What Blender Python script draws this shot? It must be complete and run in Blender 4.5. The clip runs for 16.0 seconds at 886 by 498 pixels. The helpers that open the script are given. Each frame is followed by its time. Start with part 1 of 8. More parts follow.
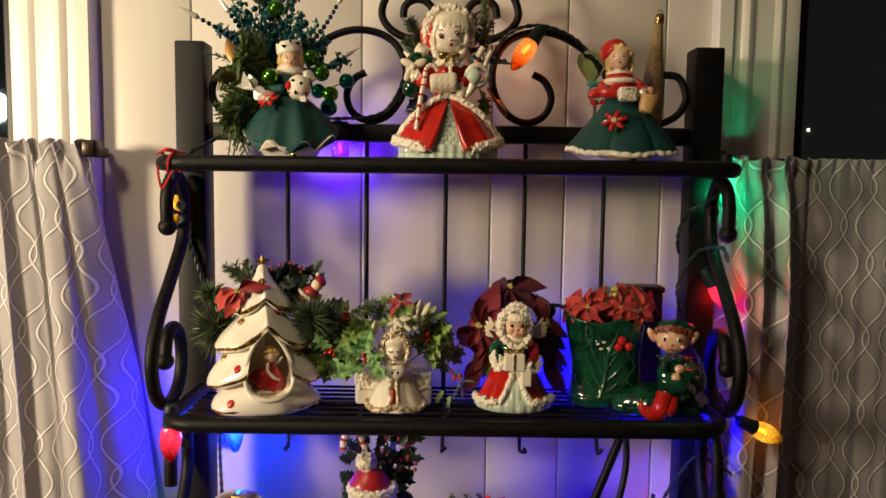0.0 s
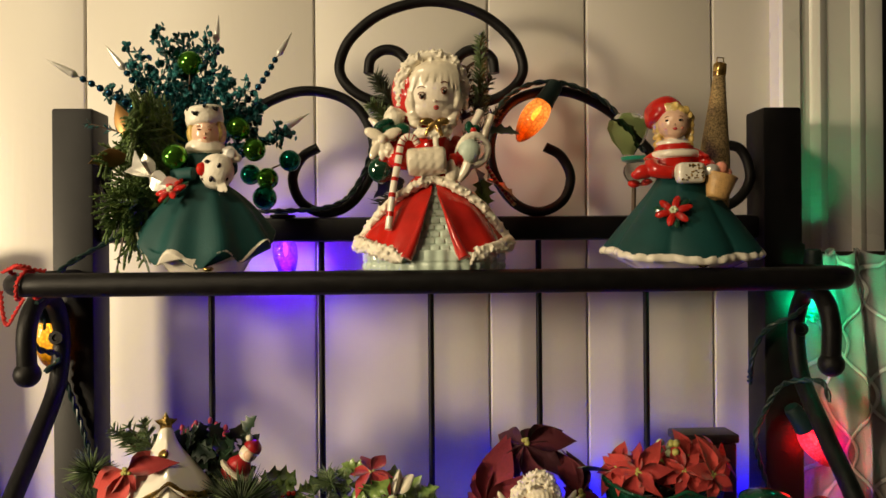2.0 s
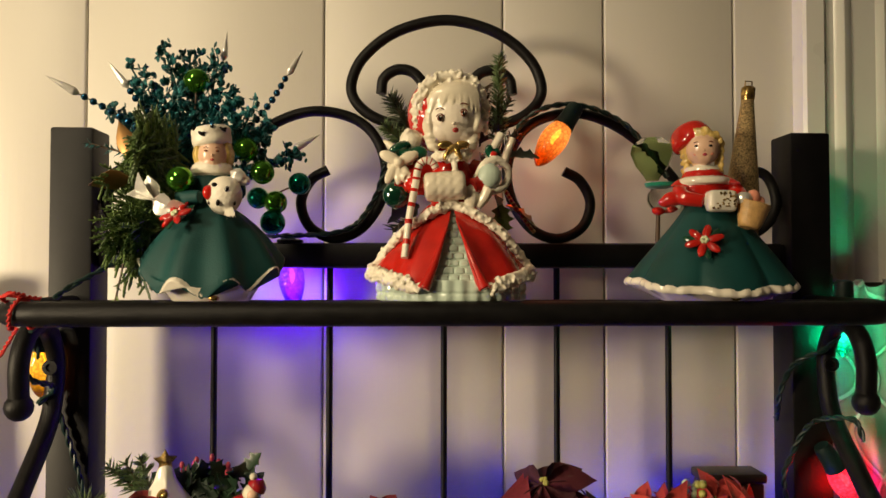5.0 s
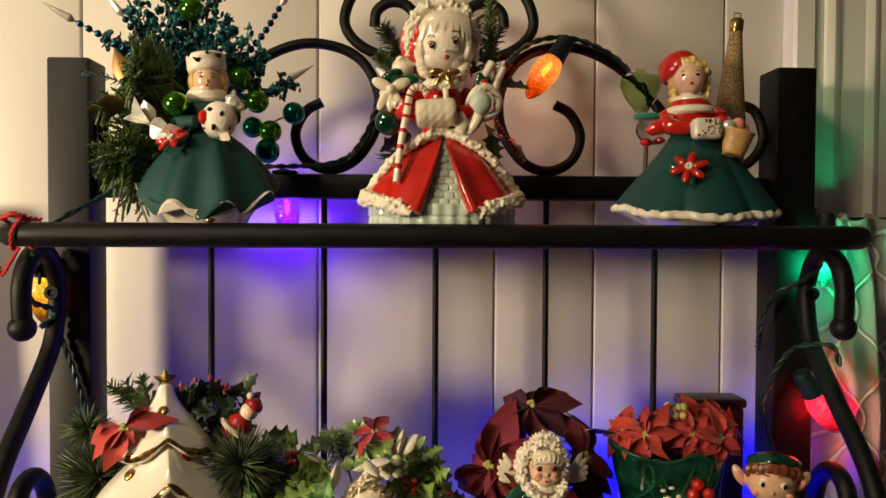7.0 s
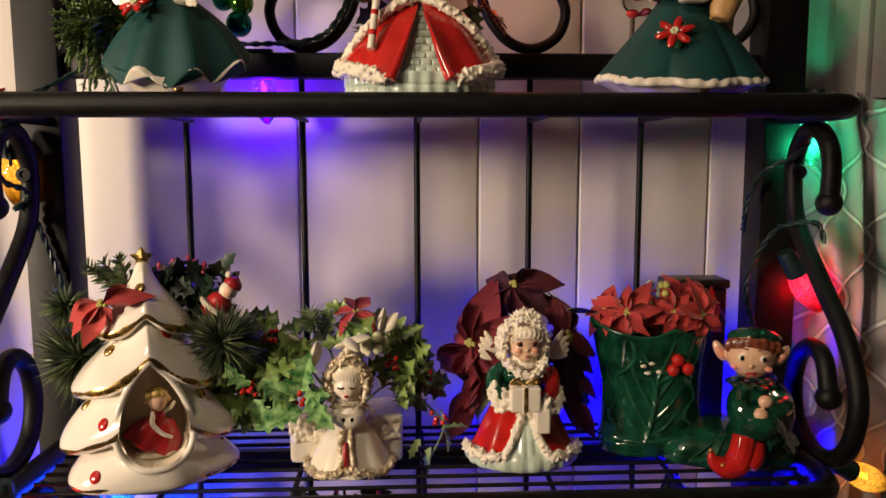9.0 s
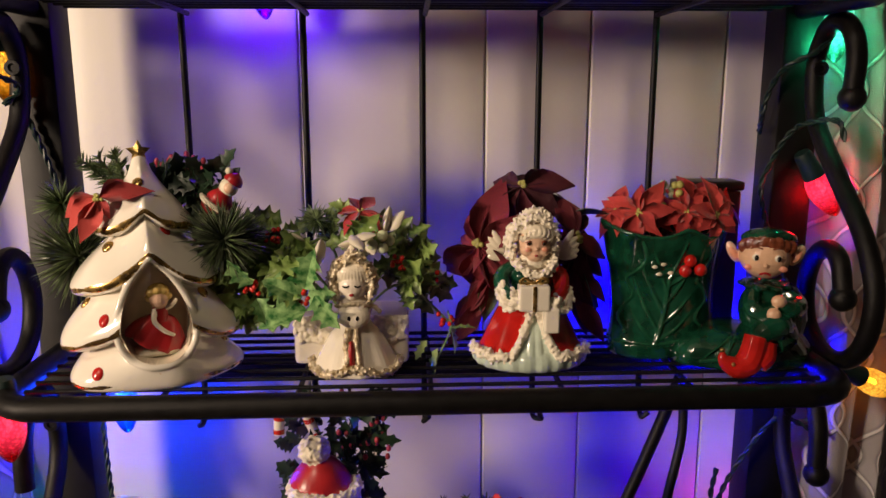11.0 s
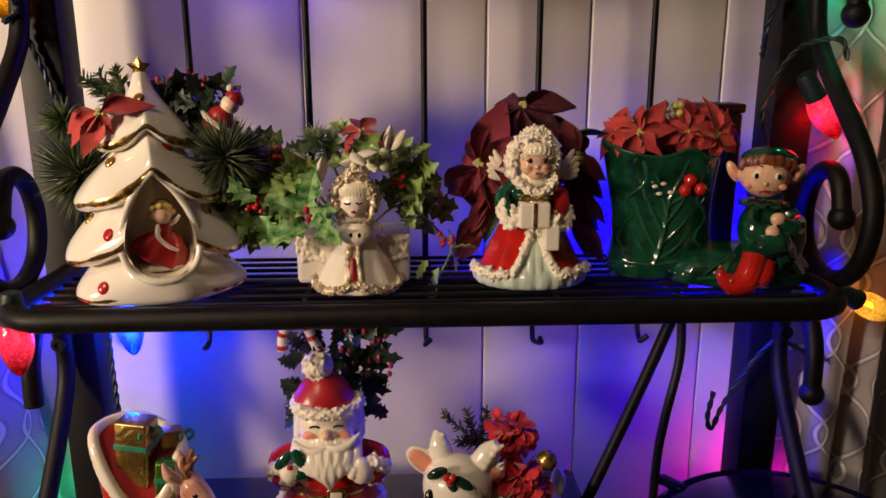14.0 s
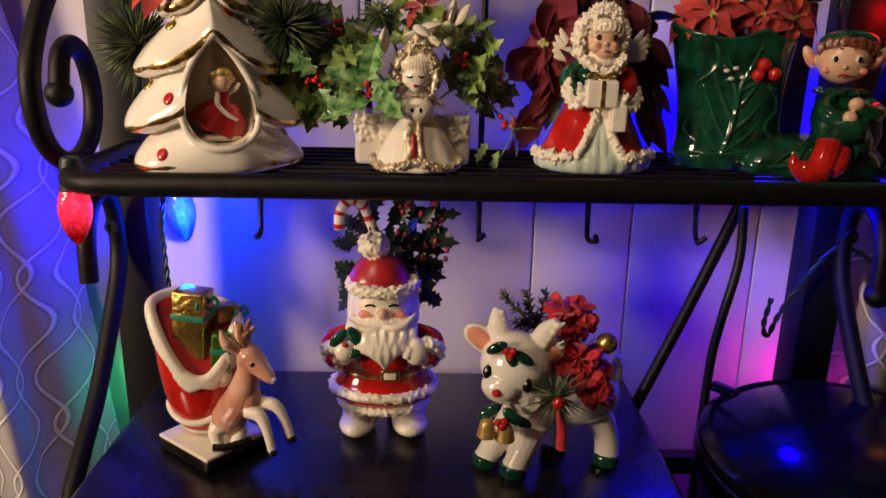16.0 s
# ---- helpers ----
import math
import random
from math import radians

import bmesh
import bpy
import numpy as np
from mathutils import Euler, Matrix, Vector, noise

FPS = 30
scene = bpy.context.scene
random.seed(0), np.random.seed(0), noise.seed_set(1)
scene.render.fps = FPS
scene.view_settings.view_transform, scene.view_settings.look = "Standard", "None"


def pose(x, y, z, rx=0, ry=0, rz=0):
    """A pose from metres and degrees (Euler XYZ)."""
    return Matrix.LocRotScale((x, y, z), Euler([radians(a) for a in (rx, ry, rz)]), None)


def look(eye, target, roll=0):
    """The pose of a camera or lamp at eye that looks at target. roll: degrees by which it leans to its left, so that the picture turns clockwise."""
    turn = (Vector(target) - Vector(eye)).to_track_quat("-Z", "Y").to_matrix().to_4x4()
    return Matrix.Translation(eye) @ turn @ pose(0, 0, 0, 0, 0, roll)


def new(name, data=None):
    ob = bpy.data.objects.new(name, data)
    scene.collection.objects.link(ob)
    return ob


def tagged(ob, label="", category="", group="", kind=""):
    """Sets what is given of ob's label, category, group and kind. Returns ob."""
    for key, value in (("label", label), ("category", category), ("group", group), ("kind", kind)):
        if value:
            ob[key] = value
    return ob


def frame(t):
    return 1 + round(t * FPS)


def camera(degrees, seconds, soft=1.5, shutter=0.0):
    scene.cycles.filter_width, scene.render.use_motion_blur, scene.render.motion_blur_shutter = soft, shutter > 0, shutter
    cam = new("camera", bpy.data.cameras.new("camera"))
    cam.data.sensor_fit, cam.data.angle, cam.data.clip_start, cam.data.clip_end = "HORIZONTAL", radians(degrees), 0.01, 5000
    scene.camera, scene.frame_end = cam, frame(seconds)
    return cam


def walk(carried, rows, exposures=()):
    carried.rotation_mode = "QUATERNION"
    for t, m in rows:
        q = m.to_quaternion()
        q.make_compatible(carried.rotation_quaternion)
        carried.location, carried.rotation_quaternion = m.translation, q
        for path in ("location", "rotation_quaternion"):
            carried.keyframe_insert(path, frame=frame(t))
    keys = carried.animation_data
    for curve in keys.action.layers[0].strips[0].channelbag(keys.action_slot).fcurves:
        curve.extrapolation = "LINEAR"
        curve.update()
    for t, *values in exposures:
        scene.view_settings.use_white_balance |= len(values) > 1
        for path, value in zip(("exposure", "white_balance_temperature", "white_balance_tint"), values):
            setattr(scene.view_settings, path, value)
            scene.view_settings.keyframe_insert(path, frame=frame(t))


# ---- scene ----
cam = camera(60.2, 16.0)
METRES, EYE, TILT, LEAN, TURN = 0.62, 1.5, 0.0, 0.0, 0.0
ROWS = [
    (0.0, 0.0, 0.0, 0.0, 0.07, -5.03, -0.76),
    (0.5, -0.0095, 0.1276, 0.0152, 0.32, -3.5, -0.54),
    (1.0, -0.0144, 0.2676, 0.0283, -0.31, -2.05, -0.09),
    (1.5, -0.008, 0.37, 0.0431, -1.15, -1.07, 0.19),
    (2.0, -0.0139, 0.4362, 0.065, -1.84, 0.11, 0.45),
    (2.5, -0.0274, 0.4748, 0.089, -2.3, 1.6, 0.47),
    (3.0, -0.0335, 0.5008, 0.0918, -2.49, 2.3, 0.31),
    (3.5, -0.0382, 0.511, 0.0908, -2.49, 2.27, 0.17),
    (6.0, -0.0405, 0.4674, 0.0597, -2.17, 0.4, -0.09),
    (6.5, -0.0365, 0.4654, 0.0478, -2.37, -0.4, -0.25),
    (7.0, -0.0328, 0.4613, 0.0334, -2.41, -1.34, -0.28),
    (7.5, -0.0302, 0.4629, 0.0197, -2.33, -2.58, -0.24),
    (8.0, -0.0218, 0.471, -0.001, -2.52, -3.86, -0.22),
    (8.5, -0.0106, 0.4746, -0.016, -2.69, -5.31, -0.05),
    (9.0, -0.0093, 0.4732, -0.0336, -2.63, -6.72, 0.13),
    (9.5, -0.0159, 0.4711, -0.0546, -2.71, -8.1, 0.1),
    (10.0, -0.0154, 0.4757, -0.068, -2.88, -9.36, 0.04),
    (12.5, -0.0245, 0.5223, -0.1119, -2.32, -13.0, 0.08),
    (13.0, -0.023, 0.5259, -0.1176, -2.77, -13.31, 0.01),
    (13.5, -0.0178, 0.5068, -0.1284, -2.83, -13.74, 0.05),
    (14.0, -0.0179, 0.4759, -0.1439, -2.52, -14.04, 0.09),
    (14.5, -0.0134, 0.4495, -0.1678, -2.24, -14.32, 0.08),
    (15.0, -0.0249, 0.4416, -0.1901, -1.41, -14.94, -0.34),
    (15.5, -0.0464, 0.4494, -0.2209, -0.69, -15.75, -0.69),
    (16.0, -0.0629, 0.4687, -0.2533, -0.42, -16.57, -0.95),
]
walk(cam, [(t, pose(0, 0, EYE, TILT, LEAN, TURN) @ pose(METRES * x, METRES * y, METRES * z, 90 + pitch, roll, yaw)) for t, x, y, z, yaw, pitch, roll in ROWS],
     [(0.0, 0.0, 6750, 9), (2.5, 0.1, 6850, 4), (7.0, 0.06, 6750, 7), (8.5, 0.07, 6450, 17), (10.2, 0.0, 6450, 18), (12.5, -0.12, 6600, 20), (16.0, -0.12, 6650, 20)])

# ---- world and light ----
world = bpy.data.worlds.new("night")
scene.world = world
world.use_nodes = True
world.node_tree.nodes["Background"].inputs[0].default_value = (0.012, 0.016, 0.03, 1)
world.node_tree.nodes["Background"].inputs[1].default_value = 0.15


def lamp(name, kind, power, color, m, size=0.1):
    data = bpy.data.lights.new(name, kind)
    data.energy, data.color = power, color
    if kind == "AREA":
        data.shape, data.size = "DISK", size
    else:
        data.shadow_soft_size = size
    ob = new(name, data)
    ob.matrix_world = m
    return ob


# shaded warm room lamp across the room, and the ceiling light behind the camera
room = lamp("room_lamp", "SPOT", 288.0, (1.0, 0.8, 0.56), look((-2.05, -0.42, 1.72), (-0.58, 1.0, 1.42)), 0.2)
room.data.spot_size, room.data.spot_blend = radians(42.5), 1.0
lamp("ceiling_lamp", "AREA", 6.6, (1.0, 0.82, 0.57), look((-0.75, -0.05, 2.36), (-0.1, 0.9, 1.35)), 0.25)


# ---- materials ----
def mat(name, col, rough=0.5, metal=0.0, var=0.1, scale=40.0, bump=0.0, bscale=300.0, coat=0.0, rvar=0.1, sheen=0.0, spec=0.5, col2=None, detail=4.0, each=None):
    m = bpy.data.materials.new(name)
    m.use_nodes = True
    nt = m.node_tree
    b = nt.nodes["Principled BSDF"]
    tc = nt.nodes.new("ShaderNodeTexCoord")
    n1 = nt.nodes.new("ShaderNodeTexNoise")
    n1.inputs["Scale"].default_value, n1.inputs["Detail"].default_value = scale, detail
    nt.links.new(tc.outputs["Object"], n1.inputs["Vector"])
    mix = nt.nodes.new("ShaderNodeMix")
    mix.data_type = "RGBA"
    lo = [c * (1 - var) for c in col]
    hi = list(col2) if col2 else [min(1, c * (1 + var)) for c in col]
    mix.inputs[6].default_value, mix.inputs[7].default_value = (*lo, 1), (*hi, 1)
    ramp = nt.nodes.new("ShaderNodeMapRange")
    ramp.inputs[1].default_value, ramp.inputs[2].default_value = 0.35, 0.65
    nt.links.new(n1.outputs["Fac"], ramp.inputs[0])
    nt.links.new(ramp.outputs[0], mix.inputs[0])
    nt.links.new(mix.outputs[2], b.inputs["Base Color"])
    if each:
        # pieces differ from one another
        info = nt.nodes.new("ShaderNodeObjectInfo")
        bend = nt.nodes.new("ShaderNodeMath")
        bend.operation = "POWER"
        bend.inputs[1].default_value = 1.6
        nt.links.new(info.outputs["Random"], bend.inputs[0])
        own = nt.nodes.new("ShaderNodeMix")
        own.data_type = "RGBA"
        own.inputs[7].default_value = (*each, 1)
        nt.links.new(bend.outputs[0], own.inputs[0])
        nt.links.new(mix.outputs[2], own.inputs[6])
        nt.links.new(own.outputs[2], b.inputs["Base Color"])
    rr = nt.nodes.new("ShaderNodeMapRange")
    rr.inputs[3].default_value, rr.inputs[4].default_value = max(0.02, rough * (1 - rvar)), min(1, rough * (1 + rvar))
    nt.links.new(n1.outputs["Fac"], rr.inputs[0])
    nt.links.new(rr.outputs[0], b.inputs["Roughness"])
    b.inputs["Metallic"].default_value = metal
    b.inputs["Coat Weight"].default_value = coat
    b.inputs["Coat Roughness"].default_value = 0.06
    b.inputs["Sheen Weight"].default_value = sheen
    b.inputs["Specular IOR Level"].default_value = spec
    if bump:
        n2 = nt.nodes.new("ShaderNodeTexNoise")
        n2.inputs["Scale"].default_value, n2.inputs["Detail"].default_value = bscale, 3
        nt.links.new(tc.outputs["Object"], n2.inputs["Vector"])
        bp = nt.nodes.new("ShaderNodeBump")
        bp.inputs["Strength"].default_value, bp.inputs["Distance"].default_value = bump, 0.001
        nt.links.new(n2.outputs["Fac"], bp.inputs["Height"])
        nt.links.new(bp.outputs[0], b.inputs["Normal"])
    return m


def grained_paint(name, col):
    """Painted panelling: faint long vertical grain under a satin coat, with scuffs."""
    m = mat(name, col, 0.42, var=0.025, scale=1.2)
    nt = m.node_tree
    b = nt.nodes["Principled BSDF"]
    tc = nt.nodes.new("ShaderNodeTexCoord")
    mp = nt.nodes.new("ShaderNodeMapping")
    mp.inputs["Scale"].default_value = (260, 1, 9)
    nt.links.new(tc.outputs["Object"], mp.inputs[0])
    n = nt.nodes.new("ShaderNodeTexNoise")
    n.inputs["Scale"].default_value, n.inputs["Detail"].default_value, n.inputs["Distortion"].default_value = 1.0, 6, 0.6
    nt.links.new(mp.outputs[0], n.inputs["Vector"])
    n2 = nt.nodes.new("ShaderNodeTexNoise")
    n2.inputs["Scale"].default_value = 90
    nt.links.new(tc.outputs["Object"], n2.inputs["Vector"])
    ad = nt.nodes.new("ShaderNodeMath")
    ad.operation = "ADD"
    nt.links.new(n.outputs["Fac"], ad.inputs[0])
    nt.links.new(n2.outputs["Fac"], ad.inputs[1])
    bp = nt.nodes.new("ShaderNodeBump")
    bp.inputs["Strength"].default_value, bp.inputs["Distance"].default_value = 0.09, 0.0012
    nt.links.new(ad.outputs[0], bp.inputs["Height"])
    nt.links.new(bp.outputs[0], b.inputs["Normal"])
    return m


def curtain_cloth(name):
    """Grey cloth with a woven white ogee trellis, by arc length and height in metres."""
    m = mat(name, (0.4, 0.375, 0.385), 0.85, var=0.06, scale=25, sheen=0.3)
    nt = m.node_tree
    b = nt.nodes["Principled BSDF"]

    def math_(op, a, c=None, d=None):
        n = nt.nodes.new("ShaderNodeMath")
        n.operation = op
        for i, v in enumerate((a, c, d)):
            if v is None:
                continue
            if isinstance(v, (int, float)):
                n.inputs[i].default_value = v
            else:
                nt.links.new(v, n.inputs[i])
        return n.outputs[0]

    uv = nt.nodes.new("ShaderNodeUVMap")
    sep = nt.nodes.new("ShaderNodeSeparateXYZ")
    nt.links.new(uv.outputs[0], sep.inputs[0])
    u, v = sep.outputs[0], sep.outputs[1]
    # chains of large ogees and small lenses; neighbouring chains stand half a length apart
    S, A, B, L = 0.039, 0.0132, 0.009, 0.1
    turn = math_("MULTIPLY", v, 2 * math.pi / L)
    wave = math_("MULTIPLY", math_("COSINE", turn), A)
    slope = math_("MULTIPLY", math_("SINE", turn), A * 2 * math.pi / L)
    norm = math_("SQRT", math_("ADD", math_("MULTIPLY", slope, slope), 1.0))

    def chain(x, half):
        off = math_("ABSOLUTE", math_("SUBTRACT", math_("FLOORED_MODULO", x, 2 * S), S))
        return math_("DIVIDE", math_("ABSOLUTE", math_("SUBTRACT", off, math_("ABSOLUTE", half))), norm)

    d = math_("MINIMUM", chain(u, math_("ADD", wave, B)), chain(math_("ADD", u, S), math_("SUBTRACT", B, wave)))
    line = nt.nodes.new("ShaderNodeMapRange")
    line.interpolation_type = "SMOOTHSTEP"
    line.inputs[1].default_value, line.inputs[2].default_value = 0.0019, 0.0008
    nt.links.new(d, line.inputs[0])
    old = b.inputs["Base Color"].links[0].from_socket
    mix = nt.nodes.new("ShaderNodeMix")
    mix.data_type = "RGBA"
    mix.inputs[7].default_value = (0.78, 0.76, 0.76, 1)
    nt.links.new(line.outputs[0], mix.inputs[0])
    nt.links.new(old, mix.inputs[6])
    # darker rim coloured in beside the white lines, as the shade of their relief
    edge = nt.nodes.new("ShaderNodeMapRange")
    edge.interpolation_type = "SMOOTHSTEP"
    edge.inputs[1].default_value, edge.inputs[2].default_value = 0.0042, 0.002
    nt.links.new(d, edge.inputs[0])
    relief_shade = nt.nodes.new("ShaderNodeMix")
    relief_shade.data_type = "RGBA"
    relief_shade.inputs[7].default_value = (0.27, 0.255, 0.26, 1)
    nt.links.new(math_("MULTIPLY", edge.outputs[0], 0.7), relief_shade.inputs[0])
    nt.links.new(old, relief_shade.inputs[6])
    nt.links.new(relief_shade.outputs[2], mix.inputs[6])
    nt.links.new(mix.outputs[2], b.inputs["Base Color"])
    wv = nt.nodes.new("ShaderNodeTexNoise")
    wv.inputs["Scale"].default_value = 900
    tc = nt.nodes.new("ShaderNodeTexCoord")
    nt.links.new(tc.outputs["Object"], wv.inputs["Vector"])
    h = math_("ADD", math_("MULTIPLY", line.outputs[0], 1.0), math_("MULTIPLY", wv.outputs["Fac"], 0.35))
    bp = nt.nodes.new("ShaderNodeBump")
    bp.inputs["Strength"].default_value, bp.inputs["Distance"].default_value = 0.9, 0.0015
    nt.links.new(h, bp.inputs["Height"])
    nt.links.new(bp.outputs[0], b.inputs["Normal"])
    return m


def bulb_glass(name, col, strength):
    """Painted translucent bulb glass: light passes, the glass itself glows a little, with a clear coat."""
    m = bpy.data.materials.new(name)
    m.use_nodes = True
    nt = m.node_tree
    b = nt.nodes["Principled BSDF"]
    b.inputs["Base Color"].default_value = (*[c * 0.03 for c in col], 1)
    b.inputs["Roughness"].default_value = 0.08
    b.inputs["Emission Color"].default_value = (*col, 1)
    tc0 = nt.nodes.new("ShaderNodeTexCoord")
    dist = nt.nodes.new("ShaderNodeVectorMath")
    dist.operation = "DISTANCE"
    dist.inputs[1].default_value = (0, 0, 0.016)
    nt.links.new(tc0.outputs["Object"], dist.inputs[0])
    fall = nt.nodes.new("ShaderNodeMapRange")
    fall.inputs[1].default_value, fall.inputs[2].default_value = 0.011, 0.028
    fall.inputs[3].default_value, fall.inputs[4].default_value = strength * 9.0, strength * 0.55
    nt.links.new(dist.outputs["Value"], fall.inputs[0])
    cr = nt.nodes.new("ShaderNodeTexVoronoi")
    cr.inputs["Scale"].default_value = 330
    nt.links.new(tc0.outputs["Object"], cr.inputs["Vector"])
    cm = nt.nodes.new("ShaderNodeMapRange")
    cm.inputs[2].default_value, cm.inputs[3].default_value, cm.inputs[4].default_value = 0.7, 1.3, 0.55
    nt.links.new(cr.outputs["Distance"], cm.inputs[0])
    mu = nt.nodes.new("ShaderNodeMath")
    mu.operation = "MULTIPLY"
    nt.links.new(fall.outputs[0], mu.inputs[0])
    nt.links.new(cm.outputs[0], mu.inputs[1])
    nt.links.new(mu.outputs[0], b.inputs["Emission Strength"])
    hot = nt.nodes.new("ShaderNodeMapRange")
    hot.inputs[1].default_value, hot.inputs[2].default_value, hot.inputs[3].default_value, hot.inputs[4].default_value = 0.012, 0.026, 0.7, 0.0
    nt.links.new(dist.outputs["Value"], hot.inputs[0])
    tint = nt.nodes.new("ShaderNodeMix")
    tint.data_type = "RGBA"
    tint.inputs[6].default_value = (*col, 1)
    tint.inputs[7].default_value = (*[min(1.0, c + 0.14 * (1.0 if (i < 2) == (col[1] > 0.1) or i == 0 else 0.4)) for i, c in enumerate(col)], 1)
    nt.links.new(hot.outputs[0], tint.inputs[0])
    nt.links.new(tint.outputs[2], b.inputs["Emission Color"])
    bb = nt.nodes.new("ShaderNodeBump")
    bb.inputs["Strength"].default_value, bb.inputs["Distance"].default_value = 0.6, 0.0008
    nt.links.new(cr.outputs["Distance"], bb.inputs["Height"])
    nt.links.new(bb.outputs[0], b.inputs["Normal"])
    tr = nt.nodes.new("ShaderNodeBsdfTransparent")
    tr.inputs[0].default_value = (*[0.02 + 0.98 * c for c in col], 1)
    mx = nt.nodes.new("ShaderNodeMixShader")
    n = nt.nodes.new("ShaderNodeTexNoise")
    n.inputs["Scale"].default_value = 120
    tc = nt.nodes.new("ShaderNodeTexCoord")
    nt.links.new(tc.outputs["Object"], n.inputs["Vector"])
    r = nt.nodes.new("ShaderNodeMapRange")
    r.inputs[3].default_value, r.inputs[4].default_value = 0.1, 0.22
    nt.links.new(n.outputs["Fac"], r.inputs[0])
    nt.links.new(r.outputs[0], mx.inputs[0])
    nt.links.new(b.outputs[0], mx.inputs[1])
    nt.links.new(tr.outputs[0], mx.inputs[2])
    nt.links.new(mx.outputs[0], nt.nodes["Material Output"].inputs[0])
    return m


def emitter(name, col, strength):
    m = bpy.data.materials.new(name)
    m.use_nodes = True
    b = m.node_tree.nodes["Principled BSDF"]
    b.inputs["Base Color"].default_value = (0, 0, 0, 1)
    b.inputs["Emission Color"].default_value = (*col, 1)
    b.inputs["Emission Strength"].default_value = strength
    return m


def glass(name, col, rough=0.02, clear=1.0, ior=1.45):
    m = bpy.data.materials.new(name)
    m.use_nodes = True
    b = m.node_tree.nodes["Principled BSDF"]
    b.inputs["Base Color"].default_value = (*col, 1)
    b.inputs["Roughness"].default_value = rough
    b.inputs["Transmission Weight"].default_value = clear
    b.inputs["IOR"].default_value = ior
    return m


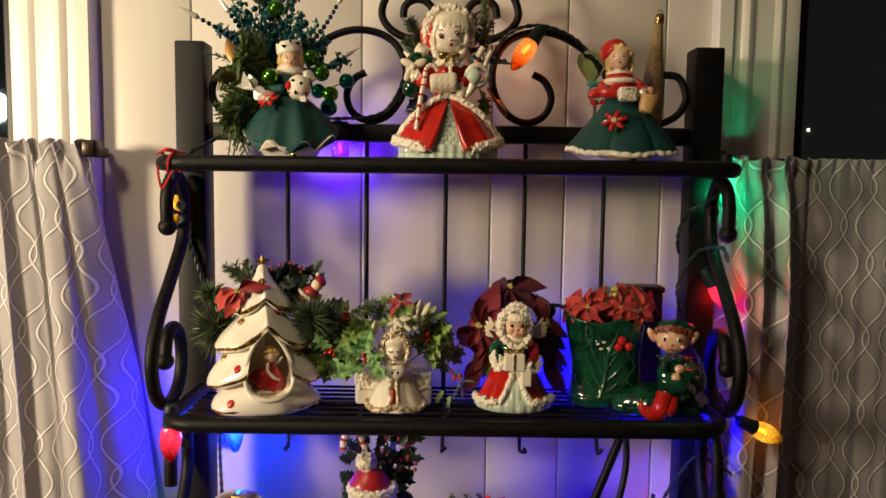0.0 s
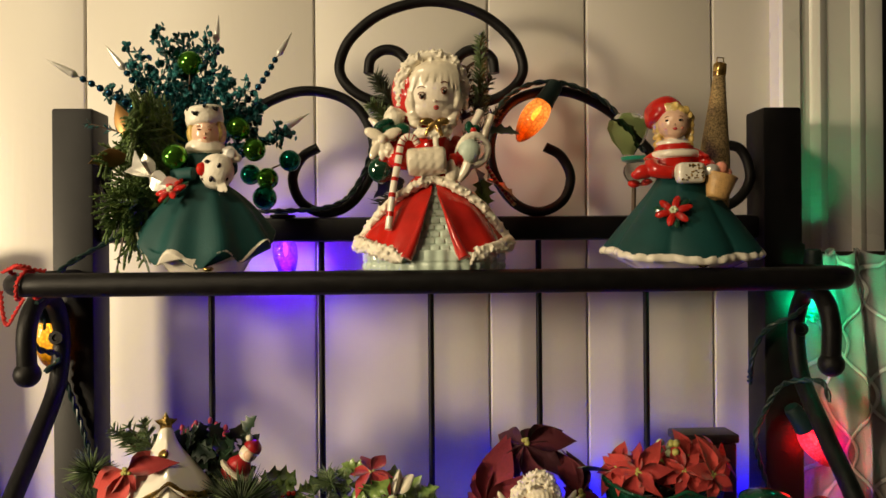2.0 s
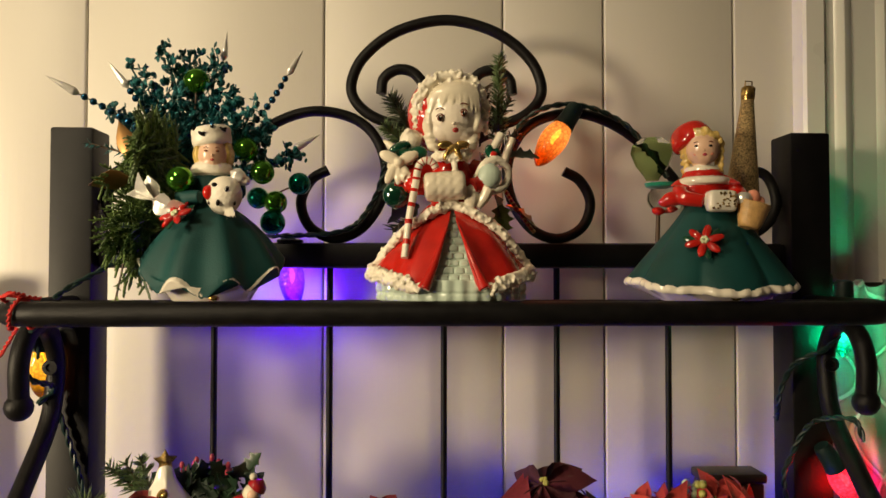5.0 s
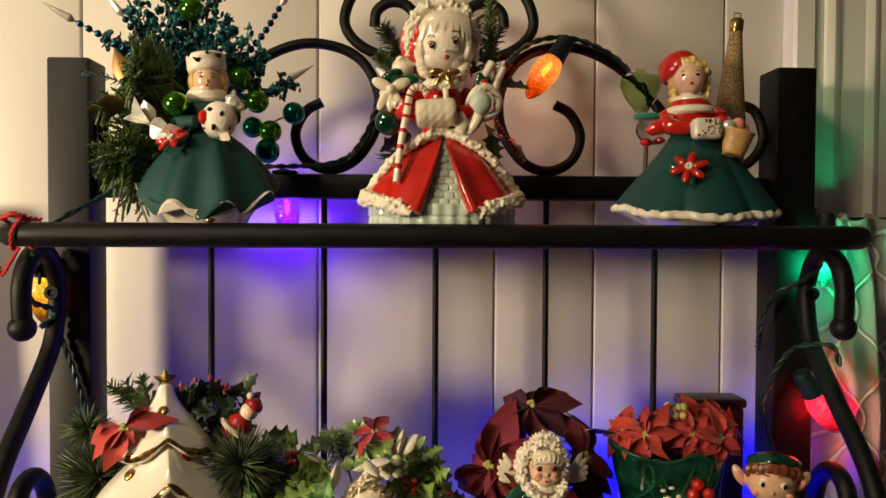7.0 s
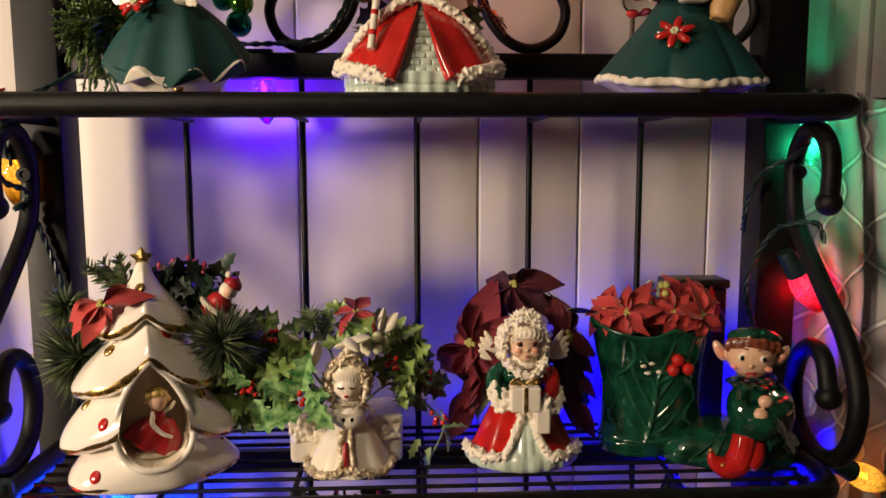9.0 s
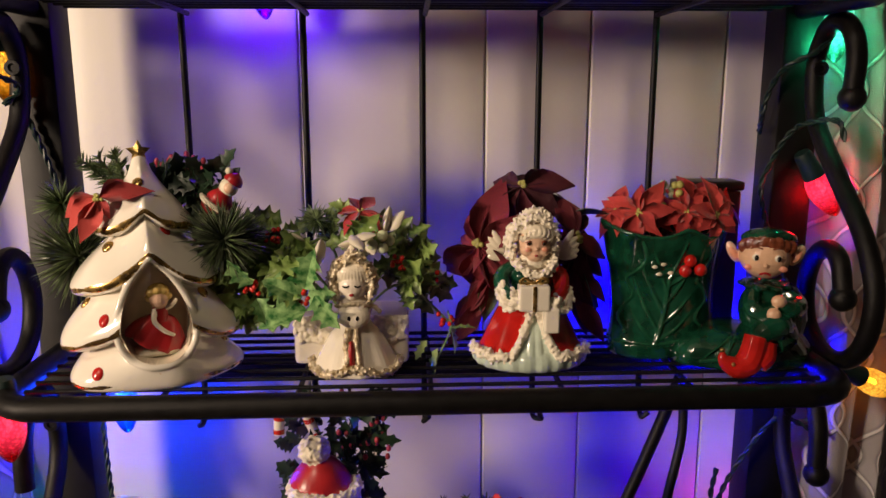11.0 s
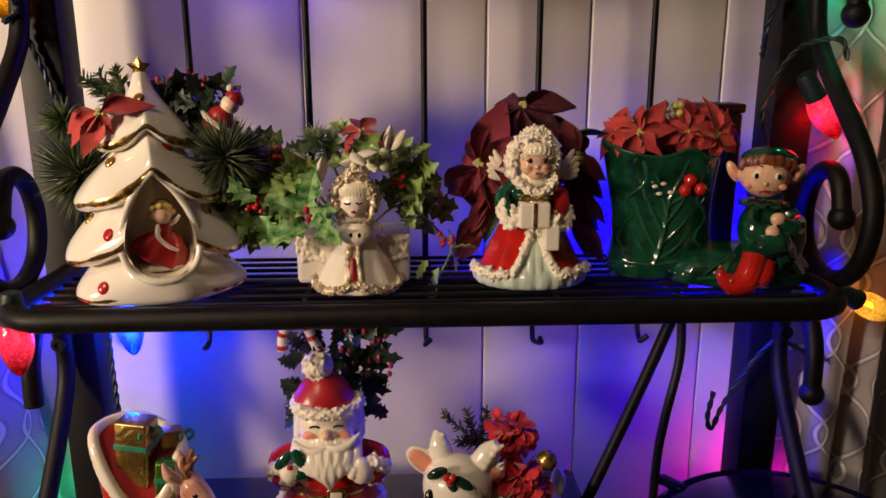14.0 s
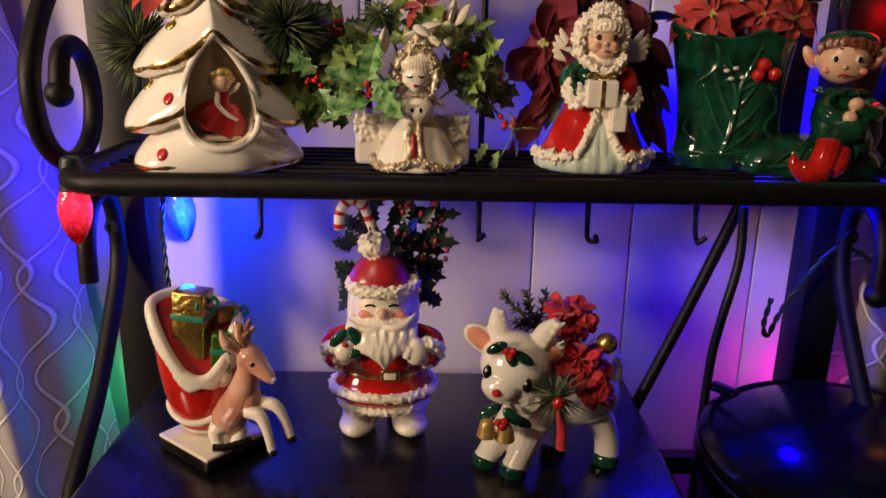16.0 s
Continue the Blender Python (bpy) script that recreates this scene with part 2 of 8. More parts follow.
M = dict(
    wall=grained_paint("cream_panel_paint", (0.62, 0.585, 0.515)),
    wall_back=mat("groove_paint", (0.55, 0.51, 0.45), 0.6),
    casing=mat("gloss_white_paint", (0.82, 0.79, 0.73), 0.28, var=0.03, scale=12, bump=0.12, bscale=120),
    plaster=mat("room_paint", (0.6, 0.55, 0.48), 0.8, var=0.05, scale=4, bump=0.1),
    floor=mat("floor_vinyl", (0.25, 0.2, 0.15), 0.5, var=0.2, scale=8),
    iron=mat("black_powder_coat", (0.0055, 0.005, 0.005), 0.45, var=0.3, scale=90, bump=0.25, bscale=1500, rvar=0.2, spec=0.22),
    iron_flat=mat("black_satin_steel", (0.006, 0.0055, 0.006), 0.5, var=0.25, scale=60, bump=0.15, bscale=1200, spec=0.28),
    blackgloss=mat("black_enamel_top", (0.004, 0.004, 0.006), 0.26, var=0.4, scale=20, bump=0.05, bscale=300, rvar=0.3),
    potblack=mat("black_glossy_pot", (0.003, 0.003, 0.004), 0.17, var=0.3, scale=30, rvar=0.3, spec=0.18),
    cloth=curtain_cloth("ogee_curtain_cloth"),
    rod=mat("dark_bronze_rod", (0.03, 0.022, 0.016), 0.3, metal=0.7),
    pane=glass("window_glass", (0.9, 0.93, 0.93)),
    night=emitter("night_outside", (0.55, 0.6, 0.55), 0.012),
    darkframe=mat("dark_sash", (0.012, 0.011, 0.011), 0.5),
    cord=mat("green_cord", (0.004, 0.022, 0.018), 0.45, var=0.25, scale=80),
    socket=mat("green_socket", (0.004, 0.018, 0.016), 0.5, var=0.2),
    cable=mat("black_cable", (0.008, 0.008, 0.009), 0.45),
    redcord=mat("red_braided_cord", (0.6, 0.02, 0.015), 0.7, bump=0.6, bscale=2500),
    white=mat("ivory_glaze", (0.84, 0.78, 0.65), 0.16, var=0.06, scale=30, coat=0.6),
    pearl=mat("pearl_white_glaze", (0.86, 0.81, 0.7), 0.14, var=0.05, scale=18, coat=0.7),
    cream=mat("cream_glaze", (0.79, 0.71, 0.55), 0.22, var=0.1, scale=60, coat=0.4),
    frill=mat("spaghetti_trim_glaze", (0.83, 0.76, 0.61), 0.4, var=0.1, scale=220, bump=0.3, bscale=900),
    frill_gold=mat("gilded_trim_glaze", (0.5, 0.36, 0.17), 0.3, var=0.3, scale=200, bump=0.5, bscale=900, metal=0.25, col2=(0.78, 0.68, 0.5)),
    red=mat("red_glaze", (0.48, 0.015, 0.01), 0.14, var=0.2, scale=45, coat=0.6),
    redmatte=mat("dull_red_glaze", (0.38, 0.018, 0.022), 0.3, var=0.2, scale=45),
    mint=mat("mint_glaze", (0.55, 0.66, 0.55), 0.22, var=0.14, scale=50, coat=0.4),
    teal=mat("dark_teal_bisque", (0.004, 0.052, 0.049), 0.62, var=0.18, scale=28, bump=0.25, bscale=900, spec=0.35),
    bottle=mat("bottle_green_glaze", (0.003, 0.037, 0.018), 0.1, var=0.5, scale=55, coat=0.7, col2=(0.008, 0.08, 0.042)),
    flesh=mat("flesh_glaze", (0.74, 0.48, 0.33), 0.25, var=0.07, scale=80, coat=0.3),
    elfflesh=mat("tan_flesh_glaze", (0.76, 0.48, 0.31), 0.25, var=0.1, scale=80, coat=0.3),
    palef=mat("pale_face_glaze", (0.85, 0.76, 0.63), 0.25, var=0.06, scale=70, coat=0.3),
    blush=mat("blush_glaze", (0.74, 0.32, 0.2), 0.3, var=0.15, scale=150),
    blond=mat("yellow_hair_glaze", (0.66, 0.46, 0.14), 0.25, var=0.25, scale=200, bump=0.4, bscale=700, coat=0.4),
    brown=mat("brown_hair_glaze", (0.17, 0.045, 0.02), 0.25, var=0.3, scale=200, bump=0.4, bscale=700, coat=0.4),
    tan=mat("tan_basket_glaze", (0.6, 0.36, 0.14), 0.3, var=0.15, scale=150, bump=0.5, bscale=800),
    black=mat("black_glaze", (0.008, 0.007, 0.006), 0.15),
    gold=mat("worn_gold_lustre", (0.5, 0.33, 0.11), 0.26, metal=0.9, var=0.5, scale=160, rvar=0.5),
    brass=mat("soft_gold_paint", (0.62, 0.4, 0.13), 0.34, metal=0.5, var=0.2, scale=120, rvar=0.3),
    silver=mat("silver_foil", (0.82, 0.8, 0.74), 0.3, metal=0.55, var=0.1, scale=60, bump=0.4, bscale=200),
    goldfoil=mat("crinkled_gold_foil", (0.55, 0.36, 0.1), 0.24, metal=0.9, var=0.3, scale=70, bump=1.0, bscale=220),
    greenfoil=mat("green_foil", (0.16, 0.42, 0.06), 0.24, metal=0.8, var=0.3, scale=90, bump=0.8, bscale=250),
    ribbon=mat("green_ribbon", (0.01, 0.2, 0.12), 0.3, var=0.2, scale=80, sheen=0.2),
    glitter=mat("gold_glitter", (0.42, 0.3, 0.14), 0.45, metal=0.45, var=0.6, scale=700, bump=1.0, bscale=1600, rvar=0.6),
    fawn=mat("fawn_glaze", (0.68, 0.27, 0.17), 0.18, var=0.2, scale=32, coat=0.6, col2=(0.76, 0.47, 0.34)),
    pink=mat("pink_ear_glaze", (0.75, 0.3, 0.2), 0.25, var=0.12, scale=60, coat=0.4),
    needle=mat("pine_needles", (0.05, 0.1, 0.03), 0.45, var=0.4, scale=60, col2=(0.17, 0.24, 0.1)),
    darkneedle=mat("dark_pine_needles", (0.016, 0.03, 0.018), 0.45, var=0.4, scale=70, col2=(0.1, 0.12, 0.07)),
    cedar=mat("cedar_sprays", (0.06, 0.125, 0.035), 0.6, var=0.4, scale=90, col2=(0.2, 0.29, 0.09), spec=0.25),
    tealglit=mat("teal_glitter_sprigs", (0.004, 0.05, 0.058), 0.32, metal=0.5, var=0.6, scale=260, bump=0.9, bscale=1200, col2=(0.015, 0.17, 0.18)),
    blueberry=mat("blue_metal_beads", (0.01, 0.07, 0.14), 0.18, metal=0.85, var=0.3, scale=120),
    ballgreen=mat("shiny_lime_ball", (0.1, 0.34, 0.035), 0.1, metal=0.9, var=0.08, scale=20),
    ballteal=mat("shiny_teal_ball", (0.005, 0.2, 0.13), 0.1, metal=0.9, var=0.08, scale=20),
    bronze=mat("bronze_foil_leaf", (0.28, 0.15, 0.05), 0.32, metal=0.7, var=0.2, scale=50),
    holly=mat("variegated_holly", (0.04, 0.15, 0.03), 0.28, var=0.4, scale=75, col2=(0.28, 0.38, 0.1), bump=0.3, bscale=300, each=(0.2, 0.3, 0.08)),
    hollylite=mat("pale_plastic_leaf", (0.05, 0.24, 0.06), 0.2, var=0.5, scale=140, col2=(0.3, 0.5, 0.2)),
    hollydark=mat("dark_holly", (0.009, 0.025, 0.013), 0.38, var=0.4, scale=60, col2=(0.02, 0.045, 0.022)),
    berry=mat("red_berries", (0.5, 0.02, 0.012), 0.2, var=0.25, scale=120, coat=0.5),
    pinkberry=mat("frosted_pink_berries", (0.42, 0.04, 0.07), 0.4, var=0.3, scale=150),
    whiteleaf=mat("white_velvet_leaf", (0.64, 0.59, 0.45), 0.5, var=0.1, scale=60, sheen=0.3),
    paleberry=mat("pale_green_berries", (0.6, 0.66, 0.4), 0.25, var=0.1, coat=0.4),
    poin=mat("red_cloth_bract", (0.35, 0.014, 0.013), 0.65, var=0.25, scale=70, bump=0.4, bscale=400, sheen=0.2, each=(0.54, 0.04, 0.028)),
    poindark=mat("dark_wine_velvet_bract", (0.045, 0.0035, 0.01), 0.7, var=0.35, scale=45, bump=0.4, bscale=400, each=(0.1, 0.007, 0.016)),
    poinrose=mat("rose_wine_velvet_bract", (0.17, 0.012, 0.024), 0.7, var=0.35, scale=45, bump=0.4, bscale=400, each=(0.3, 0.03, 0.045)),
    poinmauve=mat("burgundy_velvet_bract", (0.07, 0.005, 0.012), 0.7, var=0.35, scale=45, bump=0.4, bscale=400, col2=(0.12, 0.008, 0.016), each=(0.19, 0.014, 0.026)),
    carnation=mat("red_silk_petals", (0.6, 0.02, 0.032), 0.6, var=0.3, scale=80, sheen=0.3),
    stamen=mat("yellow_green_stamens", (0.4, 0.38, 0.1), 0.5, var=0.3, scale=200),
    stem=mat("brown_stem", (0.07, 0.04, 0.02), 0.6),
    darkwood=mat("dark_walnut_box", (0.014, 0.008, 0.007), 0.4, var=0.35, scale=40, bump=0.2, bscale=150),
    vein=mat("thin_green_glaze", (0.008, 0.07, 0.034), 0.12, var=0.3, scale=80, coat=0.6),
    ermine=mat("ivory_fur_glaze", (0.83, 0.77, 0.64), 0.35, var=0.06, scale=60, bump=0.5, bscale=500),
    antler=mat("brown_antler_glaze", (0.26, 0.1, 0.045), 0.25, var=0.3, scale=90, coat=0.4),
    clear=glass("clear_glass", (0.9, 0.92, 0.9), 0.03, 1.0, 1.15),
    greenglass=glass("green_glass", (0.4, 0.56, 0.24), 0.04, 1.0, 1.07),
)


# ---- shape tools ----
def catmull(pts, k=6, closed=False):
    p = [Vector(q) for q in pts]
    if len(p) < 3:
        return p
    out = []
    n = len(p)
    for i in range(n if closed else n - 1):
        a, b = p[i], p[(i + 1) % n]
        z = p[i - 1] if (i > 0 or closed) else a * 2 - b
        c = p[(i + 2) % n] if (i + 2 < n or closed) else b * 2 - a
        for j in range(k):
            t = j / k
            out.append(0.5 * (2 * a + (b - z) * t + (2 * z - 5 * a + 4 * b - c) * t * t + (3 * a - z - 3 * b + c) * t ** 3))
    if not closed:
        out.append(p[-1])
    return out


class Shape:
    """Gathers pieces into one mesh with several materials."""

    def __init__(self, *mats):
        self.v, self.f, self.m, self.mats = [], [], [], list(mats)
        self.fine, self.loose = [], False

    def slot(self, m):
        if m not in self.mats:
            self.mats.append(m)
        return self.mats.index(m)

    def add(self, verts, faces, m):
        o, i = len(self.v), self.slot(m)
        self.v.extend(tuple(q) for q in verts)
        self.f.extend(tuple(j + o for j in f) for f in faces)
        self.m.extend([i] * len(faces))
        self.fine.extend([self.loose] * len(faces))

    def lathe(self, prof, m, n=28, at=(0, 0, 0), sx=1.0, sy=1.0, wob=None, rot=None, smooth=0, cap=True):
        """Turns a profile of (radius, height); m: one material, or a function of (angle, row)."""
        if smooth:
            prof = [(q.x, q.z) for q in catmull([(r, 0, z) for r, z in prof], smooth)]
        R = rot.to_3x3() if rot else Matrix.Identity(3)
        C = Vector(at)
        vs = []
        for i, (r, z) in enumerate(prof):
            for j in range(n):
                a = 2 * math.pi * j / n
                w, dz = (wob(a, i / (len(prof) - 1)) if wob else (1, 0))
                vs.append(C + R @ Vector((r * w * sx * math.cos(a), r * w * sy * math.sin(a), z + dz)))
        rows = len(prof)
        for i in range(rows - 1):
            for j in range(n):
                f = (i * n + j, i * n + (j + 1) % n, (i + 1) * n + (j + 1) % n, (i + 1) * n + j)
                mm = m(2 * math.pi * (j + 0.5) / n, (i + 0.5) / (rows - 1)) if callable(m) else m
                if i == 0 and j == 0:
                    o = len(self.v)
                    self.v.extend(tuple(q) for q in vs)
                self.f.append(tuple(q + o for q in f))
                self.m.append(self.slot(mm))
                self.fine.append(self.loose)
        mm = m(0.0, 0.0) if callable(m) else m
        self.f.append(tuple(o + j for j in reversed(range(n))))
        self.m.append(self.slot(mm))
        self.fine.append(self.loose)
        if cap:
            mm = m(0.0, 1.0) if callable(m) else m
            self.f.append(tuple(o + (rows - 1) * n + j for j in range(n)))
            self.m.append(self.slot(mm))
            self.fine.append(self.loose)
        return self

    def ball(self, c, r, m, n=14, rot=None):
        r = (r, r, r) if isinstance(r, (int, float)) else r
        k = max(5, n // 2)
        prof = [(math.sin(math.pi * (i / k) * 0.998 + 0.003), -math.cos(math.pi * (i / k) * 0.998 + 0.003)) for i in range(k + 1)]
        R = rot.to_3x3() if rot else Matrix.Identity(3)
        vs, fs = [], []
        for q, z in prof:
            for j in range(n):
                a = 2 * math.pi * j / n
                vs.append(Vector(c) + R @ Vector((r[0] * q * math.cos(a), r[1] * q * math.sin(a), r[2] * z)))
        for i in range(k):
            for j in range(n):
                fs.append((i * n + j, i * n + (j + 1) % n, (i + 1) * n + (j + 1) % n, (i + 1) * n + j))
        self.add(vs, fs, m)
        return self

    def tube(self, pts, r, m, n=10, k=6, closed=False, twist=0.0):
        """A round bar along smoothed points; r: a radius, or a list that is spread along it."""
        p = catmull(pts, k, closed) if k else [Vector(q) for q in pts]
        rs = (lambda s: r) if isinstance(r, (int, float)) else (lambda s: float(np.interp(s, np.linspace(0, 1, len(r)), r)))
        L = len(p)
        t0 = (p[1] - p[0]).normalized()
        up = t0.orthogonal().normalized()
        vs, fs = [], []
        prev = t0
        for i in range(L):
            t = (p[(i + 1) % L] - p[i - 1]) if (closed or 0 < i < L - 1) else (p[1] - p[0] if i == 0 else p[-1] - p[-2])
            t = t.normalized() if t.length > 1e-9 else prev
            up = (prev.rotation_difference(t) @ up)
            up = (up - t * up.dot(t)).normalized()
            prev = t
            side = t.cross(up)
            q = rs(i / max(1, L - 1))
            for j in range(n):
                a = 2 * math.pi * j / n
                vs.append(p[i] + q * (math.cos(a) * up + math.sin(a) * side))
        for i in range(L if closed else L - 1):
            for j in range(n):
                i2 = (i + 1) % L
                fs.append((i * n + j, i * n + (j + 1) % n, i2 * n + (j + 1) % n, i2 * n + j))
        if not closed:
            fs.append(tuple(reversed(range(n))))
            fs.append(tuple((L - 1) * n + j for j in range(n)))
        self.add(vs, fs, m)
        return self

    def box(self, c, s, m, bevel=0.0015, rot=None):
        bm = bmesh.new()
        bmesh.ops.create_cube(bm, size=1.0)
        bmesh.ops.scale(bm, vec=s, verts=bm.verts)
        if bevel:
            bmesh.ops.bevel(bm, geom=bm.edges[:], offset=bevel, segments=2, affect="EDGES", profile=0.5)
        R = rot.to_3x3() if rot else Matrix.Identity(3)
        bm.verts.index_update()
        self.add([Vector(c) + R @ v.co for v in bm.verts], [[v.index for v in f.verts] for f in bm.faces], m)
        bm.free()
        return self

    def frill(self, pts, r, m, count, spread=1.0, k=6, flake=0.85):
        """A crust of small clay curls fused along a line."""
        p = catmull(pts, k)
        rng = random.Random(int(1000 * abs(p[0].x + p[-1].z)) + count)
        self.tube(p[::3] + [p[-1]] if (len(p) - 1) % 3 else p[::3], r * 0.72, m, 8, 2)
        count = int(count * 1.7)
        for i in range(count):
            s = i / max(1, count - 1) * (len(p) - 1)
            j = min(int(s), len(p) - 2)
            c = p[j].lerp(p[j + 1], s - j)
            d = Vector([rng.gauss(0, 1) for _ in range(3)]).normalized()
            c = c + d * r * 0.72 * spread * rng.uniform(0.8, 1.15)
            e = Euler([rng.uniform(0, 6.28) for _ in range(3)]).to_matrix()
            self.ball(c, (r * flake * rng.uniform(0.42, 0.62), r * rng.uniform(0.16, 0.24), r * flake * rng.uniform(0.3, 0.5)), m, 7, e)
        return self

    def sheet(self, outline, m, bend=0.0, fold=0.15, place=None, thick=0.0006):
        """A leaf: half-widths along its length, folded at the midrib and bent; y runs along it, z is its face."""
        P = place or Matrix()
        vs, fs = [], []
        n = len(outline)
        for layer in (0, 1):
            for i, (y, w) in enumerate(outline):
                z = -bend * y * y
                for sx in (-1, 0, 1):
                    vs.append(P @ Vector((sx * w, y, z + (abs(sx) * w * fold) + (thick if layer else 0))))
        for i in range(n - 1):
            for s in (0, 1):
                a = i * 3 + s
                fs.append((a, a + 3, a + 4, a + 1))
                b = a + 3 * n
                fs.append((b, b + 1, b + 4, b + 3))
        rim = [i * 3 for i in range(n)] + [i * 3 + 2 for i in reversed(range(n))]
        for i in range(len(rim)):
            a, b = rim[i], rim[(i + 1) % len(rim)]
            fs.append((a, b, b + 3 * n, a + 3 * n))
        self.add(vs, fs, m)
        return self

    def obj(self, name, parent=None, label="", angle=50, m=None):
        me = bpy.data.meshes.new(name)
        me.from_pydata(self.v, [], self.f)
        for q in self.mats:
            me.materials.append(M[q])
        me.polygons.foreach_set("material_index", self.m)
        me.polygons.foreach_set("use_smooth", [True] * len(me.polygons))
        me.set_sharp_from_angle(angle=radians(angle))
        me.update()
        ob = new(name, me)
        if m is not None:
            ob.matrix_world = m
        if parent:
            ob.parent = parent
        if label:
            tagged(ob, label)
        return ob


def thing(name, label, category, at=(0, 0, 0), group="", kind=""):
    ob = new(name)
    ob.empty_display_size = 0.02
    ob.location = at
    return tagged(ob, label, category, group, kind)


def copies(ob, parent, m):
    """Another object on the same mesh."""
    o = ob.copy()
    scene.collection.objects.link(o)
    o.parent = parent
    o.matrix_basis = m
    return o


def aim(v, spin=0.0):
    """A turn that lays +Y along v, with +Z as near up as can be."""
    v = Vector(v).normalized()
    return v.to_track_quat("Y", "Z").to_matrix().to_4x4() @ Matrix.Rotation(spin, 4, "Y")


def facing(v, toward=(0, -1, 0.4), spin=0.0):
    """A turn that lays +Y along v, with +Z as near to a given side as can be."""
    y = Vector(v).normalized()
    z = Vector(toward)
    z = (z - z.dot(y) * y).normalized()
    m = Matrix((y.cross(z), y, z)).transposed().to_4x4()
    return m @ Matrix.Rotation(spin, 4, "Y")


# ---- room ----
WALL = 1.06
OPEN_L, OPEN_R = -0.588, 0.476      # window openings begin here
SILL, HEAD = 0.95, 2.02
wall = tagged(Shape("wall_back").box(((OPEN_L + OPEN_R) / 2, WALL + 0.063, 1.25), (OPEN_R - OPEN_L, 0.114, 2.5), "wall_back", 0).obj("wall_north"),
              "cream painted vertical panelling behind the rack", "wall", kind="structure")
for a, b in ((-2.2, OPEN_L), (OPEN_R, 2.2)):
    lo, hi = (a, b)
    for z0, z1 in ((0, SILL), (HEAD, 2.5)):
        Shape("wall_back").box(((lo + hi) / 2, WALL + 0.063, (z0 + z1) / 2), (hi - lo, 0.114, z1 - z0), "wall_back", 0).obj("wall_panel", wall)
for a, b in ((-2.2, -1.35), (1.24, 2.2)):
    Shape("wall_back").box(((a + b) / 2, WALL + 0.063, (SILL + HEAD) / 2), (b - a, 0.114, HEAD - SILL), "wall_back", 0).obj("wall_panel", wall)
for name, c, s, label in (
    ("wall_south", (0, -2.05, 1.25), (4.5, 0.1, 2.5), "plain painted wall behind the viewer"),
    ("wall_west", (-2.25, -0.45, 1.25), (0.1, 3.1, 2.5), "plain painted side wall"),
    ("wall_east", (2.25, -0.45, 1.25), (0.1, 3.1, 2.5), "plain painted side wall"),
):
    tagged(Shape("plaster").box(c, s, "plaster", 0).obj(name), label, "wall", kind="structure")
tagged(Shape("plaster").box((0, -0.45, 2.55), (4.6, 3.3, 0.1), "plaster", 0).obj("ceiling"), "plain painted ceiling", "ceiling", kind="structure")
tagged(Shape("floor").box((0, -0.45, -0.05), (4.6, 3.3, 0.1), "floor", 0).obj("floor"), "plain brown kitchen floor", "floor", kind="structure")

CAS_IN = dict(l=OPEN_L + 0.003, r=OPEN_R - 0.003)


def casing(name, inner, sign):
    """Moulded window casing: inner edge at the opening, thick back band on the outside; sign points outwards."""
    prof = [(0, 0), (0, 0.011), (0.006, 0.013), (0.02, 0.0135), (0.023, 0.016), (0.028, 0.0175), (0.033, 0.016), (0.036, 0.0145),
            (0.052, 0.0155), (0.062, 0.017), (0.066, 0.0205), (0.072, 0.0225), (0.078, 0.0205), (0.081, 0.018), (0.09, 0.019), (0.094, 0.024),
            (0.112, 0.025), (0.115, 0.022), (0.115, 0)]
    s = Shape("casing")
    n = len(prof)
    vs = []
    for z in (SILL - 0.02, HEAD + 0.1):
        vs += [(inner + sign * u, WALL - h + 0.002, z) for u, h in prof]
    fs = [(i, (i + 1) % n, n + (i + 1) % n, n + i) for i in range(n)]
    if sign > 0:
        fs = [tuple(reversed(f)) for f in fs]
    s.add(vs, fs, "casing")
    return s.obj(name, angle=25)


trim = tagged(casing("trim", OPEN_L, 1), "glossy white moulded window casing", "window casing", kind="structure")
trim2 = tagged(casing("trim", OPEN_R, -1), "glossy white moulded window casing", "window casing", kind="structure")


def window(name, x0, x1):
    w = thing(name, "dark night window with a grey sash behind a cafe curtain", "window", ((x0 + x1) / 2, WALL + 0.06, SILL), kind="structure")
    o = Vector(w.location)
    for k, (c, s) in enumerate((((x0 + 0.012, WALL + 0.06, (SILL + HEAD) / 2), (0.022, 0.09, HEAD - SILL)), ((x1 - 0.012, WALL + 0.06, (SILL + HEAD) / 2), (0.022, 0.09, HEAD - SILL)),
                                (((x0 + x1) / 2, WALL + 0.06, SILL + 0.012), (x1 - x0 - 0.05, 0.09, 0.024)), (((x0 + x1) / 2, WALL + 0.06, HEAD - 0.012), (x1 - x0 - 0.05, 0.09, 0.024)))):
        Shape("darkframe").box(Vector(c) - o, s, "darkframe", 0.003).obj("window_frame", w)
    Shape("pane").box(Vector(((x0 + x1) / 2, WALL + 0.075, (SILL + HEAD) / 2)) - o, (x1 - x0 - 0.05, 0.004, HEAD - SILL - 0.05), "pane", 0).obj("pane", w)
    return w


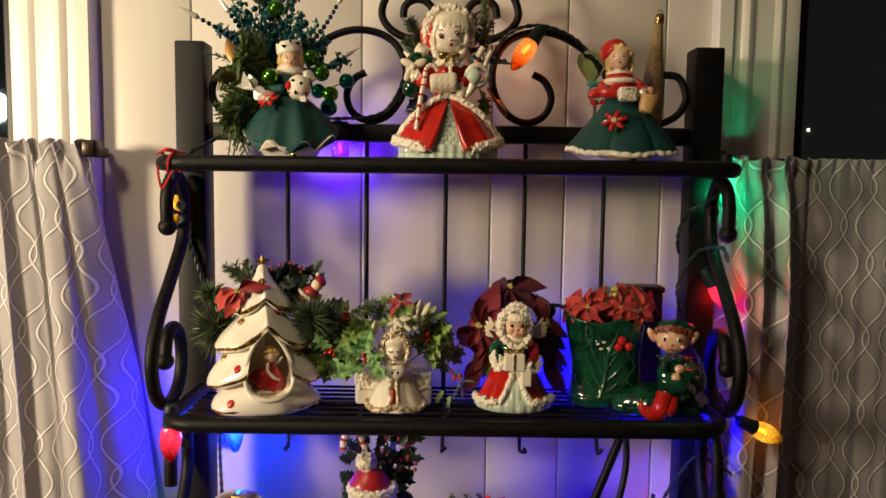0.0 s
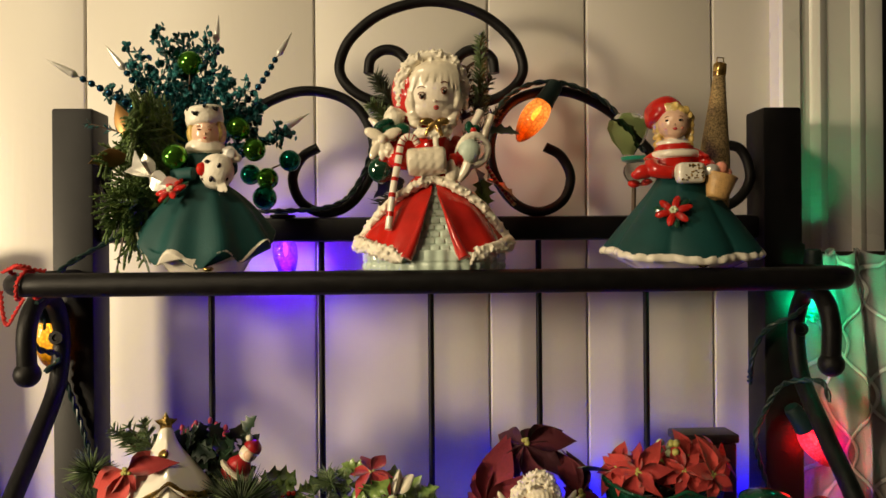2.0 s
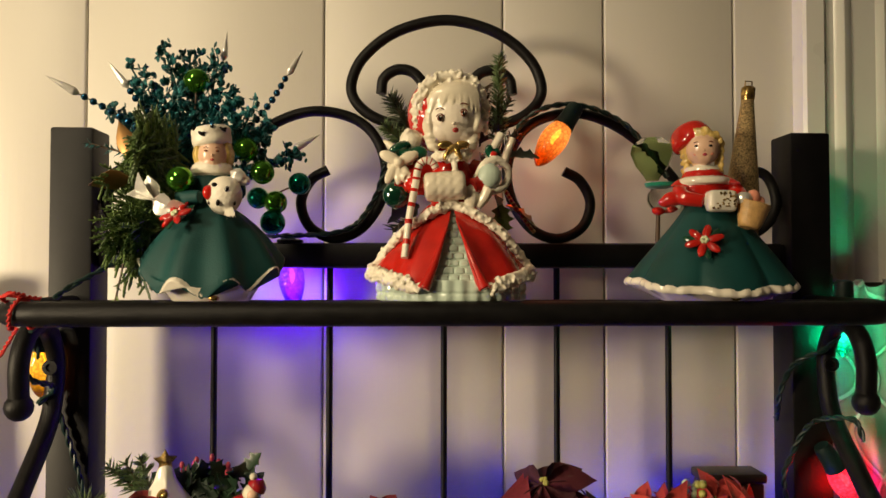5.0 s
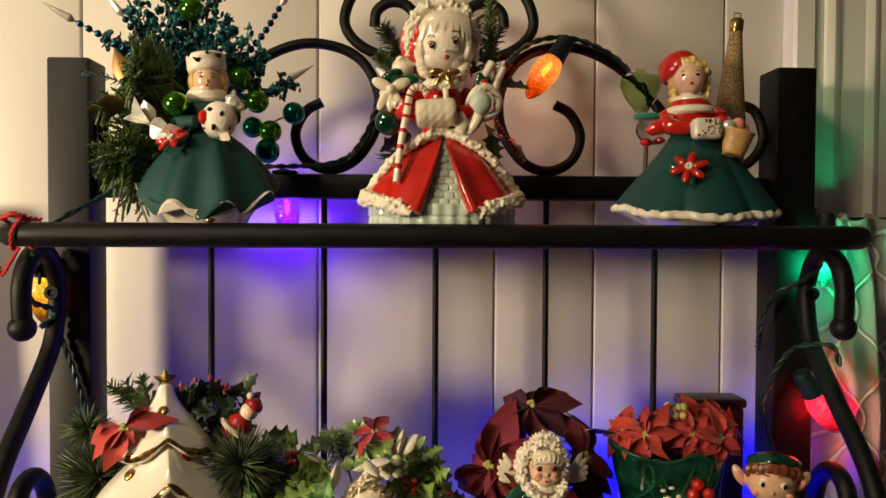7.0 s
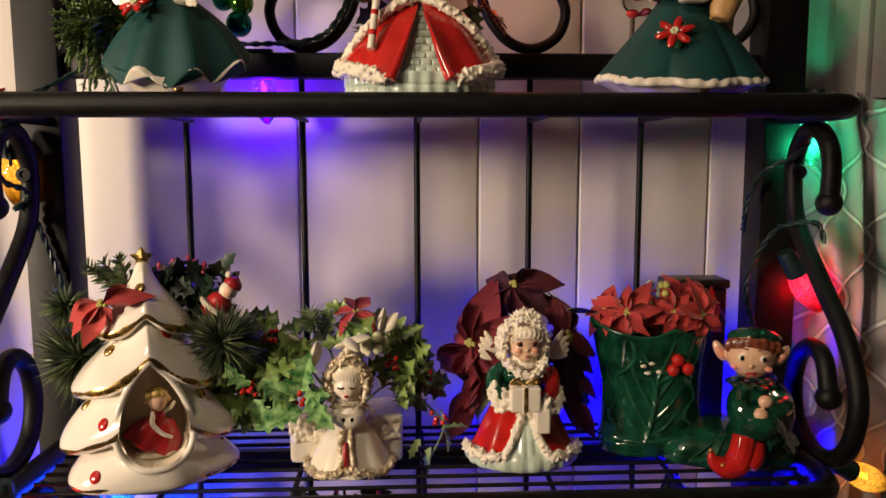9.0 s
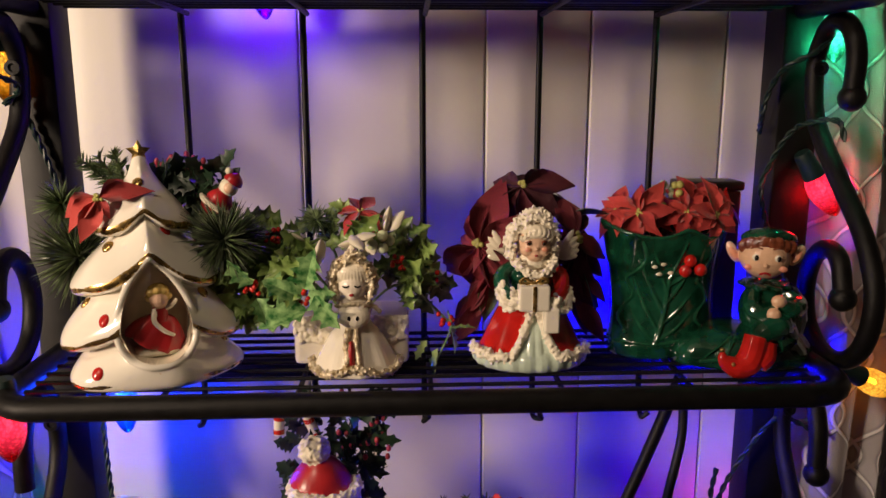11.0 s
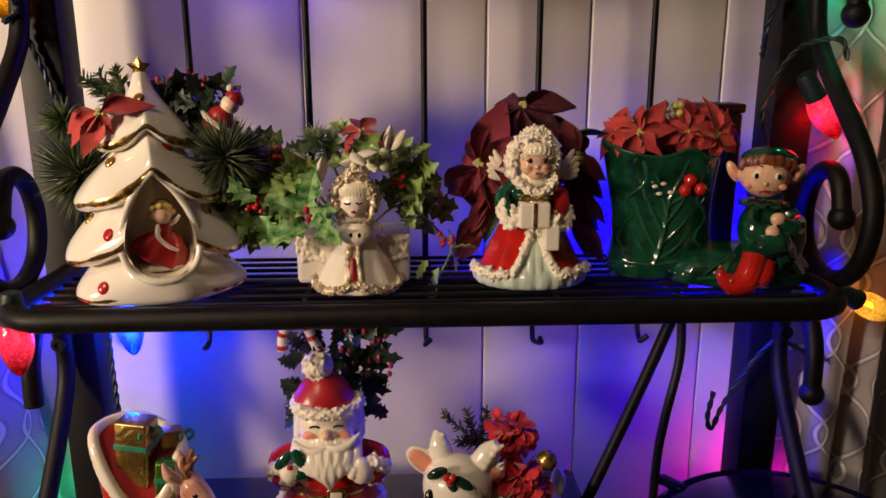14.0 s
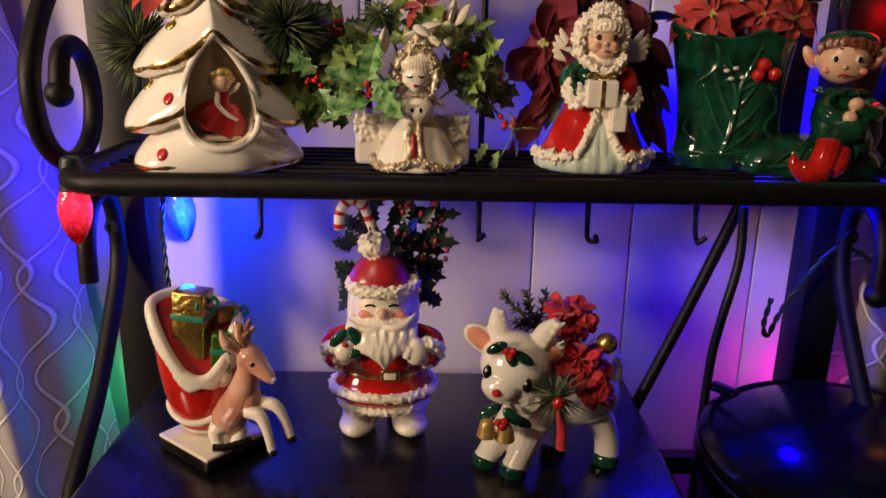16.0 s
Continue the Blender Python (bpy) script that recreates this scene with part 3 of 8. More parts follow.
window("window_1", -1.35, OPEN_L)
window("window_2", OPEN_R, 1.24)
night = tagged(Shape("night").box((0, 4.0, 1.5), (12, 0.05, 5), "night", 0).obj("backdrop"), "black night outside the windows", "night sky", kind="structure")
M["farlamp"] = emitter("far_street_light", (1.0, 0.85, 0.65), 8)
M["farlampcool"] = emitter("far_porch_light", (0.75, 0.95, 1.0), 16)
Shape("farlamp").ball((1.87, 3.97, 1.79), 0.007, "farlamp", 10).obj("far_lamp", night, "small far warm light")
Shape("farlampcool").ball((-2.31, 3.97, 1.85), 0.08, "farlampcool", 12).obj("far_lamp", night, "pale far porch light")


# ---- curtains ----
def curtain(name, xs_top, xs_bot, z1, z0, folds, amp, seed, y=1.0, lean=0.0, gather=(0.0, 1.0), back=0.0, ridge=0.0):
    """A cafe curtain shirred on a rod: pleats that open downwards, a crumpled pocket on top, flatter outside the gathered stretch."""
    rng = random.Random(seed)
    ph = [rng.uniform(0, 6.28) for _ in range(6)]
    n, rows = 260, 64
    vs, fs, uvs = [], [], []
    for i in range(rows):
        s = (i / (rows - 1)) ** 1.5
        z = z1 + (z0 - z1) * s
        a, b = xs_top[0] + (xs_bot[0] - xs_top[0]) * s, xs_top[1] + (xs_bot[1] - xs_top[1]) * s
        head = math.exp(-(s / 0.045) ** 2)
        pinch = math.exp(-((s - 0.028) / 0.02) ** 2)
        u = 0.0
        for j in range(n):
            t = j / (n - 1)
            near = min(1.0, max(0.0, 1 - max(gather[0] - t, t - gather[1]) / 0.1))
            w = folds * 2 * math.pi * t
            k = amp * (0.16 + 0.84 * near) * (0.5 + 0.5 * min(1.0, s * 3))
            g = k * (math.sin(w + ph[0] + 0.9 * math.sin(2.1 * t * 6 + ph[1]) + 0.6 * s) * 0.8 + 0.4 * math.sin(2.3 * w + ph[2] + 1.4 * s) + 0.16 * math.sin(4.1 * w + ph[4] - 2 * s))
            g += (0.0045 * near + 0.001) * head * (math.sin(w * 3.7 + ph[3]) + 0.6 * math.sin(w * 6.1 + ph[5])) + 0.002 * math.sin(9 * s + w * 0.4 + ph[1])
            x = a + (b - a) * t + (0.004 * math.sin(w * 2 + ph[1] + 2 * s) + 0.0022 * head * math.sin(w * 5 + ph[2])) * near
            g += back * min(1.0, s / 0.4) * max(0.0, (t - 0.85) / 0.15) ** 1.6
            g -= ridge * min(1.0, t / 0.04) * (1 - min(1.0, max(0.0, (t - gather[1]) / 0.022))) * min(1.0, 0.35 + 3 * s)
            p = Vector((x, y + g + 0.004 * pinch - lean * s, z + (0.0035 * near + 0.0004) * head * math.sin(w * 3.7 + ph[3] + 0.8)))
            u += (b - a) / (n - 1) * (1.03 + 0.25 * near)
            vs.append(p)
            uvs.append((u, z))
    for i in range(rows - 1):
        for j in range(n - 1):
            fs.append((i * n + j, (i + 1) * n + j, (i + 1) * n + j + 1, i * n + j + 1))
    s = Shape("cloth")
    s.add(vs, fs, "cloth")
    c = s.obj(name, angle=180)
    lay = c.data.uv_layers.new(name="UVMap")
    for lp in c.data.loops:
        lay.data[lp.index].uv = uvs[lp.vertex_index]
    sol = c.modifiers.new("thickness", "SOLIDIFY")
    sol.thickness = 0.0012
    return c


tagged(curtain("cafe_curtain", (-0.95, -0.468), (-1.0, -0.352), 1.546, 0.78, 7, 0.0095, 3, 0.994, 0.055, (0.0, 1.0), 0.075), "grey cafe curtain with white ogee trellis, gathered on a rod", "curtain")
tagged(curtain("cafe_curtain", (0.365, 1.0), (0.362, 1.0), 1.536, 0.78, 10, 0.012, 8, 1.0, 0.0, (0.0, 0.118), 0.0, 0.03), "grey cafe curtain with white ogee trellis, gathered at one end", "curtain")
for sgn, x0, x1, z in ((-1, -0.466, -1.1, 1.535), (1, 0.36, 1.1, 1.532)):
    r = thing("curtain_rod", "dark bronze cafe curtain rod with a square end bracket", "curtain rod", (x0, 1.014, z))
    Shape("rod").tube([(0, 0, 0), (x1 - x0, 0, 0)], 0.0045, "rod", 12, 0).obj("bar", r)
    Shape("rod").box((-sgn * 0.004, -0.006, 0.002), (0.02, 0.022, 0.022), "rod", 0.003).box((-sgn * 0.004, 0.018, -0.002), (0.008, 0.04, 0.014), "rod", 0.002).obj("bracket", r)


# ---- baker's rack ----
CX = 0.005
Z_TOP, Z_MID = 1.517, 1.2295
Y_TOP, Y_MID = 0.839, 0.8215
rack = thing("bakers_rack", "black powder-coated steel baker's rack with scrolled sides", "rack", (CX, 0.985, 0))


def rackpart(shape, name, label=""):
    ob = shape.obj(name, None, label, angle=40)
    ob.parent = rack
    ob.matrix_parent_inverse = Matrix.Translation((-CX, -0.985, 0))
    return ob


for x in (-0.3195, 0.3295):
    rackpart(Shape("iron_flat").box((x, 0.987, 0.835), (0.037, 0.038, 1.672), "iron_flat", 0.0025), "post")


def u_rail(y, z, half, name):
    r = 0.036
    x0, x1 = CX - half, CX + half
    pts = [(x0, 0.968, z)]
    for a in range(0, 91, 15):
        q = radians(a)
        pts.append((x0 + r - r * math.cos(q), y + r - r * math.sin(q), z))
    for a in range(0, 91, 15):
        q = radians(a)
        pts.append((x1 - r + r * math.sin(q), y + r - r * math.cos(q), z))
    pts.append((x1, 0.968, z))
    return rackpart(Shape("iron").tube(pts, 0.0089, "iron", 16, 0), name)


u_rail(Y_TOP, Z_TOP, 0.322, "front_rail")
u_rail(Y_MID, Z_MID, 0.313, "front_rail")
rackpart(Shape("iron_flat").box((CX, 0.985, 1.5605), (0.612, 0.018, 0.0225), "iron_flat", 0.004), "back_rail")
rackpart(Shape("iron_flat").box((CX, 0.987, 1.2), (0.612, 0.016, 0.019), "iron_flat", 0.003), "back_rail")
rackpart(Shape("iron_flat").box((CX, 0.99, 0.907), (0.612, 0.018, 0.022), "iron_flat", 0.004), "back_rail")
rackpart(Shape("iron_flat").box((CX, 0.9, 0.72), (0.65, 0.3, 0.025), "iron_flat", 0.004), "counter_shelf")
for zc, y0 in ((Z_TOP, Y_TOP), (Z_MID, Y_MID)):
    ys = [0.982 - 0.0185 * i for i in range(8)]
    for y in ys:
        if y > y0 + 0.012:
            rackpart(Shape("iron").tube([(CX - 0.3, y, zc + 0.001), (CX + 0.3, y, zc + 0.001)], 0.0017, "iron", 8, 0), "shelf_wire")
    for x in (-0.2, -0.1, 0.0, 0.1, 0.2):
        rackpart(Shape("iron").tube([(CX + x, y0, zc - 0.004), (CX + x, 0.985, zc - 0.004)], 0.0022, "iron", 8, 0), "cross_wire")
    if zc == Z_TOP:
        rackpart(Shape("iron").tube([(CX - 0.3, 0.9, zc + 0.0015), (CX + 0.3, 0.9, zc + 0.0015)], 0.006, "iron", 10, 0), "shelf_bar")
for i, x in enumerate((-0.2005, -0.099, 0.0025, 0.104, 0.2055)):
    s = Shape("iron").tube([(x, 0.985, 1.56), (x, 0.985, 1.3), (x, 0.983, 1.175)], 0.0029, "iron", 10, 3)
    rackpart(s, "back_bar")
    h = [(x, 0.983, 1.18), (x, 0.98, 1.158), (x, 0.972, 1.151), (x + (0.006 if i % 2 else -0.001), 0.964, 1.152), (x + 0.004, 0.961, 1.158)]
    rackpart(Shape("iron").tube(h, 0.0025, "iron", 8, 4), "hook")

SIDE = [(0.897, 1.446), (0.896, 1.475), (0.906, 1.495), (0.925, 1.504), (0.943, 1.497), (0.955, 1.476), (0.955, 1.45), (0.944, 1.42), (0.905, 1.38), (0.863, 1.34),
        (0.841, 1.3), (0.846, 1.262), (0.868, 1.239), (0.9, 1.234), (0.928, 1.25), (0.938, 1.28), (0.93, 1.308), (0.911, 1.321), (0.891, 1.315), (0.881, 1.289)]


LOWER = [(0.893, 1.434), (0.896, 1.468), (0.908, 1.492), (0.93, 1.503), (0.948, 1.492), (0.956, 1.468), (0.955, 1.438), (0.939, 1.407), (0.885, 1.339), (0.825, 1.286), (0.778, 1.225), (0.755, 1.155), (0.757, 1.095), (0.775, 1.048)]


def bracket(x, dz, ends, line=SIDE):
    s = Shape("iron").tube([(x, y, z + dz) for y, z in line], 0.0076, "iron", 14, 5)
    b = rackpart(s, "scroll_bracket")
    for k, (y, z) in enumerate((line[0], line[-1])):
        if ends[k]:
            ob = Shape("iron").ball((x, y, z + dz - 0.003), 0.0107, "iron", 16).obj("ball_end")
            ob.parent = b
    bolt = Shape("iron").lathe([(0.0, 0), (0.006, 0), (0.0066, 0.0012), (0.006, 0.0025), (0.0032, 0.0026), (0.0028, 0.001), (0.0, 0.001)], "iron", 18, (x, 0.9475, 1.467 + dz),
                               rot=Matrix.Rotation(radians(90), 4, "X")).obj("bolt")
    bolt.parent = b
    return b


for x, last in ((-0.3245, False), (0.3345, True)):
    bracket(x, 0.0, (True, True))
    bracket(x, -0.303, (last, False), LOWER)

# the crest: an arch that coils in at both ends, and a scroll at either side
ARCH = [(-0.059, 1.706), (-0.0565, 1.72), (-0.044, 1.728), (-0.029, 1.7245), (-0.0195, 1.709), (-0.024, 1.69), (-0.043, 1.679), (-0.066, 1.685), (-0.082, 1.699), (-0.0855, 1.716),
        (-0.074, 1.74), (-0.044, 1.763), (0.0, 1.7735)]
pts = [(x + CX, 0.985, z) for x, z in ARCH] + [(CX - x + 0.0, 0.985, z) for x, z in reversed(ARCH[:-1])]
rackpart(Shape("iron").tube(pts, 0.0049, "iron", 12, 6), "crest_arch")
SCROLL = [(0.106, 1.637), (0.121, 1.628), (0.13, 1.608), (0.122, 1.586), (0.1, 1.576), (0.076, 1.585), (0.058, 1.612), (0.055, 1.643), (0.068, 1.672), (0.094, 1.687), (0.13, 1.688),
          (0.17, 1.668), (0.207, 1.63), (0.23, 1.595), (0.258, 1.577), (0.287, 1.585), (0.301, 1.607), (0.292, 1.634), (0.268, 1.639)]
for sgn in (-1, 1):
    rackpart(Shape("iron").tube([(CX + sgn * x, 0.985, z) for x, z in SCROLL], 0.0047, "iron", 12, 6), "crest_scroll")
rackpart(Shape("iron_flat").box((-0.134, 0.983, 1.573), (0.022, 0.012, 0.003), "iron_flat", 0.001), "weld_plate")
rackpart(Shape("iron").tube([(0.239, 0.965, 1.19), (0.2, 0.96, 1.09), (0.15, 0.955, 0.97), (0.1, 0.95, 0.85)], 0.0056, "iron", 10, 4), "brace")

# black appliance under the middle shelf, and a lidded pot
BOX = 1.015
app = thing("microwave_oven", "black glossy countertop oven used as a display stand", "microwave", (-0.075, 0.8, 0.7325))
Shape("blackgloss").box((0, 0, (BOX - 0.7325) / 2), (0.445, 0.35, BOX - 0.7325), "blackgloss", 0.006).obj("body", app)
Shape("blackgloss").box((-0.05, -0.178, 0.14), (0.3, 0.01, 0.22), "blackgloss", 0.004).obj("door", app)
Shape("blackgloss").box((0.165, -0.178, 0.14), (0.1, 0.009, 0.22), "blackgloss", 0.003).obj("control_panel", app)
pot = thing("cooking_pot", "black glossy round cooker with a domed lid", "cooker", (0.31, 0.84, 0.7325))
Shape("potblack").lathe([(0.0, 0), (0.095, 0), (0.112, 0.02), (0.118, 0.13), (0.119, 0.242), (0.126, 0.248), (0.127, 0.26), (0.122, 0.266)], "potblack", 56).obj("body", pot)
Shape("potblack").lathe([(0.122, 0.286), (0.126, 0.292), (0.1245, 0.3), (0.117, 0.306), (0.113, 0.304), (0.1, 0.31), (0.07, 0.319), (0.03, 0.324), (0.0, 0.325)], "potblack", 56, (0, 0, -0.02)).obj("lid", pot)
Shape("potblack").box((-0.075, 0.098, 0.284), (0.03, 0.014, 0.008), "potblack", 0.004, Matrix.Rotation(radians(-52), 4, "Z")).obj("latch", pot)
cb = Shape("cable").tube([(0.236, 0.95, 1.19), (0.237, 0.948, 1.14), (0.226, 0.945, 1.08), (0.221, 0.945, 1.03), (0.222, 0.95, 0.9), (0.23, 0.96, 0.75)], 0.0042, "cable", 10, 6).obj("power_cable")
tagged(cb, "black power cable hanging behind the cooker", "cable")
wb = thing("wooden_box", "small dark walnut box standing at the back of the shelf", "box", (0.252, 0.967, 1.2325))
Shape("darkwood").box((0, 0, 0.066), (0.052, 0.028, 0.13), "darkwood", 0.002).obj("body", wb)
Shape("darkwood").box((0, 0, 0.1355), (0.056, 0.032, 0.008), "darkwood", 0.002).obj("lid", wb)

# ---- string of coloured lights ----
PROF = [(0.0082, 0), (0.0102, 0.004), (0.0127, 0.012), (0.0134, 0.02), (0.0126, 0.028), (0.0101, 0.037), (0.0066, 0.045), (0.0031, 0.0495), (0.0008, 0.051)]
HUE = dict(orange=(1.0, 0.2, 0.012), purple=(0.3, 0.02, 1.0), green=(0.0, 0.78, 0.48), red=(1.0, 0.01, 0.02), blue=(0.015, 0.012, 1.0), azure=(0.0, 0.19, 1.0), yellow=(1.0, 0.38, 0.004), magenta=(1.0, 0.02, 0.7))
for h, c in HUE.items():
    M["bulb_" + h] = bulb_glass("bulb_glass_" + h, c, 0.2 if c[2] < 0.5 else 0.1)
    M["wire_" + h] = emitter("bulb_filament_" + h, tuple(0.2 + 0.8 * q for q in c), 40.0)


def bulb(hue, at, way, power, hidden=""):
    b = thing("christmas_light", "glowing %s glass light bulb in a dark green socket" % hue, "string light", at, group="string lights")
    b.matrix_world = Matrix.Translation(at) @ Vector(way).normalized().to_track_quat("Z", "Y").to_matrix().to_4x4() @ Matrix.Scale(0.9, 4)
    fl = lambda a, t: (1 + 0.02 * math.cos(7 * a) * math.sin(3.1 * t), 0)
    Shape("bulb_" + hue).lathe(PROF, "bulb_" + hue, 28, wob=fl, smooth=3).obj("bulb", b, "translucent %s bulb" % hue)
    Shape("wire_" + hue).tube([(0.0, 0, 0.006), (0.0012, 0.0005, 0.012), (-0.0012, 0.0008, 0.018), (0.001, -0.0005, 0.024)], [0.0008, 0.0026, 0.003, 0.001], "wire_" + hue, 8, 4).obj("filament", b)
    Shape("socket").lathe([(0.0, -0.024), (0.007, -0.024), (0.0085, -0.02), (0.0095, -0.004), (0.0105, 0.001), (0.0105, 0.003), (0.0, 0.003)], "socket", 20).obj("socket", b)
    m = Matrix.Translation(Vector(at) + 0.022 * Vector(way).normalized())
    lamp("bulb_light", "POINT", 2.6 * power, HUE[hue], m, 0.009)
    return b


bulb("orange", (0.108, 0.968, 1.676), (-0.55, -0.15, -0.8), 0.1)
bulb("purple", (-0.14, 1.02, 1.557), (0.1, 0.0, -1), 0.9)
bulb("green", (0.348, 0.951, 1.517), (0.05, 0.12, -1), 0.85)
bulb("red", (0.339, 0.952, 1.379), (0.55, 0.05, -0.8), 0.3)
bulb("yellow", (0.395, 0.945, 1.196), (0.85, 0.1, -0.4), 0.014)
bulb("red", (-0.307, 0.848, 1.222), (-0.05, 0.05, -1), 0.08)
bulb("azure", (-0.268, 0.965, 1.192), (0.05, 0.0, -1), 2.8)
bulb("yellow", (-0.335, 0.955, 1.484), (-0.1, 0.2, -1), 0.03)
# further bulbs of the same string, behind the shelf
bulb("blue", (0.125, 1.03, 1.27), (0.2, 0.0, -1), 1.8)
bulb("blue", (-0.338, 1.034, 1.15), (0.0, 0.0, 1), 3.8)
bulb("blue", (0.24, 0.962, 1.2135), (1.0, 0.0, 0.0), 9.5)
bulb("magenta", (0.362, 1.022, 1.0), (0, 0.0, -1), 0.6)
bulb("green", (-0.345, 1.034, 0.99), (-0.05, 0.0, -1), 0.35)


def cord(pts, label="dark green twisted light cord on the rack", r=0.0014):
    p = catmull(pts, 14)
    s = Shape("cord")
    for k in range(2):
        q = []
        run = 0.0
        for i, c in enumerate(p):
            t = (p[min(i + 1, len(p) - 1)] - p[max(i - 1, 0)]).normalized()
            a = t.orthogonal().normalized()
            b = t.cross(a)
            if i:
                run += (p[i] - p[i - 1]).length
            w = run * 2 * math.pi / 0.022 + k * math.pi
            q.append(c + (a * math.cos(w) + b * math.sin(w)) * r * 0.95)
        s.tube(q, r, "cord", 7, 0)
    return tagged(s.obj("light_cord"), label, "cord", group="light cords")


cord([(-0.318, 0.9, 1.5), (-0.31, 0.93, 1.528), (-0.28, 0.955, 1.552), (-0.25, 0.965, 1.578), (-0.2, 0.975, 1.578), (-0.12, 0.972, 1.578), (-0.08, 0.975, 1.585), (-0.06, 0.98, 1.61), (-0.05, 0.98, 1.64)])
cord([(0.06, 0.978, 1.66), (0.075, 0.975, 1.682), (0.1, 0.972, 1.694), (0.13, 0.972, 1.693), (0.16, 0.972, 1.68), (0.178, 0.97, 1.662), (0.2, 0.968, 1.63)])
cord([(0.346, 0.94, 1.503), (0.329, 0.942, 1.482), (0.313, 0.95, 1.472), (0.303, 0.957, 1.461), (0.297, 0.962, 1.442), (0.299, 0.972, 1.424), (0.306, 0.99, 1.412)])
cord([(0.343, 0.915, 1.408), (0.338, 0.918, 1.424), (0.326, 0.93, 1.424), (0.3145, 0.945, 1.416), (0.301, 0.952, 1.388), (0.297, 0.957, 1.36), (0.318, 0.96, 1.3), (0.35, 0.95, 1.24), (0.37, 0.94, 1.212), (0.38, 0.94, 1.205)])
cord([(-0.338, 0.935, 1.505), (-0.333, 0.95, 1.47), (-0.325, 0.962, 1.43), (-0.315, 0.963, 1.4), (-0.3, 0.962, 1.35), (-0.296, 0.962, 1.3), (-0.29, 0.962, 1.24)])
cord([(0.375, 0.955, 1.13), (0.35, 0.955, 1.146), (0.327, 0.955, 1.151), (0.301, 0.955, 1.118), (0.284, 0.955, 1.086), (0.276, 0.955, 1.064), (0.272, 0.957, 1.075), (0.277, 0.96, 1.1)])
cord([(-0.28, 0.96, 1.2), (-0.283, 0.955, 1.16), (-0.28, 0.95, 1.1), (-0.278, 0.95, 1.05), (-0.272, 0.93, 1.02)])
cord([(-0.331, 0.936, 1.505), (-0.334, 0.918, 1.492), (-0.33, 0.906, 1.478), (-0.322, 0.91, 1.462), (-0.317, 0.93, 1.455), (-0.322, 0.945, 1.448), (-0.331, 0.94, 1.438)])
rc = Shape("redcord")
wound = [(-0.309 + 0.0026 * k, 0.842 + 0.0104 * math.sin(1.25 * k), 1.517 + 0.0108 * math.cos(1.25 * k)) for k in range(9)]
for pts in (wound, [(-0.311, 0.834, 1.513), (-0.309, 0.832, 1.5), (-0.306, 0.832, 1.489), (-0.301, 0.833, 1.497), (-0.295, 0.834, 1.508)], [(-0.314, 0.842, 1.527), (-0.305, 0.84, 1.5305), (-0.296, 0.842, 1.529), (-0.286, 0.848, 1.5275)],
            [(-0.306, 0.84, 1.53), (-0.3, 0.835, 1.532), (-0.294, 0.84, 1.53), (-0.3, 0.846, 1.529)]):
    p = catmull(pts, 10)
    for k in range(2):
        rc.tube([q + Vector((0.0009 * math.cos(1.1 * i + math.pi * k), 0.0006 * math.sin(1.1 * i + math.pi * k), 0.0009 * math.sin(1.1 * i + math.pi * k))) for i, q in enumerate(p)], 0.0009, "redcord", 6, 0)
tagged(rc.obj("red_string"), "red braided hanging string knotted on the rail", "string")

# ---- wall boards between the grooves ----
edges = [-0.585, -0.47, -0.346, -0.1137, 0.0649, 0.1669, 0.3, 0.473]
for a, b in zip(edges, edges[1:]):
    Shape("wall").box(((a + b) / 2, WALL + 0.003, 1.25), (b - a - 0.0009, 0.006, 2.5), "wall", 0.0024).obj("board", wall)

# ---- tools for small ceramics and greenery ----
def grow(s, k, lean=0.0):
    s.v = [((x + lean * z) * k, y * k, z * k) for x, y, z in s.v]
    return s


def turn_head(s, z0, deg, at, z1=1e9, keep=lambda q: True):
    """Turns what lies above a height about an upright line."""
    c, n = math.cos(radians(deg)), math.sin(radians(deg))
    out = []
    for q in s.v:
        if z0 < q[2] < z1 and keep(q):
            x, y = q[0] - at[0], q[1] - at[1]
            q = (at[0] + c * x - n * y, at[1] + n * x + c * y, q[2])
        out.append(q)
    s.v = out
    return s


def banded(s, pts, r, a, b, turns, n=10):
    """A striped candy cane: a plain stick with narrow raised stripes."""
    p = catmull(pts, 16)
    s.tube(p, r, a, n, 0)
    step = max(3, len(p) // turns)
    for i in range(1, len(p) - 2, step):
        s.tube(p[i:i + max(2, step // 3) + 1], r * 1.04, b, n, 0)


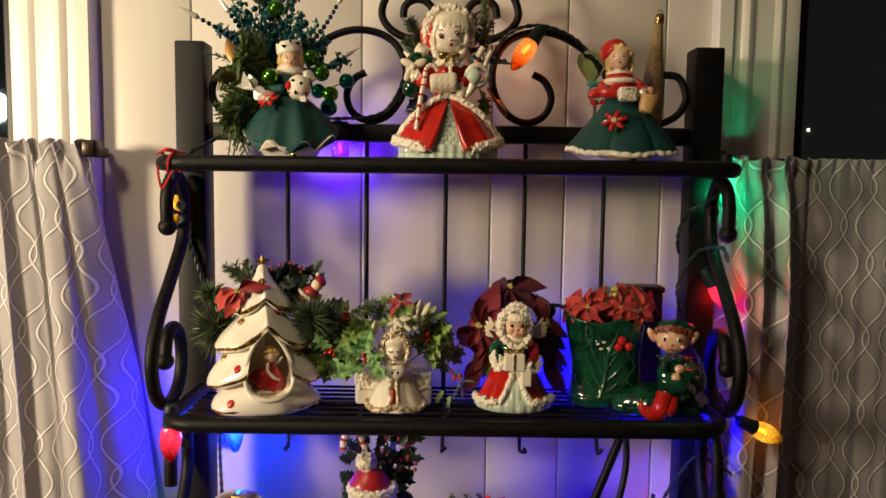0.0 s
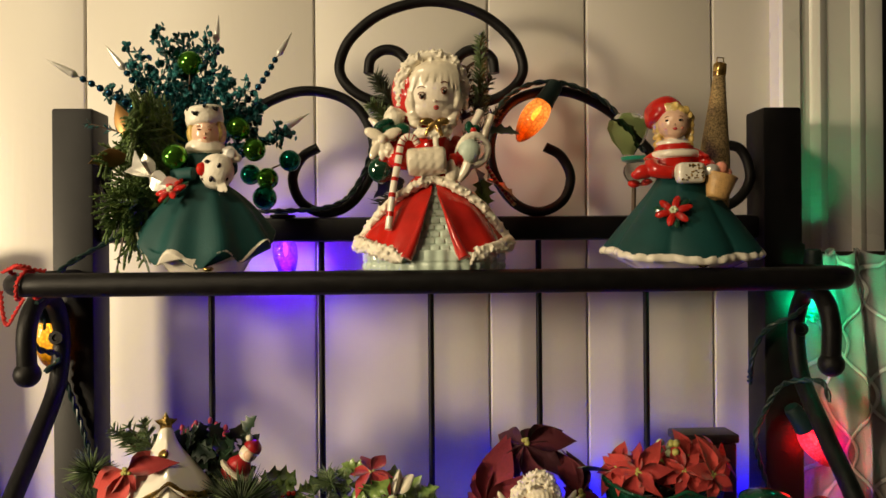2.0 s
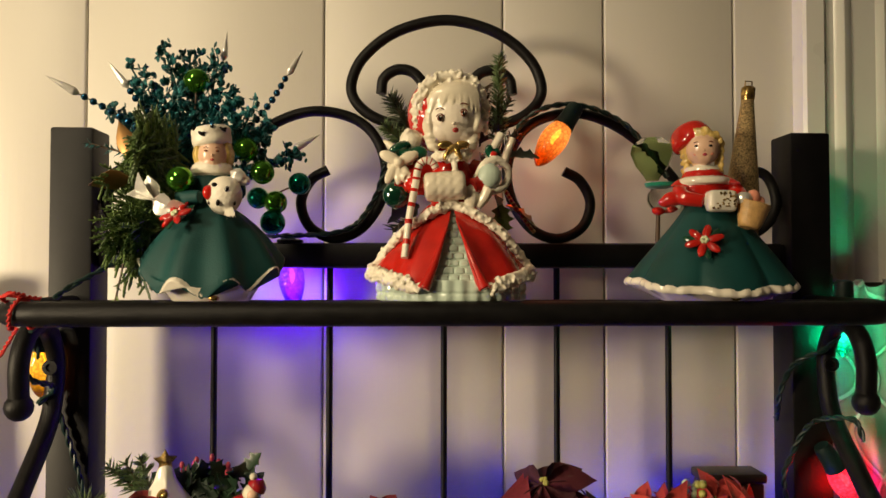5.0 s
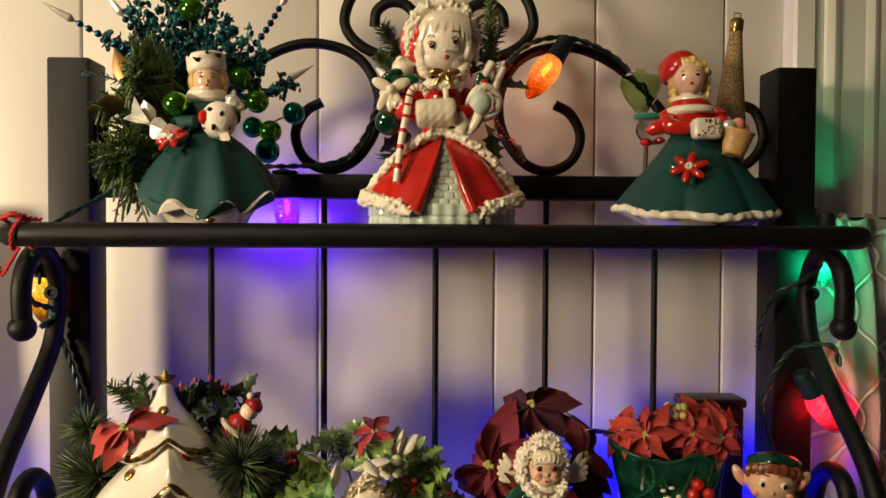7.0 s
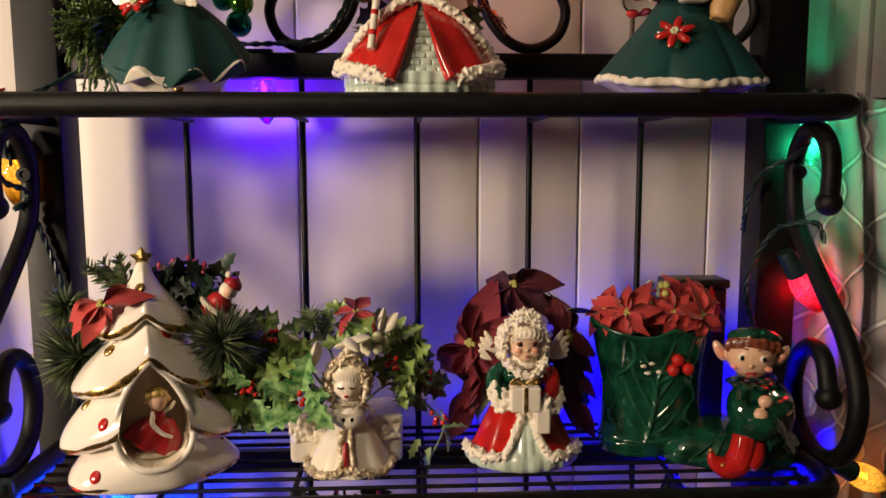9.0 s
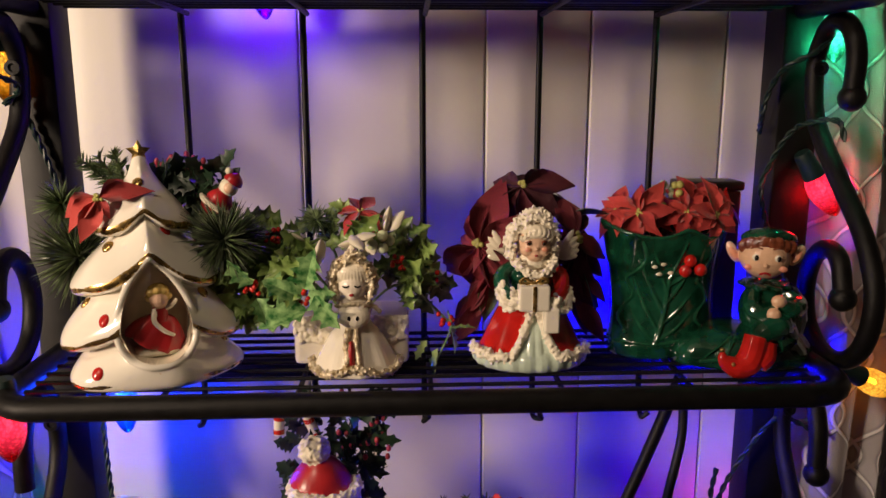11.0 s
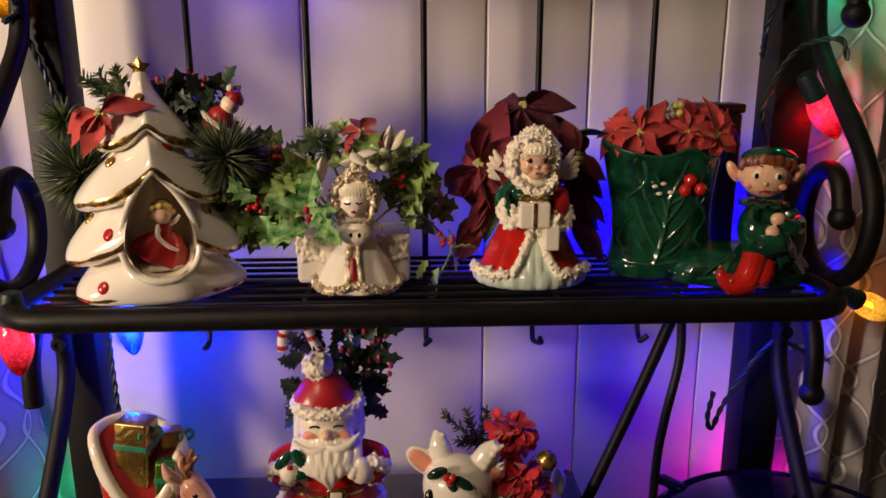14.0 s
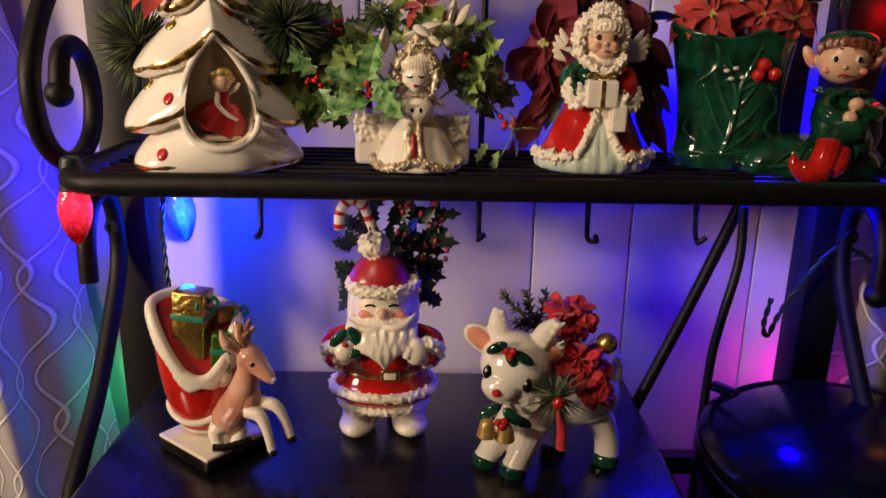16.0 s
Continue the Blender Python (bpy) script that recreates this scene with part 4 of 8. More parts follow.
def fuse(s, voxel=0.0008, rounds=3):
    """Melts the modelled pieces into one glazed body; painted details marked loose stay on top."""
    from mathutils.bvhtree import BVHTree
    keep = [i for i, f in enumerate(s.fine) if not f]
    used = sorted({j for i in keep for j in s.f[i]})
    at = {j: k for k, j in enumerate(used)}
    verts, faces = [s.v[j] for j in used], [tuple(at[j] for j in s.f[i]) for i in keep]
    me = bpy.data.meshes.new("raw_clay")
    me.from_pydata(verts, [], faces)
    ob = new("raw_clay", me)
    r = ob.modifiers.new("melt", "REMESH")
    r.mode, r.voxel_size = "VOXEL", voxel
    w = ob.modifiers.new("round", "SMOOTH")
    w.factor, w.iterations = 0.5, rounds
    deps = bpy.context.evaluated_depsgraph_get()
    out = bpy.data.meshes.new_from_object(ob.evaluated_get(deps))
    tree = BVHTree.FromPolygons([Vector(v) for v in verts], faces)
    n = len(out.polygons)
    mid = np.empty(n * 3)
    out.polygons.foreach_get("center", mid)
    mats = []
    for c in mid.reshape(-1, 3):
        hit = tree.find_nearest(c)
        mats.append(s.m[keep[hit[2]]])
    body_v = [tuple(v.co) for v in out.vertices]
    body_f = [tuple(f.vertices) for f in out.polygons]
    o = len(body_v)
    rest = [i for i, f in enumerate(s.fine) if f]
    used = sorted({j for i in rest for j in s.f[i]})
    at = {j: o + k for k, j in enumerate(used)}
    s.v = body_v + [s.v[j] for j in used]
    s.f, s.m = body_f + [tuple(at[j] for j in s.f[i]) for i in rest], mats + [s.m[i] for i in rest]
    s.fine = [False] * len(s.f)
    bpy.data.objects.remove(ob)
    bpy.data.meshes.remove(me)
    bpy.data.meshes.remove(out)
    return s


def spike(s, base, tip, w, m):
    """One needle."""
    b, t = Vector(base), Vector(tip)
    d = (t - b).normalized()
    u = d.orthogonal().normalized()
    v = d.cross(u)
    mid = b.lerp(t, 0.55)
    vs = [b + u * w, b - u * w * 0.5 + v * w * 0.87, b - u * w * 0.5 - v * w * 0.87]
    vs += [mid + (q - b) * 0.8 for q in vs] + [t]
    s.add(vs, [(0, 1, 4, 3), (1, 2, 5, 4), (2, 0, 3, 5), (3, 4, 6), (4, 5, 6), (5, 3, 6)], m)


def sprig(s, base, tip, n, length, m, rng, w=0.0005, stem="stem", open_=0.9, sag=0.0):
    b, t = Vector(base), Vector(tip)
    d = (t - b).normalized()
    u = d.orthogonal().normalized()
    v = d.cross(u)
    mid = b.lerp(t, 0.5) + Vector((0, 0, sag))
    line = catmull([b, mid, t], 8)
    s.tube(line, 0.0008, stem, 5, 0)
    for i in range(n):
        f = rng.uniform(0.05, 1.0)
        k = f * (len(line) - 1)
        j = min(int(k), len(line) - 2)
        p = line[j].lerp(line[j + 1], k - j)
        a = rng.uniform(0, 2 * math.pi)
        o = (u * math.cos(a) + v * math.sin(a)) * open_ + d * rng.uniform(0.35, 0.8)
        spike(s, p, p + o.normalized() * length * rng.uniform(0.7, 1.1) * (1.05 - 0.35 * f), w, m)


def tuft(s, c, r, n, m, rng, squash=(1, 1, 1), w=0.00055, tipm=None):
    """A burst of needles."""
    c = Vector(c)
    for i in range(n):
        z = rng.uniform(-1, 1)
        a = rng.uniform(0, 2 * math.pi)
        q = math.sqrt(1 - z * z)
        d = Vector((q * math.cos(a) * squash[0], q * math.sin(a) * squash[1], z * squash[2]))
        k = rng.uniform(0.62, 1.0)
        spike(s, c + d * r * 0.05, c + d * r * k, w, tipm if tipm and rng.random() < 0.3 else m)


BRACT = [(0.0, 0.06), (0.12, 0.3), (0.3, 0.8), (0.48, 1.0), (0.65, 0.82), (0.82, 0.45), (0.94, 0.14), (1.0, 0.015)]
HOLLY = [(0.0, 0.08), (0.1, 0.5), (0.2, 1.1), (0.28, 0.62), (0.38, 0.75), (0.48, 1.25), (0.56, 0.65), (0.66, 0.7), (0.75, 1.05), (0.82, 0.42), (0.9, 0.3), (1.0, 0.02)]


def leaf_mesh(name, outline, length, width, m, bend, fold=0.2, thick=0.0004):
    s = Shape(m).sheet([(y * length, w * width) for y, w in outline], m, bend / length, fold, thick=thick)
    me = s.obj(name, angle=80)
    return me


def flower(parent, c, face, size, m, rng, n=7, name="flower", cup=0.35, stamens=7, second=True, petals=()):
    """A cloth poinsettia: pointed bracts round a knot of stamens."""
    s = Shape("stamen")
    F = Vector(face).normalized().to_track_quat("Z", "Y").to_matrix().to_4x4()
    T = Matrix.Translation(c) @ F
    for i in range(stamens):
        a = rng.uniform(0, 6.28)
        r = size * 0.1 * math.sqrt(rng.random())
        s.ball(T @ Vector((r * math.cos(a), r * math.sin(a), size * 0.06)), size * 0.045, "stamen", 7)
        s.tube([T @ Vector((r * 0.5 * math.cos(a), r * 0.5 * math.sin(a), -size * 0.03)), T @ Vector((r * math.cos(a), r * math.sin(a), size * 0.06))], size * 0.014, "stamen", 5, 0)
    knot = s.obj(name, parent)
    inv = Matrix.Translation(-Vector(parent.location))
    knot.matrix_basis = inv
    proto = None
    for ring, (cnt, k, lift) in enumerate(((len(petals) or n, 1.0, cup), (max(3, n - 2), 0.66, cup + 0.35))):
        if ring and not second:
            break
        for i in range(cnt):
            a = 2 * math.pi * (i + 0.5 * ring + rng.uniform(-0.2, 0.2)) / cnt
            L = size * k * rng.uniform(0.78, 1.12)
            d = Vector((math.cos(a), math.sin(a), lift * rng.uniform(0.2, 1.5)))
            if petals:
                a, L = radians(petals[i][0]), size * petals[i][1]
                d = Vector((math.cos(a), math.sin(a), petals[i][2]))
            q = T @ Matrix.Translation((0, 0, size * 0.01 * ring)) @ d.normalized().to_track_quat("Y", "Z").to_matrix().to_4x4() @ Matrix.Rotation(rng.uniform(-0.55, 0.55), 4, "Y") @ Matrix.Diagonal((L * rng.uniform(0.85, 1.15), L, L * rng.uniform(0.6, 1.7), 1))
            if proto is None:
                proto = leaf_mesh("bract", BRACT, 1.0, 0.27, m, rng.uniform(0.3, 0.5), 0.28, 0.012)
                proto.parent = knot
                proto.matrix_basis = q
            else:
                copies(proto, knot, q)
    return knot


# ---- top shelf: figurines (each one glazed piece) ----
SHELF = 1.5245
U = 0.000409


def blossom(s, c, r, face=(0, -1, 0)):
    """A modelled clay poinsettia lying on a skirt."""
    F = Vector(face).normalized().to_track_quat("Z", "Y").to_matrix().to_4x4()
    for i in range(6):
        a = 2 * math.pi * i / 6 + 0.3
        R = F @ Matrix.Rotation(a, 4, "Z")
        s.ball(Vector(c) + R.to_3x3() @ Vector((r * 0.6, 0, 1.5)), (r * 0.48, r * 0.24, r * 0.16), "red", 10, R)
    for i in range(6):
        a = i * 1.05
        s.ball(Vector(c) + F.to_3x3() @ Vector((r * 0.14 * math.cos(a), r * 0.14 * math.sin(a), r * 0.16)), r * 0.11, "paleberry", 8)
    for a in (0.8, 2.9, 4.9):
        R = F @ Matrix.Rotation(a, 4, "Z")
        s.ball(Vector(c) + R.to_3x3() @ Vector((r * 0.7, 0, -1)), (r * 0.5, r * 0.2, r * 0.08), "bottle", 8, R)


def caroller():
    s = Shape()
    front = 1.5 * math.pi
    s.lathe([(132, 0), (138, 3), (139, 12), (135, 16), (139, 20), (138, 40)], "mint", 170, sy=0.78, wob=lambda a, t: (1 + 0.014 * math.cos(34 * a), 0))
    under = [(128, 36), (112, 60), (92, 92), (70, 125), (50, 152), (38, 174)]
    s.lathe(under, "mint", 72, sy=0.78, smooth=5)
    s.loose = True
    for i in range(10):
        z = 42 + 13 * i
        r = float(np.interp(z, [h for _, h in under], [w for w, _ in under]))
        for j in range(-4, 5):
            a = front + (j + 0.5 * (i % 2)) * 19.0 / r
            if abs(a - front) < radians(32):
                s.box((r * 0.99 * math.cos(a), 0.78 * r * 0.99 * math.sin(a), z), (17.6, 7, 11.6), "mint", 2.4, Matrix.Rotation(a + math.pi / 2, 4, "Z") @ Matrix.Rotation(radians(-22), 4, "X"))
    # red coat, parted in front
    prof = catmull([(147, 0, 38), (146, 0, 48), (124, 0, 84), (96, 0, 122), (66, 0, 154), (44, 0, 178)], 5)
    n = 64
    vs, fs = [], []
    for i, q in enumerate(prof):
        t = i / (len(prof) - 1)
        gap = radians(17 * (1 - t) + 1.5)
        for j in range(n + 1):
            a = front + gap + (2 * math.pi - 2 * gap) * j / n
            w = 1 + 0.05 * (1 - t) * math.cos(9 * a + 0.6) + 0.05 * (1 - t) * (math.exp(-(j / 2.2) ** 2) + math.exp(-((n - j) / 2.2) ** 2))
            vs.append((q.x * w * math.cos(a), q.x * w * 0.8 * math.sin(a), q.z - 12 * (1 - t) * (math.exp(-(j / 4) ** 2) + math.exp(-((n - j) / 4) ** 2))))
    for i in range(len(prof) - 1):
        for j in range(n):
            o = i * (n + 1) + j
            fs.append((o, o + 1, o + n + 2, o + n + 1))
    s.add(vs, fs, "red")
    s.loose = False
    for sg in (-1, 1):
        edge = lambda a, r, z: (r * math.cos(front + sg * radians(a)), r * 0.8 * math.sin(front + sg * radians(a)), z)
        s.tube([edge(20, 153, 24), edge(16, 133, 60), edge(11, 108, 106), edge(5, 66, 150)], [11, 8, 4, 2], "red", 12, 6)
        s.frill([edge(25, 153, 24), edge(42, 153, 36), edge(64, 150, 46), edge(88, 149, 50), edge(120, 146, 50)], 12.5, "frill", 120, 1.1)
        s.frill([edge(30, 150, 36), edge(50, 150, 48), edge(75, 149, 58), edge(95, 144, 62)], 11, "frill", 70, 1.1)
        s.frill([edge(4, 52, 174), edge(30, 76, 160), edge(52, 98, 136), edge(68, 118, 104), edge(80, 136, 72), edge(88, 146, 54)], 11.5, "frill", 100, 1.0)
    s.lathe([(40, 172), (38, 190), (40, 215), (38, 240), (30, 262), (18, 276), (15, 290)], "red", 28, sy=0.75, smooth=4)
    # arms and muff
    s.tube([(-34, 0, 252), (-66, -8, 240), (-70, -28, 216), (-40, -48, 205)], [15, 19, 20, 15], "red", 12)
    s.tube([(36, 0, 252), (60, -8, 238), (62, -28, 216), (34, -48, 208)], [15, 18, 19, 15], "red", 12)
    s.lathe([(19, -37), (25, -34), (27, -22), (26.2, -15), (27, -8), (26.5, 0), (27, 8), (26.2, 15), (27, 24), (25, 33), (19, 37)], "cream", 26, (-14, -52, 208),
            wob=lambda a, t: (1 + 0.02 * math.sin(9 * a + 30 * t), 0), rot=Matrix.Rotation(radians(86), 4, "Y"), smooth=3)
    s.loose = True
    banded(s, [(-30, -62, 238), (-38, -64, 250), (-52, -64, 252), (-62, -62, 240), (-68, -62, 205), (-78, -70, 150), (-86, -90, 78)], 6.8, "white", "red", 12, 12)
    s.loose = False
    s.frill([(-84, -40, 224), (-104, -30, 236), (-112, -20, 250), (-98, -14, 262), (-78, -20, 258)], 11, "cream", 34, 0.7)
    s.ball((-76, -12, 298), (21, 18, 20), "frill", 14).frill([(-92, -14, 290), (-80, -24, 312), (-60, -16, 300)], 8, "frill", 26, 1.0)
    s.ball((-82, -18, 270), (27, 15, 12), "bottle", 12).ball((-102, -10, 196), (26, 18, 26), "bottle", 18)
    # a cream bow below the dark leaves, over a red sleeve
    for x, z, r, a in ((-114, 262, (21, 7, 11), 24), (-80, 262, (19, 7, 11), -24), (-112, 232, (9, 5, 21), 24), (-84, 230, (8, 5, 20), -14), (-98, 228, (7, 5, 18), 4)):
        s.ball((x, -38, z), r, "cream", 16, Matrix.Rotation(radians(a), 4, "Y"))
    s.ball((-97, -44, 252), (8, 7, 8), "cream", 12)
    s.tube([(-62, -6, 236), (-88, -18, 232), (-92, -28, 212)], [14, 17, 13], "red", 12)
    s.ball((-96, -24, 282), (22, 11, 10), "bottle", 12, Matrix.Rotation(radians(-20), 4, "Y")).ball((-60, -30, 272), (16, 9, 13), "bottle", 12)
    s.tube([(-126, -6, 298), (-112, -8, 286), (-98, -10, 268)], [3, 8, 9], "cream", 10)
    s.frill([(46, -34, 226), (58, -44, 250), (84, -40, 258), (104, -30, 240), (98, -34, 214), (74, -42, 200), (52, -40, 208), (46, -34, 226)], 10, "frill", 60, 0.75)
    s.ball((68, -46, 228), (22, 16, 22), "mint", 16)
    s.tube([(66, -48, 206), (58, -46, 188), (46, -42, 172)], [12, 10, 7], "cream", 10)
    s.tube([(66, -16, 256), (80, -10, 286), (94, -6, 312)], [7, 8, 9], "white", 12).tube([(96, -2, 250), (106, 2, 280), (116, 4, 306)], [7, 8, 8], "cream", 12)
    for q in ((68, -34, 276), (82, -32, 270), (74, -34, 262)):
        s.ball(q, (9, 5, 12), "bottle", 10)
    s.ball((77, -40, 268), 6, "red", 10)
    s.ball((34, -48, 190), (14, 10, 22), "cream", 12)
    # collar, bow, head
    s.frill([(-30, -26, 268), (0, -44, 262), (30, -26, 270)], 13, "frill", 50, 1.0).frill([(2, -44, 262), (4, -48, 242), (4, -50, 226)], 8, "frill", 20, 0.8)
    for sg in (-1, 1):
        s.ball((sg * 15 + 2, -48, 284), (15, 6, 8), "gold", 12).tube([(2, -50, 282), (sg * 10, -52, 268), (sg * 16, -50, 256)], [4, 5, 3], "gold", 8)
    s.ball((-17, 14, 350), (66, 50, 74), "red", 26)
    s.ball((2, -6, 340), (52, 49, 54), "palef", 30)
    for sg in (-1, 1):
        s.ball((3 + sg * 17, -19, 316), (28, 24, 24), "palef", 20)
    s.ball((0, -1, 362), (57, 50, 52), "cream", 26)
    rng = random.Random(4)
    for i in range(21):
        a = (i - 10) / 10
        s.tube([(a * 16 + 12, -30, 402), (a * 38 + 6, -49 + 8 * a * a, 384 - 6 * a * a), (a * 50 + 2 + rng.uniform(-3, 3), -51 + 20 * a * a, 356 + rng.uniform(-7, 5) - 16 * a * a)], [6, 6.4, 1.6], "cream", 8, 5)
    for sg in (-1, 1):
        for j in range(4):
            s.tube([(sg * 44 + 2, -18 - 4 * j, 350), (sg * (50 - 2 * j) + 2, -22 - 4 * j, 326), (sg * (46 - 3 * j), -20 - 3 * j, 304)], [7, 7, 3], "cream", 8, 5)
    for k in (0, 1):
        s.frill([(-60, -8 + 7 * k, 328), (-64, -14 + 7 * k, 352), (-55, -24 + 7 * k, 384), (-33, -31 + 7 * k, 406), (0, -34 + 7 * k, 414), (32, -31 + 7 * k, 405), (54, -24 + 7 * k, 380), (60, -10 + 7 * k, 350), (60, -6 + 7 * k, 322)], 12.5, "frill", 150, 1.2)
    for sg in (-1, 1):
        for j in range(3):
            s.ball((sg * (40 - 3 * j), -22, 302 - 9 * j), (13, 12, 9), "cream", 12)
    s.loose = True
    for x, z in ((-23, 331), (20, 340)):
        s.ball((x, -53.5, z), (5.4, 3, 6.2), "brown", 12).ball((x, -55.2, z), (3.4, 1.9, 4.6), "black", 10).ball((x + 1.6, -56.8, z + 2.2), (1.3, 0.9, 1.4), "white", 8)
        s.tube([(x - 7, -52, z + 3), (x - 3, -55.5, z + 6.8), (x + 3, -55.5, z + 7), (x + 7, -52.5, z + 3.4)], 1.0, "brown", 6)
        s.tube([(x - 8, -51, z + 16), (x, -53, z + 19), (x + 8, -51, z + 16)], 0.9, "brown", 6)
    s.ball((5, -57, 309), (5.6, 3, 4.8), "redmatte", 12).ball((5, -59, 308.6), (3, 1.6, 2), "brown", 10).ball((2, -58, 321), (4.4, 4.4, 3.6), "palef", 10)
    return fuse(grow(s, U), 0.00075, 2).obj("ceramic_figurine", m=pose(0.004, 0.884, SHELF))


tagged(caroller(), "glazed ceramic girl figurine in a red coat with cream frills", "figurine", group="figurines on the top shelf")


def muff_lady():
    s = Shape()
    drop = lambda a: -46 * max(0.0, -math.sin(a)) ** 0.9 + 15 * math.cos(9 * a - 2.356)
    flare = lambda a: 0.06 * math.cos(9 * a - 2.356) + 0.03 * math.cos(4 * a + 1)
    s.lathe([(76, 0), (79, 3), (86, 14), (108, 40), (134, 63), (143, 69)], "white", 108, sy=0.8, wob=lambda a, t: (1 + t * flare(a), t * t * drop(a)), smooth=3)
    s.lathe([(141, 66), (138, 74), (122, 98), (98, 126), (74, 148), (52, 164), (40, 172)], "teal", 108, sy=0.8, wob=lambda a, t: (1 + (1 - t) * (0.7 * flare(a) + 0.025 * math.cos(5 * a)), (1 - t) ** 2 * drop(a)), smooth=4)
    s.lathe([(40, 172), (37, 190), (38, 212), (30, 232), (16, 242)], "teal", 28, sy=0.78, smooth=4)
    s.tube([(-30, 0, 224), (-50, -14, 206), (-46, -36, 186), (-10, -48, 186)], [13, 16, 16, 12], "teal", 12)
    s.tube([(32, 0, 224), (52, -10, 208), (58, -26, 195)], [13, 16, 16], "teal", 12)
    s.ball((35, -44, 190), (36, 28, 34), "ermine", 24)
    s.loose = True
    for q in ((22, -68, 206), (46, -69, 198), (58, -58, 176), (30, -70, 174), (12, -58, 176)):
        s.ball(q, (6, 3, 4), "black", 8, Matrix.Rotation(q[0], 4, "Y"))
    s.loose = False
    s.ball((8, -62, 193), (11, 9, 13), "red", 12)
    for i in range(5):
        s.tube([(44 + 3 * i, -58, 164), (40 + 6 * i, -66, 148 - 3 * (i % 2))], [3, 1], "white", 6, 0)
    s.ball((62, -40, 226), (20, 13, 12), "silver", 7, Matrix.Rotation(0.6, 4, "Y")).ball((74, -36, 216), (12, 10, 9), "cream", 7)
    s.lathe([(33, 228), (42, 233), (40, 246), (30, 252), (22, 250)], "white", 26, sy=0.85, smooth=3)
    s.ball((2, -11, 266), (28, 26, 32), "flesh", 24).ball((3, -18, 252), (19, 18, 14), "flesh", 18)
    s.ball((0, 6, 268), (37, 29, 36), "blond", 22)
    for sg in (-1, 1):
        for j in range(4):
            s.tube([(sg * (27 + 2 * j) + 2, -18 + 6 * j, 288), (sg * (31 + 2 * j) + 2, -15 + 6 * j, 268), (sg * (28 + 2 * j) + 2, -12 + 6 * j, 246)], [3.5, 5, 3], "blond", 8)
    s.lathe([(33, 0), (38, 2), (40, 10), (39, 20), (40, 27), (35, 33), (22, 36), (0, 37)], "ermine", 30, (0, -2, 284), sy=0.9, rot=Matrix.Rotation(radians(-7), 4, "Y"), smooth=3)
    s.loose = True
    for q, w in (((-18, -37, 300), 8), ((23, -34, 310), 8), ((2, -38, 314), 4), ((-33, -24, 309), 4)):
        s.ball(q, (w, 2.5, 3.2), "black", 8, Matrix.Rotation(0.5, 4, "Y")).ball(Vector(q) + Vector((w * 0.6, -0.5, 2)), (w * 0.5, 2.5, 2.4), "black", 8)
    for x in (-9, 13):
        s.ball((x, -35.5, 270), (4, 2, 1.7), "brown", 8).tube([(x - 5, -34, 275), (x, -36, 277), (x + 5, -34, 275)], 0.7, "brown", 5)
    s.ball((3, -38, 254), (3.6, 1.8, 2.2), "redmatte", 8).ball((3, -38, 262), (2.4, 2.6, 3), "flesh", 8)
    blossom(s, (-50, -72, 152), 33, (-0.3, -0.6, 0.75))
    s.loose = False
    s.ball((30, -92, 8), (12, 6, 5), "gold", 10)
    turn_head(s, 236, 9, (0, 0))
    s.v = [(x * 0.9, y * 0.93, z) for x, y, z in s.v]
    return fuse(grow(s, U)).obj("ceramic_figurine", m=pose(-0.1755, 0.878, SHELF))


tagged(muff_lady(), "ceramic lady figurine with a wide dark green skirt and white muff", "figurine", group="figurines on the top shelf")


